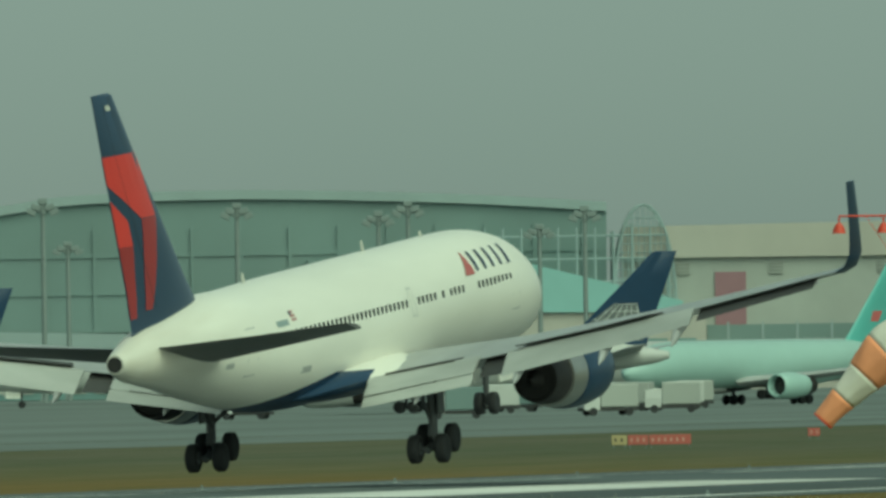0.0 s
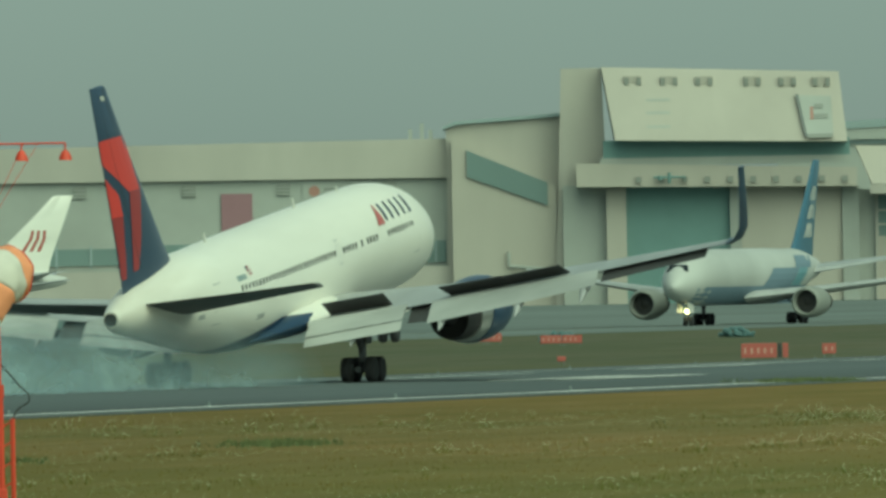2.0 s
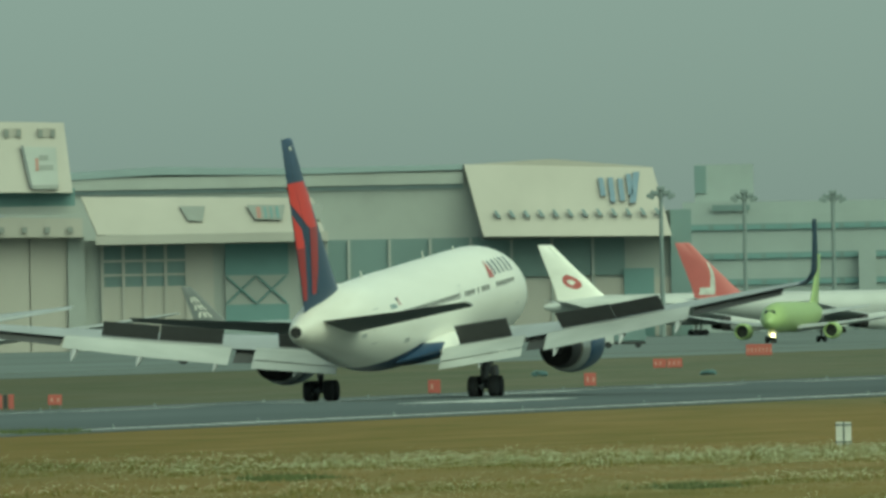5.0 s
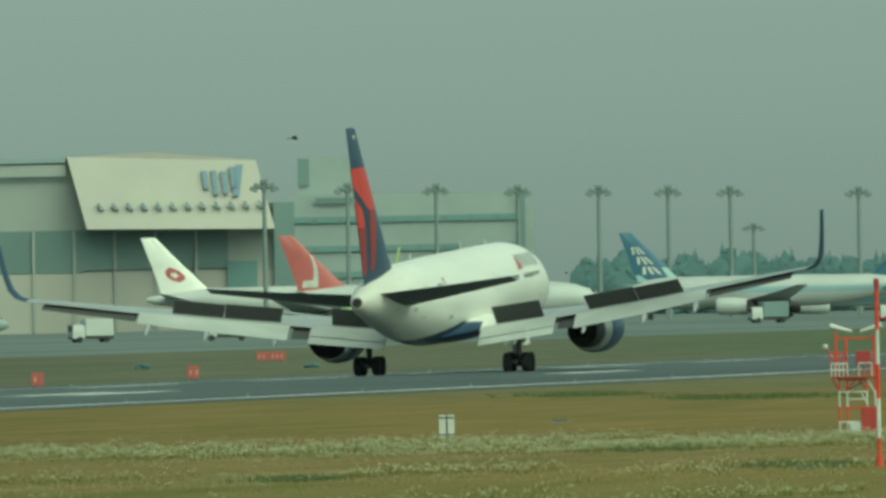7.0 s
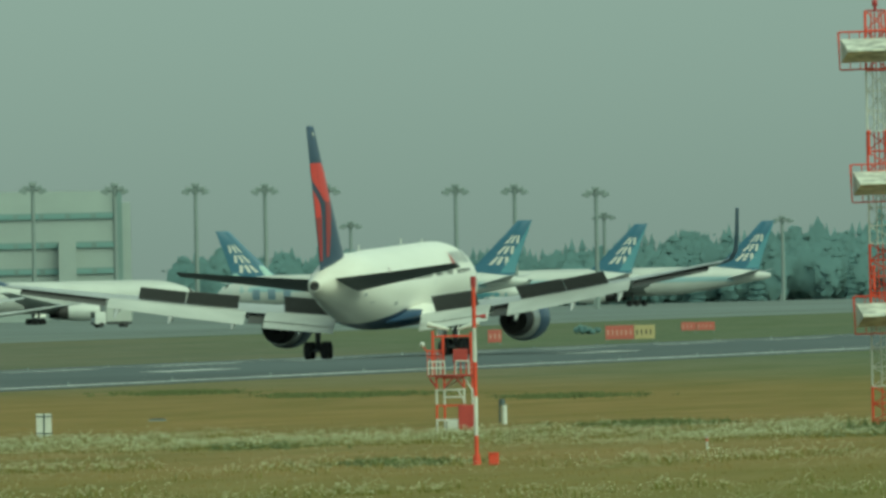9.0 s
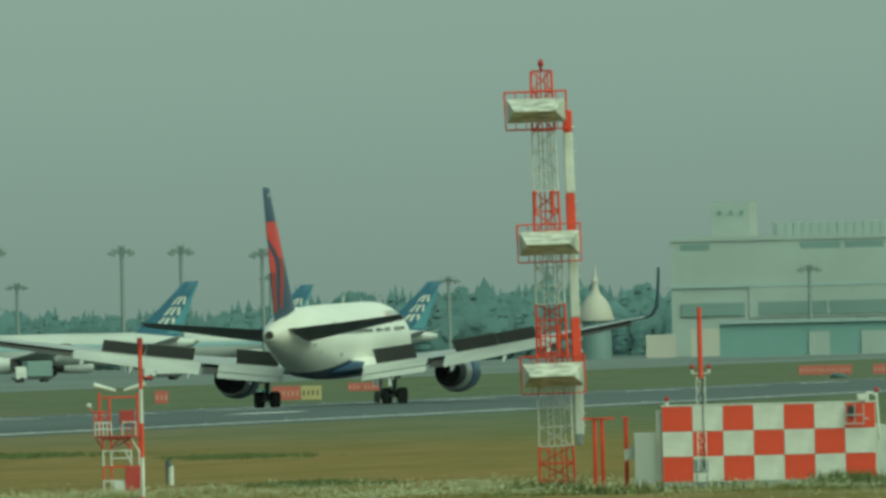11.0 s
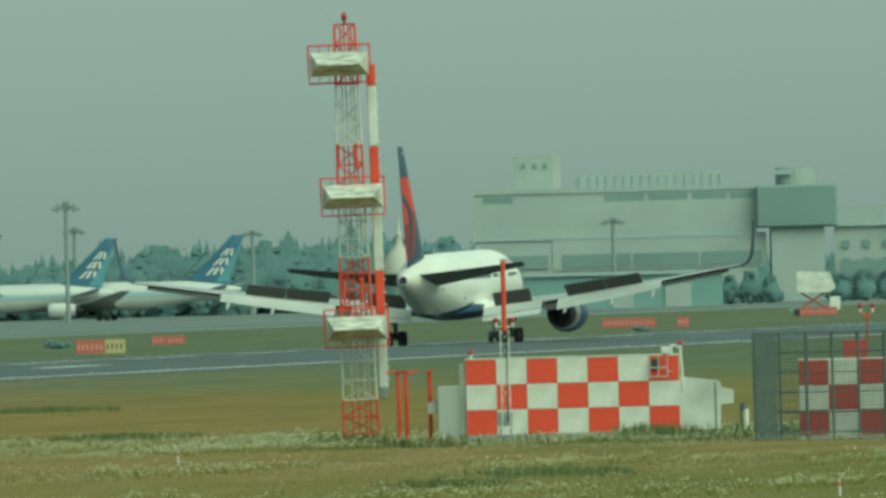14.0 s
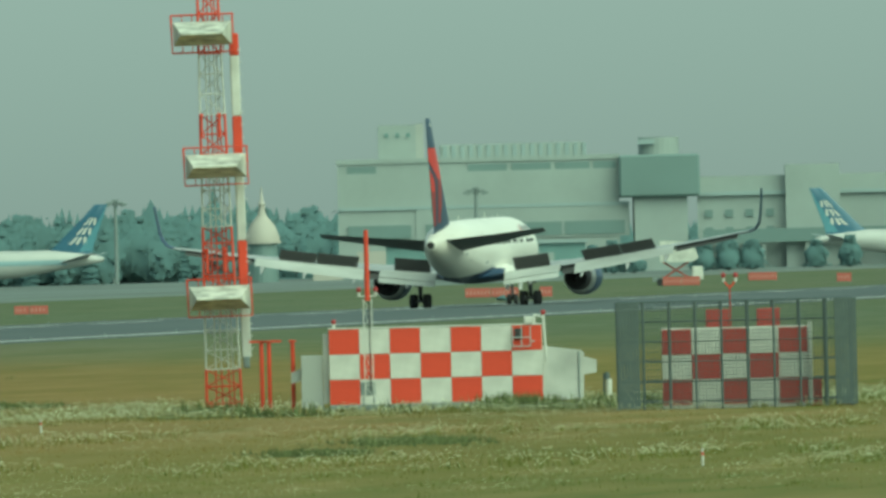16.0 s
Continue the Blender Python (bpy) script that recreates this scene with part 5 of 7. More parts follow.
# ---- far side of the airfield: buildings ----
def terminal():
    t = thing("terminal_building", facing(19.411, 3375), "long terminal with a curved grey roof and teal glazing", "building")
    xs = [(-22, 28.0), (0, 30.7), (13.8, 32.4), (42.3, 32.9), (78.6, 31.7), (105.4, 29.9)]
    top = spline_rows(xs, 4)
    outline = [(x, z) for x, z in top] + [(x, z - 1.6) for x, z in reversed(top)]
    part("roof", prism(B(), outline, -1.2, 60), ROOFGREY, t)
    part("wall", prism(B(), [(x, z - 1.7) for x, z in top] + [(105.0, -3.0), (-22, -3.0)], 0, 55), TEALWALL, t)
    for x in np.arange(-18, 104, 8.5):
        part("mullion", box(B(), x, x + 0.7, -0.5, 0.0, 2.0, 26.5), TEALWALL, t)
    for z in (21.5, 15.0, 8.5):
        part("glazing_rail", box(B(), -21, 104, -0.35, 0.0, z, z + 0.8), TEALWALL, t)
    part("lower_roof", prism(B(), [(-22, 9.5), (28, 8.0), (31, 6.0), (31, 4.5), (-22, 6.0)], -25, -1), ROOFGREY, t)
    part("lower_wall", box(B(), -22, 30, -22, -1, -3.0, 5.0), TEALDARK, t)
    for x in np.arange(-20, 29, 4.5):
        part("bay_panel", box(B(), x, x + 2.8, -22.3, -22.0, -2.0, 3.6), GREYWALL, t)
    for x0, x1, z1 in ((48.3, 53.2, 18.5), (75.3, 80.2, 21.8)):
        part("stair_block", box(B(), x0, x1, -14, 0, -3, z1), BEIGE, t)
    part("glass_block", box(B(), 53.2, 75.3, -12, 0, -3, 20.5), TEALWALL, t)
    part("turquoise_roof", prism(B(), [(80.2, 21.6), (92, 19.2), (118, 12.5), (118, 10.5), (80.2, 11)], -14, 6), TURQ, t)
    part("side_wall", box(B(), 80.2, 122, -13, 6, -3, 10.8), BEIGE, t)
    for x in np.arange(82, 121, 5):
        part("side_window", box(B(), x, x + 3.2, -13.3, -13.0, 3.5, 6.0), TEALDARK, t)
    # open lattice hall end
    bm = B()
    for y in (-4, 8):
        for x in np.arange(84, 118, 3.2):
            zt = 28.5 if x < 104 else 29.0 - 0.10 * (x - 110) ** 2
            rod(bm, (x, y, 12), (x, y, zt - 3), 0.22, seg=5)
        for z in (16, 20, 24):
            rod(bm, (84, y, z), (116, y, z), 0.2, seg=5)
    part("lattice_screen", bm, ROOFGREY, t)
    cx, rx, rz, zb = 111.8, 5.4, 17.3, 12.0
    for y in (-4, 8):
        bm = B()
        for an in np.linspace(0, math.pi, 17)[:-1]:
            a2 = an + math.pi / 16
            rod(bm, (cx + rx * math.cos(an), y, zb + rz * math.sin(an)), (cx + rx * math.cos(a2), y, zb + rz * math.sin(a2)), 0.22, seg=5)
        for x in np.arange(-4.8, 5.0, 0.96):
            rod(bm, (cx + x, y, zb), (cx + x, y, zb + rz * math.sqrt(1 - (x / rx) ** 2)), 0.10, seg=4)
        for z in np.arange(1.5, 16.5, 1.5):
            w = rx * math.sqrt(1 - (z / rz) ** 2)
            rod(bm, (cx - w, y, zb + z), (cx + w, y, zb + z), 0.10, seg=4)
        part("lattice_arch", bm, ROOFGREY, t)


terminal()


def cargo_hall():
    c = thing("cargo_hall", facing(17.441, 3375), "long pale cargo hall with a deep beige fascia and plum doors", "building")
    part("wall", box(B(), -8, 120.9, 0, 60, -3.5, 20.5), GREYWALL, c)
    part("fascia", prism(B(), [(-8, 20.0), (121.5, 19.6), (123, 26.4), (-8, 25.5)], -1.2, 61), BEIGE, c)
    for x in (8.0, 81.0):
        part("door", box(B(), x, x + 5.4, -0.4, 0.0, 8.2, 17.4), PURPLE, c, "plum-coloured tall door")
    for x in (2.4, 18.7, 37.6, 56.4, 75.4, 91.8, 110.3):
        vent = part("vent", box(B(), x - 1.2, x + 1.2, -0.3, 0.0, 16.9, 18.9), DULLGREY, c)
        for k in range(3):
            part("slat", box(B(), x - 1.15, x + 1.15, -0.45, -0.3, 17.1 + k * 0.6, 17.3 + k * 0.6), GREYWALL, vent)
    part("window_band", box(B(), 6.5, 63, -0.4, 0.0, 5.3, 8.2), TEALWALL, c)
    part("window_band", box(B(), 63, 120, -0.4, 0.0, 4.9, 8.7), TEALWALL, c)
    for x in np.arange(10, 120, 6.0):
        part("window_post", box(B(), x, x + 0.4, -0.55, -0.4, 4.9, 8.7), ROOFGREY, c)
    part("low_wall", box(B(), -8, 121, -4, -0.5, -3.5, 4.2), BEIGE, c)
    sg = part("sign_panel", box(B(), 95.2, 106.3, -0.25, 0.0, 14.5, 19.4), GREYWALL, c, "pale sign panel with a round emblem and bars")
    part("sign_emblem", rod(B(), (97.2, -0.25, 17.6), (97.2, -0.32, 17.6), 0.95, seg=20), HAZEDRED, sg)
    for z, w in ((17.9, 5.0), (17.0, 6.2)):
        part("sign_bar", box(B(), 98.9, 98.9 + w, -0.32, -0.25, z - 0.25, z + 0.25), DULLGREY, sg)
    # sloping wing at the end
    w = thing("hall_annex", facing(15.381, 3370), "pale annex with a sloping end wall and a slanted window", "building")
    part("wall", prism(B(), [(-0.2, -3.2), (18, -3.2), (18, 17.6), (2.0, 25.2), (-0.2, 26.0)], 0, 40), CREAM, w)
    part("slanted_window", prism(B(), [(2.4, 24.2), (16.4, 18.4), (16.4, 14.4), (2.4, 19.6)], -0.5, 0.0), TEALWALL, w)
    part("service_duct", rod(rod(B(), (9.5, -0.8, 6.5), (9.5, -0.8, 4.0), 0.3), (9.5, -0.8, 4.0), (18, -0.8, 3.2), 0.3), GREYWALL, w)
    b = thing("rear_hall", facing(15.40, 3374), "plain hall behind with a thin dark roof edge", "building")
    part("wall", prism(B(), [(0, -3), (24, -3), (24, 30.0), (2.0, 28.6), (0, 27.9)], 0, 40), BEIGE, b)
    part("roof_edge", prism(B(), [(-0.5, 27.9), (2.0, 28.7), (24, 30.1), (24, 30.7), (1.6, 29.3), (-0.5, 28.4)], -1, 41), ROOFGREY, b)
    bm = B()
    for x, h in ((-6.5, 1.6), (-4.5, 2.6), (-3.0, 1.4)):
        box(bm, x, x + 0.7, 4, 5, 26.0, 26.5 + h)
    box(bm, -9, -2, 3, 6, 24.5, 26.2)
    part("roof_plant", bm, GREYWALL, b)


cargo_hall()


def big_hangar():
    h = thing("aircraft_hangar", facing(15.058, 3362) @ Matrix.Scale(1.0157, 4), "tall cream hangar with a leaning upper front and an open door", "hangar")
    part("wall", prism(B(), [(0, -3.4), (50, -3.4), (50, 17.5), (0, 17.5)], 4, 90), GREYWALL, h)
    part("side_tower", prism(B(), [(-1.4, -3.2), (7.3, -3.2), (7.3, 25.5), (6.9, 37.5), (0, 37.5)], 6.0, 80), BEIGE, h)
    # leaning upper front, its foot further out than its head
    bm = B()
    loft(bm, [[(9.1, -6, 25.0), (48.6, -6, 24.2), (48.6, 60, 24.2), (9.1, 60, 25.0)], [(6.9, 3, 37.6), (47.4, 3, 36.2), (47.4, 60, 36.2), (6.9, 60, 37.6)]])
    upper = part("leaning_front", bm, CREAM, h)
    for x in (10.8, 17.0, 23.0, 31.2, 37.2, 43.0):
        part("roof_vent", box(B(), x, x + 2.9, 1.0, 2.4, 34.6 - 0.02 * x, 36.2 - 0.02 * x), CREAM, upper)
        for dx in (0.0, 2.1):
            part("vent_mouth", box(B(), x + dx, x + dx + 0.8, 0.7, 1.0, 34.6 - 0.02 * x, 35.9 - 0.02 * x), DULLGREY, upper)
    def plate(outline, off, thick=0.25):
        """A thin plate that lies on the leaning front."""
        lean = lambda z: -6.0 + 0.714 * (z - 24.7)
        return loft(B(), [[(x, lean(z) - off - thick, z) for x, z in outline], [(x, lean(z) - off, z) for x, z in outline]])

    sg = part("sign_panel", plate([(40.4, 32.2), (46.0, 32.0), (46.2, 25.4), (41.8, 25.2)], 0.0), GREYWALL, upper, "pale sign panel with small red and grey bars")
    part("sign_edge", plate([(39.9, 32.4), (40.4, 32.4), (41.8, 25.2), (41.3, 25.2)], 0.0, 0.5), FADEDGLOBE, upper)
    for z, x1, m in ((30.3, 44.6, DULLGREY), (28.6, 45.4, DULLGREY)):
        part("sign_bar", plate([(43.0, z - 0.4), (x1, z - 0.4), (x1, z + 0.4), (43.0, z + 0.4)], 0.27, 0.1), m, sg)
    part("sign_bar", plate([(42.4, 28.0), (42.9, 28.0), (42.9, 30.2), (42.4, 30.2)], 0.27, 0.1), HAZEDRED, sg)
    part("sign_foot", plate([(41.8, 24.9), (46.2, 24.9), (46.2, 25.6), (41.8, 25.6)], 0.3, 0.2), DULLGREY, sg)
    for z in (31.6, 29.4, 27.0):
        part("faint_bar", plate([(14.5, z), (18.5, z), (18.5, z + 0.45), (14.5, z + 0.45)], 0.0, 0.08), GREYWALL, upper)
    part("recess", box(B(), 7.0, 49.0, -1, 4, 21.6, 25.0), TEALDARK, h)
    part("recess_sill", box(B(), 6.5, 49.3, -2, 4, 20.6, 22.0), GREYWALL, h)
    lintel = part("lintel", prism(B(), [(2.4, 17.2), (50.2, 16.6), (50.2, 19.8), (2.4, 21.2)], -3, 4.2), CREAM, h)
    for i in range(10):
        x = 12.5 + i * 3.9
        part("lintel_lamp", box(B(), x, x + 1.0, -3.5, -3.0, 17.9 - 0.01 * x, 18.9 - 0.01 * x), DULLGREY, lintel)
    bm = rod(B(), (15.5, -4, 18.6), (21.0, -4, 18.6), 0.2, seg=5)
    rod(bm, (18.2, -4, 17.6), (18.2, -4, 19.4), 0.3, seg=5)
    rod(bm, (16.6, -4, 18.2), (16.6, -4, 18.9), 0.4, seg=5)
    part("crane_hook", bm, TEALDARK, h)
    # a solid teal panel stands in for the dark interior
    part("door_opening", box(B(), 10.8, 28.5, 3.4, 3.95, -3.3, 17.0), TEALDARK, h, "open hangar doorway, its dark inside painted on a panel")
    for x0, x1 in ((7.4, 10.8), (28.5, 30.3), (30.4, 41.0), (41.2, 47.5)):
        part("door_leaf", box(B(), x0, x1, 1.8, 3.4, -3.3, 16.8), CREAM if x0 > 30 or x0 < 8 else GREYWALL, h)
    part("end_pier", box(B(), 47.6, 50.5, 1.0, 4, -3.3, 16.8), GREYWALL, h)


big_hangar()


def second_hangar():
    d = thing("aircraft_hangar", facing(14.192, 3362) @ Matrix.Scale(1.0157, 4), "cream hangar with a leaning front panel and glazed doors", "hangar")
    part("wall", prism(B(), [(0, -3.3), (42, -3.3), (42, 16), (0, 16)], 4, 80), GREYWALL, d)
    bm = B()
    loft(bm, [[(2.7, -5, 16.9), (41.5, -5, 16.3), (41.5, 50, 16.3), (2.7, 50, 16.9)], [(0, 3, 23.5), (39.5, 3, 22.6), (39.5, 50, 22.6), (0, 50, 23.5)]])
    part("leaning_front", bm, CREAM, d)
    part("front_beam", box(B(), 2.4, 42.0, -5.2, 4.2, 15.2, 16.8), BEIGE, d)
    for x, w, m in ((16.8, 4.4, DULLGREY), (28.2, 6.6, DULLGREY), (36.6, 4.6, DULLGREY)):
        pn = part("sign_panel", loft(B(), [[(x, 0.8, 21.6), (x + w, 0.8, 21.5), (x + w - 0.5, -2.3, 18.9), (x + 1.4, -2.3, 19.1)], [(x, 0.4, 21.6), (x + w, 0.4, 21.5), (x + w - 0.5, -2.7, 18.9), (x + 1.4, -2.7, 19.1)]]), m, d, "grey sign panel")
        if w > 6:
            for dx, dw, m2 in ((1.6, 0.7, HAZEDRED), (2.9, 0.4, TEALDARK), (3.9, 0.4, TEALDARK), (4.9, 0.5, TEALDARK)):
                part("sign_bar", loft(B(), [[(x + dx + 0.2, -2.35, 19.3), (x + dx + dw + 0.2, -2.35, 19.3), (x + dx + dw, -0.05, 21.2), (x + dx, -0.05, 21.2)], [(x + dx + 0.2, -2.45, 19.3), (x + dx + dw + 0.2, -2.45, 19.3), (x + dx + dw, -0.15, 21.2), (x + dx, -0.15, 21.2)]]), m2, pn)
    for x0, x1, z0, z1, m in ((3.2, 17.6, 8.0, 15.0, TEALWALL), (3.2, 17.6, -3.2, 8.0, CREAM), (18.0, 22.4, -3.2, 15.0, BEIGE), (24.4, 35.2, 9.6, 15.0, TEALDARK), (24.4, 35.2, 4.6, 9.6, GREYWALL), (24.4, 35.2, -3.2, 4.6, TEALDARK), (37.8, 41.5, -3.2, 8.6, CREAM)):
        part("door_leaf", box(B(), x0, x1, 3.3, 3.9, z0, z1), m, d)
    for x in np.arange(3.2, 17.7, 3.6):
        part("door_post", box(B(), x, x + 0.5, 2.9, 3.3, -3.2, 15.0), BEIGE, d)
    for z in (9.8, 12.2):
        part("door_rail", box(B(), 3.2, 17.6, 3.0, 3.3, z, z + 0.4), BEIGE, d)
    bm = B()
    for x in (24.6, 29.8):
        rod(bm, (x, 3.0, 4.8), (x + 5.0, 3.0, 9.4), 0.2, seg=5)
        rod(bm, (x + 5.0, 3.0, 4.8), (x, 3.0, 9.4), 0.2, seg=5)
    part("door_brace", bm, TEALDARK, d)


second_hangar()


def third_hangar():
    j = thing("aircraft_hangar", facing(14.232, 3625), "very long pale hangar with a leaning cream end panel", "hangar")
    part("wall", prism(B(), [(-12, -3.2), (113, -3.2), (113, 16), (76, 29.0), (-12, 29)], 5, 120), GREYWALL, j)
    part("roof", prism(B(), [(-12, 29.2), (16.9, 30.6), (40, 29.9), (74, 30.0), (74, 29.0), (40, 28.7), (16.9, 29.1), (-12, 27.9)], 3.3, 121), ROOFGREY, j)
    part("eaves_band", box(B(), -12, 74, 3.6, 5, 26.4, 28.6), GREYWALL, j)
    # a solid blue-grey strip paints the shadow line below the eaves band
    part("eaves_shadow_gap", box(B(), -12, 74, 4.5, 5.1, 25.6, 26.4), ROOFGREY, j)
    bm = B()
    loft(bm, [[(77.5, -6, 16.4), (112.6, -6, 15.9), (112.6, 90, 15.9), (77.5, 90, 16.4)], [(74.2, 3, 30.0), (109.5, 3, 28.7), (109.5, 90, 28.7), (74.2, 90, 30.0)]])
    front = part("leaning_front", bm, CREAM, j)
    part("ridge_cap", prism(B(), [(74.2, 29.9), (90.5, 30.7), (109.5, 28.8), (109.5, 28.4), (74.2, 29.6)], 3.2, 90), CREAM, front)
    for i in range(12):
        x = 79.5 + i * 2.72
        part("front_lamp", loft(B(), [[(x, -4.4, 21.2), (x + 0.5, -4.4, 21.2), (x + 0.5, -3.4, 21.2), (x, -3.4, 21.2)], [(x + 0.6, -4.4, 19.9), (x + 1.4, -4.4, 19.9), (x + 1.4, -3.4, 19.9), (x + 0.6, -3.4, 19.9)]]), ROOFGREY, front)
    for xa, za, xb, zb, w in ((99.2, 27.0, 99.6, 23.6, 0.95), (101.0, 27.0, 101.4, 22.4, 0.95), (102.8, 26.8, 103.2, 22.6, 0.95), (104.4, 27.6, 104.8, 23.6, 0.95), (105.8, 28.0, 104.9, 22.2, 1.2)):
        ya, yb = -6.0 + 0.68 * (za - 16.1), -6.0 + 0.68 * (zb - 16.1)
        part("emblem_stripe", loft(B(), [[(xa, ya - o, za), (xa + w, ya - o, za), (xb + w, yb - o, zb), (xb, yb - o, zb)] for o in (0.7, 0.0)]), HAZEDBLUE, front, "blue stripe of the emblem")
    part("glazing", box(B(), 36, 77, 4.3, 5.0, 8.3, 16.3), TEALWALL, j)
    part("glazing", box(B(), 77, 104, 4.3, 5.0, 8.8, 15.8), TEALWALL, j)
    for x in np.arange(37, 104, 7.6):
        part("glazing_post", box(B(), x, x + 0.5, 3.7, 4.3, -3, 16.2), GREYWALL, j)
    part("low_door", box(B(), 37, 113, 4.2, 5.0, -3.2, 8.2), BEIGE, j)
    part("side_door", box(B(), 103.8, 109.4, 3.4, 4.2, -3.0, 10.0), TEALDARK, j)
    part("end_tower", box(B(), 112.6, 116.5, 3, 40, -3, 20.8), TEALWALL, j)


third_hangar()


def office_block():
    o = thing("office_block", facing(12.441, 3875), "wide pale block with dark window bands and a roof tower", "building")
    part("wall", box(B(), -2, 51, 0, 60, -3, 20.6), HAZEWALL, o)
    part("parapet", prism(B(), [(1.6, 20.5), (49.1, 20.5), (49.1, 23.0), (1.6, 23.2)], 1, 59), HAZEWALL, o)
    for z in (17.4, 11.6, 6.4):
        band = part("window_band", box(B(), 1.6, 48.4, -0.4, 0.0, z, z + 1.3), TEALWALL, o)
        for x in np.arange(2.5, 48, 5.2):
            part("pane", box(B(), x, x + 4.2, -0.55, -0.4, z + 0.15, z + 1.1), TEALDARK, band)
    part("side_column", box(B(), 48.2, 49.3, -1, 0.0, -3, 23.0), TEALWALL, o)
    part("roof_tower", box(B(), 4.1, 15.9, 10, 30, 20, 30.7), HAZEWALL, o)
    part("tower_window", box(B(), 4.1, 6.4, 9.6, 10.0, 25.0, 30.5), TEALWALL, o)
    part("roof_sign", box(B(), 7.5, 15.0, -0.6, 0.0, 21.4, 22.5), TEALWALL, o)
    part("stair_tower", box(B(), 36.5, 40.0, -3, 0, -3, 13.0), HAZEWALL, o)


office_block()


def south_block():
    s = thing("south_terminal", facing(9.108, 4000), "large pale terminal block with window bands and a dark glass box", "building")
    part("wall", box(B(), 0, 58, 0, 80, -3, 19.5), HAZEWALL, s)
    part("upper_floor", box(B(), 0, 58, 0.4, 79, 19.5, 22.0), HAZEWALL, s)
    part("cornice", box(B(), -0.2, 58.2, 0.1, 3, 21.4, 22.4), HAZEWALL, s)
    for x0, x1 in ((2.0, 8.0), (27, 35), (36, 44), (45, 52), (52.8, 57.5)):
        part("window_band", box(B(), x0, x1, 0.1, 0.42, 19.4, 20.9), TEALWALL, s)
    part("ledge", box(B(), 0, 60, -0.4, 0.0, 11.8, 12.5), ROOFGREY, s)
    part("lower_wall", box(B(), 16, 60, -0.3, 0.0, 5.5, 11.8), HAZEWALL, s)
    for x0, x1 in ((2, 15), (18, 32), (32.6, 46), (46.6, 59)):
        part("window_band", box(B(), x0, x1, -0.5, -0.3 if x0 > 16 else 0.0, 6.0, 8.7), TEALWALL, s)
    part("glass_box", box(B(), 58, 74.6, -4, 30, 13.3, 22.0, 0.4), TEALWALL, s)
    part("glass_foot", box(B(), 61, 72, -2, 20, -3, 13.3), HAZEWALL, s)
    tw = part("roof_tower", box(B(), 8.6, 16.4, 8, 24, 21, 29.4), HAZEWALL, s)
    part("tower_side", box(B(), 16.4, 18.0, 8, 24, 21, 29.6), GREYWALL, s)
    for x in (10.0, 12.3, 14.5):
        part("tower_window", box(B(), x, x + 0.7, 7.7, 8.0, 26.9, 27.7), TEALDARK, tw)
    part("roof_plant", box(B(), 21.4, 51.1, 12, 40, 21.9, 25.1), HAZEWALL, s)
    for x in np.arange(22, 51, 1.8):
        part("plant_louvre", box(B(), x, x + 0.8, 11.7, 12.0, 22.2, 24.9), ROOFGREY, s)
    part("roof_drum", rod(B(), (66.5, 10, 22), (66.5, 10, 25.6), 4.2, seg=24), HAZEWALL, s)
    part("drum_window", box(B(), 62.2, 65.6, 5.6, 7.5, 24.2, 25.2), ROOFGREY, s)
    w = thing("south_wing", facing(7.99, 4000), "lower pale terminal wing with small windows", "building")
    part("wall", box(B(), -4, 60, 0, 60, -3, 15.6), HAZEWALL, w)
    part("roof_edge", box(B(), -4, 60, -1.0, 1.5, 13.2, 14.0), ROOFGREY, w)
    part("upper_wall", box(B(), -4, 60, 0.8, 50, 15.6, 17.2), HAZEWALL, w)
    part("end_block", box(B(), 14.2, 25.4, -3, 30, -3, 19.3), HAZEWALL, w)
    for x in np.arange(-2.5, 13, 4.2):
        for z in (8.8, 5.2):
            part("window", box(B(), x, x + 1.6, -0.4, 0.0, z, z + 1.5), TEALWALL, w)
    part("bridge", box(B(), -3, 60, -6, -3, 3.4, 6.2), TEALWALL, w)
    for x in np.arange(0, 58, 9):
        part("bridge_leg", box(B(), x, x + 0.8, -5.4, -4, -3, 3.4), HAZEWALL, w)
    g = thing("service_shed", facing(9.0, 3700), "low dark glazed shed before the terminal", "building")
    part("wall", box(B(), 2, 40, 0, 14, -3, 4.4), TEALDARK, g)
    for x0, x1 in ((19, 23), (29, 34)):
        part("door", box(B(), x0, x1, -0.4, 0, -3, 2.6), HAZEWALL, g)
    part("roof", box(B(), 1.5, 40.5, -0.8, 14.5, 4.4, 5.0), ROOFGREY, g)
    pav = thing("domed_pavilion", facing(9.333, 3900), "small pale bell-shaped dome with a thin spire on a low block", "pavilion")
    bm = B()
    loft(bm, [[(r * math.sin(a), r * math.cos(a), z) for a in np.linspace(0, 2 * math.pi, 20, endpoint=False)] for z, r in ((6.0, 3.5), (6.6, 3.5), (7.6, 3.2), (9.0, 2.7), (10.1, 1.9), (10.9, 1.2), (11.5, 0.8), (13.2, 0.6), (13.6, 0.75), (14.1, 0.4), (17.0, 0.08))])
    part("dome", bm, CREAM, pav, smooth=True)
    part("gallery", rod(B(), (0, 0, 5.6), (0, 0, 6.1), 3.8, seg=20), BEIGE, pav)
    part("podium", rod(B(), (0, 0, -2.6), (0, 0, 5.6), 3.2, 3.0, seg=20), TEALWALL, pav)
    for k in range(3):
        part("small_block", box(B(), 10 + k * 9, 16 + k * 9, -2, 6, -2.6, 2.5 + (k % 2)), BEIGE, pav)


south_block()


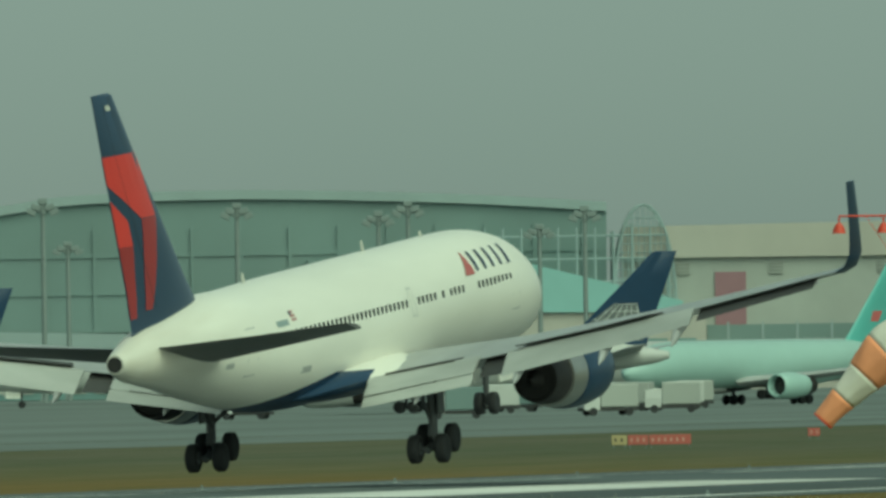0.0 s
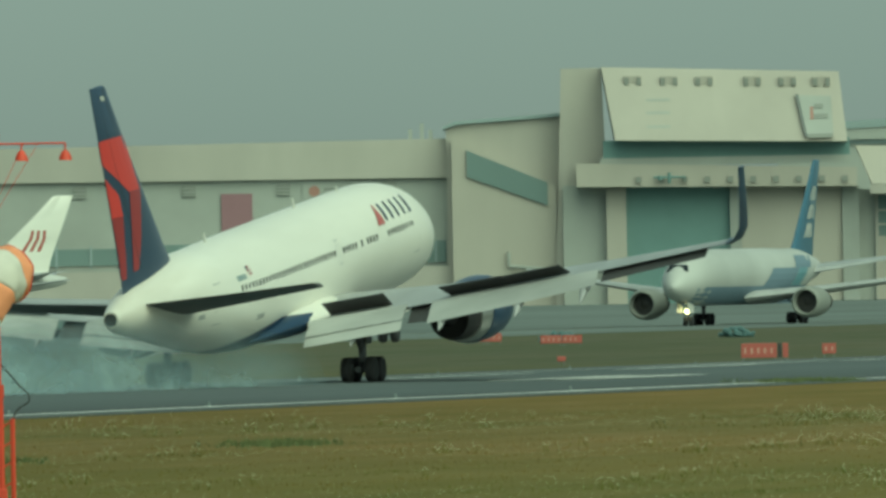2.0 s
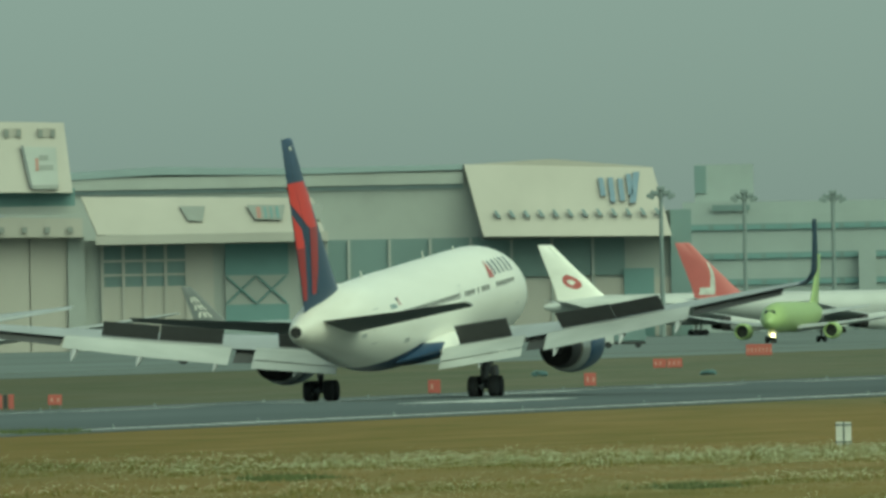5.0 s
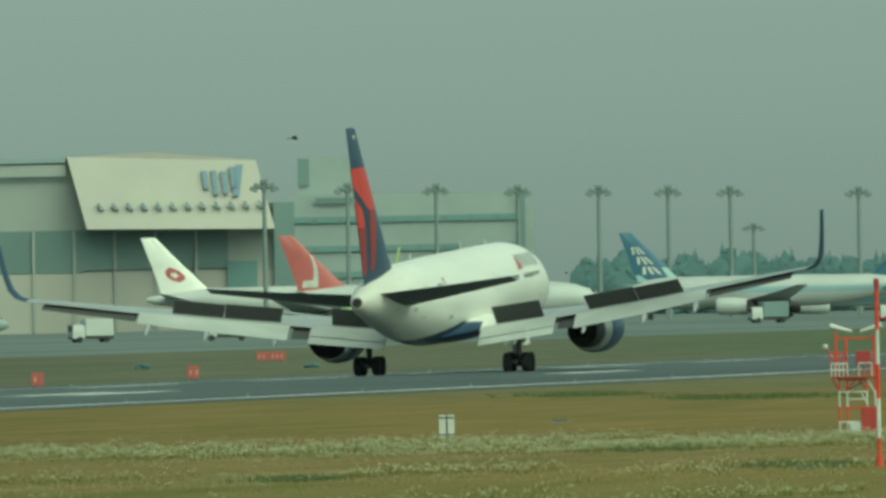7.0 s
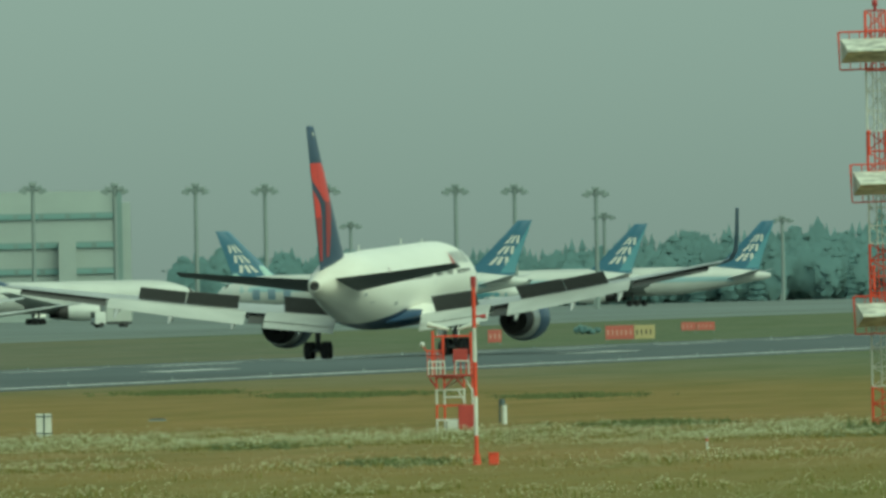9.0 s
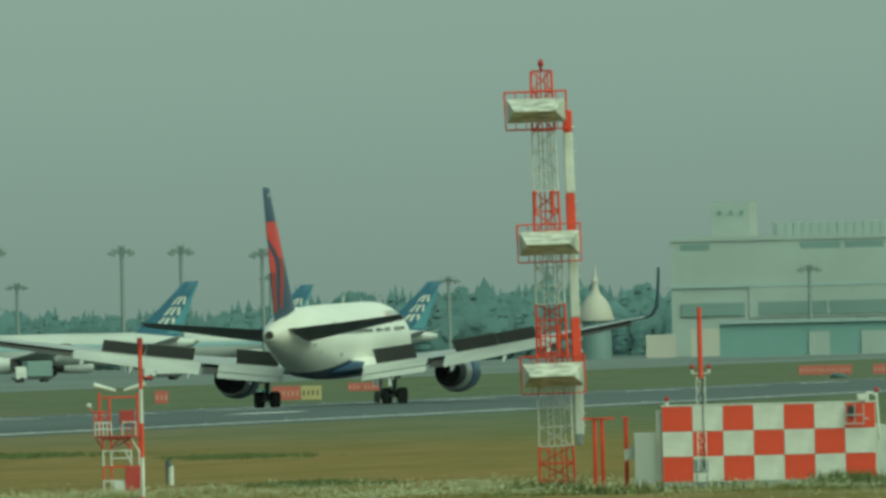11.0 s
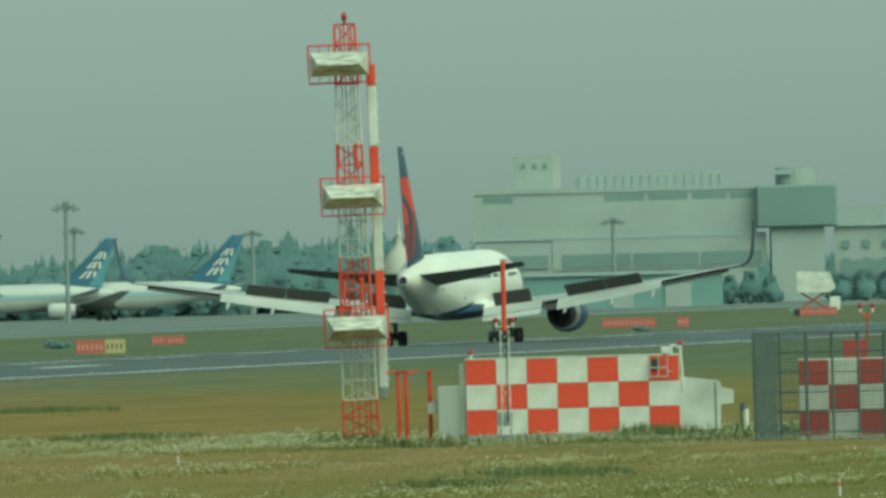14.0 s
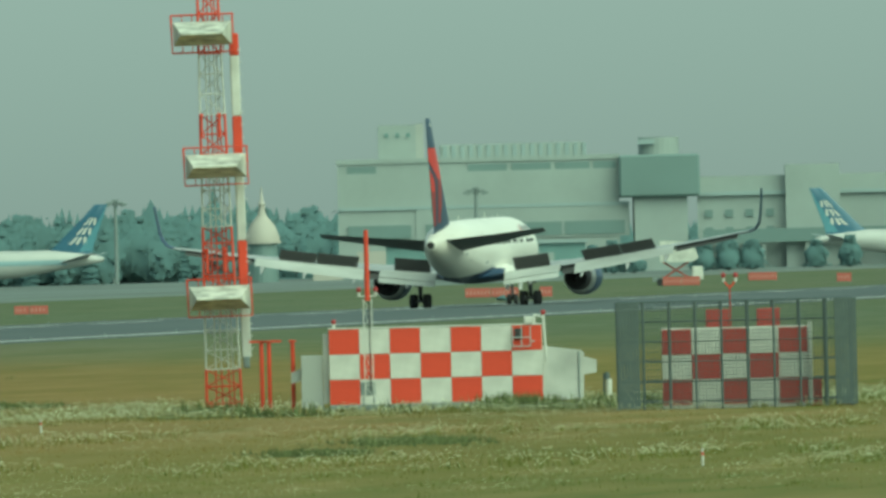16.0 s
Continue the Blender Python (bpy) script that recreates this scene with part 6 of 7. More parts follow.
# ---- floodlight masts ----
def flood_mast():
    fm = thing("floodlight_mast", pose(0, 0, 0), "tall grey apron floodlight mast with a ring of lamps", "light mast", "apron floodlight masts")
    part("pole", rod(B(), (0, 0, 0), (0, 0, 27.0), 0.50, 0.36, 10), GALV, fm, smooth=True)
    head = part("head_frame", rod(rod(B(), (0, 0, 26.4), (0, 0, 28.2), 0.65, 0.6, 8), (-1.9, 0, 26.9), (1.9, 0, 26.9), 0.18, seg=6), GALV, fm)
    for x, z, a in ((-1.9, 26.6, 25), (1.9, 26.6, -25), (-1.15, 27.3, 15), (1.15, 27.3, -15), (0, 28.1, 0)):
        lam = part("floodlight", box(B(), -0.75, 0.75, -0.5, 0.5, -0.42, 0.42, 0.08), GALV, head)
        lam.matrix_basis = pose(x, -0.3, z, 0, a, 0)
    part("ladder_box", box(B(), -0.8, -0.4, -0.4, 0.4, 0.2, 2.2), GALV, fm)
    return fm


MAST = flood_mast()
first = True
masts = [(19.285, 3200, 30.0), (19.213, 3300, 23.4), (18.713, 3200, 28.8), (18.296, 3200, 27.1), (18.208, 3200, 28.7), (17.821, 3250, 24.8), (17.687, 3200, 27.4)]
for x, ztop in ((0.0, 25.2), (16.1, 24.3), (33.2, 23.8), (49.0, 23.3), (64.6, 22.9), (78.0, 22.6), (90.0, 22.3), (114.8, 21.7), (126.2, 21.5), (141.9, 20.6)):
    masts.append((12.481 - math.degrees(x / 3750), 3750, ztop) if x else (12.481, 3560, 24.2))
masts += [(12.481 - math.degrees(94.4 / 3750), 4300, 14.9 * 4300 / 3750 - 0.7), (9.765, 4300, 15.6), (8.70, 3950, 15.5), (10.29, 4400, 17.5)]
for b, d, ztop in masts:
    p = polar(b, d)
    z0, ztop = ground_z(p.x), ztop + 0.5
    m = facing(b, d, z0) @ Matrix.Diagonal((1, 1, (ztop - z0) / 28.4, 1))
    if first:
        MAST.matrix_basis = m
        first = False
    else:
        c = copy_thing(MAST, facing(b, d, z0))
        c.scale = (1, 1, (ztop - z0) / 28.4)
WOODS_SEED = random.Random(5)


def woods():
    """Far belt of conifers and broadleaf trees: tiers of drooping boughs or many rounded clumps, with loose sprays along every outline."""
    rnd = WOODS_SEED
    verts, faces, mass = [], [], []
    ico = bmesh.new()
    bmesh.ops.create_icosphere(ico, subdivisions=1, radius=1.0)
    ball_v = [v.co.copy() for v in ico.verts]
    ball_f = [tuple(v.index for v in f.verts) for f in ico.faces]
    ico.free()

    def add(v, around):
        verts.append(v)
        d = Vector(v) - around
        mass.append(d.normalized() if d.length > 1e-6 else Vector((0, -1, 0)))

    def spray(q, size, around):
        k = len(verts)
        for _ in range(3):
            add(q + Vector((rnd.uniform(-1, 1), rnd.uniform(-1, 1), rnd.uniform(-1, 1))) * size, around)
        faces.append((k, k + 1, k + 2))

    def clump(c, r, tall, around):
        k, o = len(verts), Vector((rnd.uniform(0, 90), rnd.uniform(0, 90), 0))
        for v in ball_v:
            q = r * (1 + 0.4 * noise.noise(v * 1.6 + o) + 0.3 * noise.noise(v * 4.0 + o))
            add((c.x + v.x * q, c.y + v.y * q, c.z + v.z * q * tall), around)
        faces.extend([tuple(q + k for q in f) for f in ball_f])
        for _ in range(5):
            d = Vector((rnd.gauss(0, 1), rnd.gauss(0, 1), rnd.gauss(0, 1))).normalized()
            spray(c + Vector((d.x, d.y, d.z * tall)) * r * rnd.uniform(0.95, 1.25), 0.09 * r + 0.14, around)

    def conifer(p, h):
        around, w, n = Vector((p.x, p.y + 2, p.z + h * 0.35)), h * rnd.uniform(0.15, 0.21), 13
        tiers = rnd.randint(9, 12)
        for i in range(tiers):
            f = i / tiers
            z1, z0_ = p.z + h * (0.10 + 0.90 * (i + 1.7) / (tiers + 0.7)), p.z + h * (0.06 + 0.86 * f)
            reach = w * (1.04 - f) ** 0.6 * rnd.uniform(0.85, 1.12)
            k = len(verts)
            for q in range(n):
                a = 2 * math.pi * q / n + rnd.uniform(-0.15, 0.15)
                rr = reach * rnd.uniform(0.62, 1.1)
                add((p.x + rr * math.cos(a), p.y + rr * math.sin(a), z0_ - reach * rnd.uniform(0.0, 0.22)), around)
            for q in range(n):
                a = 2 * math.pi * q / n
                add((p.x + 0.30 * reach * math.cos(a), p.y + 0.30 * reach * math.sin(a), z0_ + 0.55 * (z1 - z0_)), around)
            add((p.x, p.y, min(z1, p.z + h)), around)
            for q in range(n):
                q2 = (q + 1) % n
                faces.append((k + q, k + q2, k + n + q2, k + n + q))
                faces.append((k + n + q, k + n + q2, k + 2 * n))
            for _ in range(14):
                a = rnd.uniform(0, 6.283)
                rr = reach * rnd.uniform(0.85, 1.15)
                spray(Vector((p.x + rr * math.cos(a), p.y + rr * math.sin(a), z0_ + rnd.uniform(-0.2, 0.3))), 0.12 + 0.05 * reach, around)

    def broadleaf(p, h):
        around, w = Vector((p.x, p.y + 3, p.z + h * 0.3)), h * rnd.uniform(0.24, 0.32)
        clump(Vector((p.x, p.y, p.z + 0.48 * h)), w * 1.04, 1.55, around)
        for _ in range(95):
            f = rnd.random()
            a, rr = rnd.uniform(0, 6.283), w * math.sqrt(max(0.05, 1 - (2 * f - 0.85) ** 2)) * rnd.uniform(0.5, 1.0)
            clump(Vector((p.x + rr * math.cos(a), p.y + rr * math.sin(a), p.z + h * (0.10 + 0.80 * f))), w * rnd.uniform(0.14, 0.26), 0.9, around)

    prof_b = [11.6, 11.35, 11.2, 11.0, 10.7, 10.45, 10.2, 9.9, 9.62, 9.45, 9.3, 9.15, 9.0, 8.6, 8.3, 8.0, 7.7, 7.4, 7.0]
    prof_h = [14.0, 14.5, 15.0, 14.5, 14.3, 14.5, 16.0, 17.5, 18.2, 19.0, 18.2, 17.0, 12.0, 11.0, 11.5, 12.0, 15.0, 17.5, 18.0]
    for step, back, share_, low_ in ((0.017, 70, 0.7, 1.0), (0.015, 0, 0.6, 0.90), (0.013, -45, 0.5, 0.78)):
        b = 11.55
        while b > 7.0:
            b -= step * rnd.uniform(0.55, 1.45)
            h = float(np.interp(-b, [-q for q in prof_b], prof_h)) * rnd.uniform(0.80, 1.05) * low_
            if rnd.random() < 0.08 and low_ == 1.0:
                h *= 1.15
            p = polar(b, 4400 + back + rnd.uniform(-20, 20), -3.0)
            (conifer if rnd.random() < share_ else broadleaf)(p, h)
            k = len(verts)
            for dz_, r in ((0, 0.35), (h * 0.8, 0.08)):
                for q in range(3):
                    add((p.x + r * math.cos(q * 2.1), p.y + r * math.sin(q * 2.1), -3.0 + dz_), p)
            faces.extend([(k, k + 1, k + 4, k + 3), (k + 1, k + 2, k + 5, k + 4), (k + 2, k, k + 3, k + 5)])
    me = bpy.data.meshes.new("far_woods")
    me.from_pydata(verts, [], faces)
    me.materials.append(HAZEDLEAF)
    me.polygons.foreach_set("use_smooth", [True] * len(me.polygons))
    soft_normals(me, 0.5 * np.array(mass) + (0.05, -0.65, 0.5))
    tagged(new("far_woods", me), "dull green belt of conifers and broadleaf trees", "woods", kind="stuff")


woods()


def near_tree(b, d, h, seed):
    rnd = random.Random(seed)
    p = polar(b, d)
    z0 = ground_z(p.x)
    tr = thing("tree", Matrix.Translation((p.x, p.y, z0)), "dull green broadleaf tree beside the terminal", "tree", "trees by the terminal")
    bm = rod(B(), (0, 0, 0), (0, 0, h * 0.55), 0.3, 0.15, 7)
    for i in range(5):
        a = i * 1.26
        rod(bm, (0, 0, h * (0.3 + 0.05 * i)), (h * 0.22 * math.cos(a), h * 0.22 * math.sin(a), h * (0.5 + 0.06 * i)), 0.12, 0.04, 5)
    part("trunk", bm, BARK, tr)
    bm = B()
    for i in range(300):
        f = rnd.random()
        a = rnd.uniform(0, 6.283)
        rr = h * (0.46 + 0.14 * math.sin(2 * a + seed) + 0.10 * math.sin(9 * f + seed)) * (1.1 - 0.75 * f) * math.sqrt(rnd.random())
        bmesh.ops.create_icosphere(bm, subdivisions=1, radius=h * rnd.uniform(0.035, 0.08), matrix=Matrix.Translation((rr * math.cos(a), rr * math.sin(a), h * (0.07 + 0.89 * f))) @ Matrix.Diagonal((1, 1, 0.8, 1)))
    bmesh.ops.create_icosphere(bm, subdivisions=3, radius=1.0, matrix=Matrix.Translation((0, 0, h * 0.42)) @ Matrix.Diagonal((h * 0.36, h * 0.36, h * 0.40, 1)))
    for v in bm.verts:
        v.co += Vector((noise.noise(v.co * 2.1), noise.noise(v.co * 2.1 + Vector((9, 0, 0))), noise.noise(v.co * 2.1 + Vector((0, 9, 0))))) * h * 0.05
    for i in range(1500):
        f = rnd.random()
        a = rnd.uniform(0, 6.283)
        rr = h * (0.48 + 0.14 * math.sin(2 * a + seed) + 0.10 * math.sin(9 * f + seed)) * (1.1 - 0.75 * f) * rnd.uniform(0.6, 1.08)
        q = Vector((rr * math.cos(a), rr * math.sin(a), h * (0.05 + 0.95 * f)))
        bm.faces.new([bm.verts.new(q + Vector((rnd.uniform(-1, 1), rnd.uniform(-1, 1), rnd.uniform(-1, 1))) * h * 0.035) for _ in range(3)])
    me = part("crown", bm, HAZEDLEAF, tr, smooth=True).data
    co, nrm = np.zeros(len(me.vertices) * 3), np.zeros(len(me.vertices) * 3)
    me.vertices.foreach_get("co", co)
    me.vertex_normals.foreach_get("vector", nrm)
    out = co.reshape(-1, 3) - (0, 0, 0.4 * h)
    out /= np.linalg.norm(out, axis=1)[:, None] + 0.01
    soft_normals(me, 0.2 * nrm.reshape(-1, 3) + 0.8 * out + (0, -0.3, 0.5))


for i, (b, h) in enumerate(((8.43, 5.0), (8.36, 5.6), (8.30, 6.4), (8.24, 5.4), (8.03, 5.4), (7.96, 6.0), (7.89, 5.8), (7.70, 5.5), (7.60, 6.2), (8.55, 7.0))):
    near_tree(b, 3750, h, 40 + i)


# ---- parked and taxiing airliners ----
def simple_airliner(name, m, k, body, fin_mat, label, eng_mat=None, group="parked airliners", fields=(), gearlamp=False, stripe=None):
    jet = thing(name, m, label, "airliner", group)
    hull = fuselage("fuselage", body, jet, k, seg=24, steps=2)
    fin = part("tail_fin", fin_mesh(k), fin_mat, jet, smooth=True)
    for outline, mt, lab in fields:
        part("fin_field", fin_panel(outline, k=k), mt, fin, lab)
    for side in (1, -1):
        wg = part("wing", wing_mesh(side, WING, 0.115, k), WINGGREY, jet, smooth=True)
        part("tailplane", tailplane_mesh(side, k), WINGGREY, jet, smooth=True)
        nacelle_parts(side, jet, eng_mat or body, k, detail=False)
        main_gear(side, jet, k, detail=False)
        if stripe:
            bm = B()
            rows = []
            for z in np.linspace(stripe[0], stripe[1], 9):
                row = []
                for y in np.linspace(-19, 25.5, 24):
                    zc, w, h = body_half(y)
                    x = w * math.sqrt(max(0.0, 1 - ((z - zc) / h) ** 2)) + 0.03
                    row.append((k * side * x, k * y, k * z))
                rows.append(row)
            loft(bm, rows, cap=False, closed=False)
            part("hull_stripe", bm, stripe[2], hull, "coloured stripe along the hull")
    part("cockpit_window", loft(B(), [[(k * s * w_, k * y_, k * z_) for s in (1,) for w_, y_, z_ in ((-1.05, 26.3, 5.15), (1.05, 26.3, 5.15), (0.85, 25.75, 5.75), (-0.85, 25.75, 5.75))],
                                      [(k * w_, k * (y_ + 0.25), k * (z_ + 0.12)) for w_, y_, z_ in ((-1.05, 26.3, 5.15), (1.05, 26.3, 5.15), (0.85, 25.75, 5.75), (-0.85, 25.75, 5.75))]]), GLASS, hull)
    ng = nose_gear(jet, k)
    if gearlamp:
        part("taxi_lamp", ball(B(), (0, k * 23.1, k * 1.45), 0.24, 2), LAMPGLOW, ng, "lit taxi lamp")
    return jet


def by_tail(b, d, turn, k):
    """Pose of an airliner whose fin tip stands at a bearing; turn 90: nose to the left."""
    z = ground_z(polar(b, d).x)
    return facing(b, d, z) @ pose(0, 0, 0, 0, 0, turn) @ Matrix.Translation((0, 26.4 * k, 0))


BARS = [([(z0, c0, c0 + 0.085), (z0 + 1.35, c0 + dc, c0 + dc + 0.085)], SOCKWHITE, "white letter bar") for z0 in (8.3, 10.1, 11.9) for c0, dc in ((0.20, 0.10), (0.42, 0.0), (0.60, -0.06))]
LIGHTBACK = [([(6.9, 0.01, 0.30), (11.0, 0.01, 0.22), (15.6, 0.01, 0.05)], ANALIGHT, "light blue trailing field")]
for b, d in ((10.171, 3900), (9.796, 3900), (10.512, 3500)):
    simple_airliner("parked_airliner", by_tail(b, d, 82, 1.05), 1.05, HAZEWHITE, ANABLUE, "parked white airliner with a blue tail and pale blue stripe", fields=LIGHTBACK + BARS, stripe=(4.4, 5.4, HULLBLUE))
simple_airliner("parked_airliner", by_tail(7.709, 3900, -82, 1.0), 1.0, HAZEWHITE, ANABLUE, "parked white airliner with a blue tail", fields=LIGHTBACK + BARS)
simple_airliner("parked_airliner", by_tail(12.433, 3500, -85, 1.07), 1.07, HAZEWHITE, AIRRED, "parked white airliner with a red tail and white swoosh",
                fields=[([(7.0, 0.30, 0.42), (9.0, 0.50, 0.62), (11.0, 0.74, 0.84), (12.6, 0.93, 0.97)], MASTWHITE, "white swoosh"), ([(7.0, 0.10, 0.30), (8.2, 0.18, 0.52)], MASTWHITE, "white swoosh")])
simple_airliner("parked_airliner", by_tail(12.838, 3600, -85, 1.10), 1.10, HAZEWHITE, WHITE, "parked white airliner with a red disc on its tail",
                fields=[([(8.3, 0.50, 0.52), (8.7, 0.33, 0.70), (9.5, 0.28, 0.76), (10.3, 0.34, 0.70), (10.8, 0.50, 0.54)], AIRRED, "red disc"), ([(9.0, 0.46, 0.50), (9.4, 0.40, 0.62), (9.9, 0.44, 0.58)], WHITE, "white middle of the disc")])
simple_airliner("parked_airliner", by_tail(11.428, 3600, -84, 1.03), 1.03, HAZEWHITE, ANABLUE, "parked white freighter with a navy and pale tail",
                fields=BARS + [([(6.9, 0.02, 0.30), (8.2, 0.02, 0.12)], PALETEAL, "pale foot field"), ([(6.9, 0.72, 0.96), (9.5, 0.82, 0.97)], PALETEAL, "pale leading field")], stripe=(2.6, 3.8, ANALIGHT))
simple_airliner("parked_airliner", by_tail(17.432, 2300, 80, 1.18), 1.18, HAZEWHITE, NAVY, "parked white airliner with a navy tail and grey globe lines",
                fields=[([(6.9, 0.05, 0.93), (8.6, 0.10, 0.95), (10.6, 0.38, 0.80)], FADEDGLOBE, "grey globe field")]
                + [([(6.9, c, c + 0.025), (8.6, 0.03 + 0.95 * c, 0.055 + 0.95 * c), (10.4, 0.30 + 0.55 * c, 0.32 + 0.55 * c)], HAZEWHITE, "pale globe line") for c in (0.1, 0.25, 0.4, 0.55, 0.7, 0.85)]
                + [([(z, a, b_), (z + 0.12, a, b_)], HAZEWHITE, "pale globe line") for z, a, b_ in ((7.4, 0.07, 0.93), (8.2, 0.09, 0.94), (9.0, 0.17, 0.91), (9.8, 0.28, 0.85), (10.5, 0.38, 0.80))])
simple_airliner("parked_airliner", by_tail(16.516, 2750, 86, 1.15), 1.15, HAZEWHITE, WHITE, "parked white airliner with a red emblem on its tail",
                fields=[([(9.0, c, c + 0.07), (10.6, c + 0.02, c + 0.09), (11.6, c + 0.12, c + 0.19)], SIGNRED, "red emblem stroke") for c in (0.24, 0.38, 0.52)])
simple_airliner("parked_airliner", by_tail(16.77, 2440, 146, 1.1), 1.1, PALETEAL, AIRTEAL, "parked pale teal airliner with a teal tail",
                fields=[([(9.2, 0.35, 0.6), (10.4, 0.3, 0.66)], AIRRED, "red emblem")])
simple_airliner("parked_airliner", by_tail(19.39, 2500, 80, 1.05), 1.05, HAZEWHITE, NAVY, "parked white airliner with a navy tail")
simple_airliner("parked_airliner", by_tail(18.275, 2900, 84, 1.12), 1.12, HAZEWHITE, ANABLUE, "parked white airliner with a blue tail and white bars", fields=LIGHTBACK + BARS)
simple_airliner("parked_airliner", by_tail(13.895, 3100, -80, 0.66), 0.66, HAZEDSILVER, FADEDGLOBE, "parked silver airliner with a dark tail and a red engine", eng_mat=SIGNRED, fields=BARS)


wide_body = by_tail(10.512, 3500, 82, 1.05)
for i in range(3):
    bars = skin_patch(20.2 - i * 2.7, 21.5 - i * 2.7, 3.1, 4.9, 0.05, -1)
    bars.transform(Matrix.Diagonal((1.05, 1.05, 1.05, 1)))
    host = [o for o in bpy.data.objects if o.name.startswith("parked_airliner") and o.parent is None and (o.matrix_basis.translation - wide_body.translation).length < 0.1][0]
    part("hull_numeral_bar", bars, HAZEDBLUE, host, "haze-paled blue bar on the forward hull")


def heading(b, d, off):
    """Facing the camera's hill, swung off degrees towards its left."""
    z = ground_z(polar(b, d).x)
    return facing(b, d, z) @ pose(0, 0, 0, 0, 0, 180 - off)


taxi = simple_airliner("taxiing_airliner", heading(14.53, 1960, 15), 1.05, HAZEWHITE, ANABLUE, "taxiing white airliner with a blue tail and blue belly", fields=BARS, stripe=(1.96, 3.7, HAZEDBLUE), eng_mat=DULLGREY, gearlamp=True, group="taxiing airliners")
for sd_ in (1, -1):
    for y0, y1, z0, z1, slant, m_ in ((-6.0, 4.0, 3.7, 5.4, -2.2, HAZEDBLUE), (-10.0, -6.1, 3.7, 5.4, -2.2, ANALIGHT), (-15.0, -8.0, 5.4, 6.6, -1.6, HAZEDBLUE)):
        sweep = skin_patch(y0, y1, z0, z1, 0.05, sd_, slant)
        sweep.transform(Matrix.Diagonal((1.05, 1.05, 1.05, 1)))
        part("hull_sweep", sweep, m_, taxi, "blue sweep rising to the tail")
MOVERS.append((taxi, [(t, heading(14.510 + 0.060 * (t - 2.0), 1960 - 2.0 * (t - 2.0), 15)) for t in (0.0, 2.0, 3.0, 8.0, 16.0)]))
green = simple_airliner("taxiing_airliner", heading(12.19, 2700, 10), 0.78, LIME, LIME, "taxiing lime green airliner with a lit lamp", gearlamp=True, group="taxiing airliners")
MOVERS.append((green, [(t, heading(12.10 + 0.034 * (t - 5.3), 2710 - 1.5 * (t - 5.3), 10)) for t in (0.0, 5.3, 8.5, 16.0)]))


# ---- apron vehicles ----
def service_van(material, name="service_van"):
    v = thing(name, pose(0, 0, 0), "boxy pale airport service van", "van", "apron vehicles")
    part("cargo_box", box(B(), -1.2, 1.2, -3.0, 1.2, 0.9, 3.3, 0.1), material, v)
    part("cab", prism(B(), [(-1.1, 0.6), (1.1, 0.6), (1.1, 1.6), (0.95, 2.5), (-0.95, 2.5), (-1.1, 1.6)], 1.25, 3.0), HAZEWHITE, v)
    part("windscreen", box(B(), -0.9, 0.9, 2.99, 3.06, 1.6, 2.4), GLASS, v)
    part("chassis", box(B(), -1.0, 1.0, -3.0, 3.0, 0.5, 0.85), DARK, v)
    for x in (-1.0, 1.0):
        for y in (-2.0, 2.0):
            part("wheel", wheel(B(), (x, y, 0.45), 0.45, 0.3, 12), RUBBER, v)
    return v


van_rng = random.Random(11)
protos = []
for material in (HAZEWHITE, TEALWALL, GREYWALL):
    protos.append(service_van(material))
spots = [(van_rng.uniform(16.2, 18.9), van_rng.uniform(2000, 2350)) for _ in range(18)]
spots += [(10.62, 2900), (11.0, 3000), (11.75, 3000), (13.0, 2700), (12.6, 2600)]
for i, (b, d) in enumerate(spots):
    z = ground_z(polar(b, d).x)
    m = facing(b, d, z + 0.03) @ pose(0, 0, 0, 0, 0, van_rng.choice((90, -90, 75, 110)))
    if i < 3:
        protos[i].matrix_basis = m
    else:
        copy_thing(protos[i % 3], m)


def loader(b, d):
    z = ground_z(polar(b, d).x)
    c = thing("catering_truck", facing(b, d, z), "truck with a raised white box on a scissor lift", "truck")
    part("lift_box", prism(B(), [(-2.0, 3.0), (2.2, 3.0), (2.9, 3.5), (2.2, 5.5), (-2.0, 5.7)], -1.2, 1.2), MASTWHITE, c)
    part("scissor", rod(rod(B(), (-1.6, 0, 1.0), (1.6, 0, 3.0), 0.12), (1.6, 0, 1.0), (-1.6, 0, 3.0), 0.12), SIGNRED, c)
    part("chassis", box(B(), -3.0, 3.0, -1.1, 1.1, 0.6, 1.1), GALV, c)
    part("cab", box(B(), 2.0, 3.4, -1.1, 1.1, 0.7, 2.4, 0.1), MASTWHITE, c)
    for x in (-2.0, 2.4):
        for y in (-1.0, 1.0):
            part("wheel", rod(B(), (x, y - 0.15, 0.5), (x, y + 0.15, 0.5), 0.5, seg=12), RUBBER, c)


loader(8.115, 2450)


def tug(b, d, material, label):
    z = ground_z(polar(b, d).x)
    c = thing("ground_tug", facing(b, d, z), label, "tug", "ground tugs")
    part("body", prism(B(), [(-3.0, 0.5), (3.0, 0.5), (3.0, 1.6), (1.0, 1.8), (0.6, 3.0), (-1.0, 3.0), (-1.4, 1.8), (-3.0, 1.7)], -1.2, 1.2), material, c)
    part("cab_glass", box(B(), -0.95, 0.55, -1.25, 1.25, 1.9, 2.8), GLASS, c)
    for x in (-1.9, 1.9):
        for y in (-1.1, 1.1):
            part("wheel", rod(B(), (x, y - 0.2, 0.6), (x, y + 0.2, 0.6), 0.6, seg=12), RUBBER, c)


for b, d in ((13.85, 2250),):
    tug(b, d, YELLOW, "yellow ground support tug on the apron")

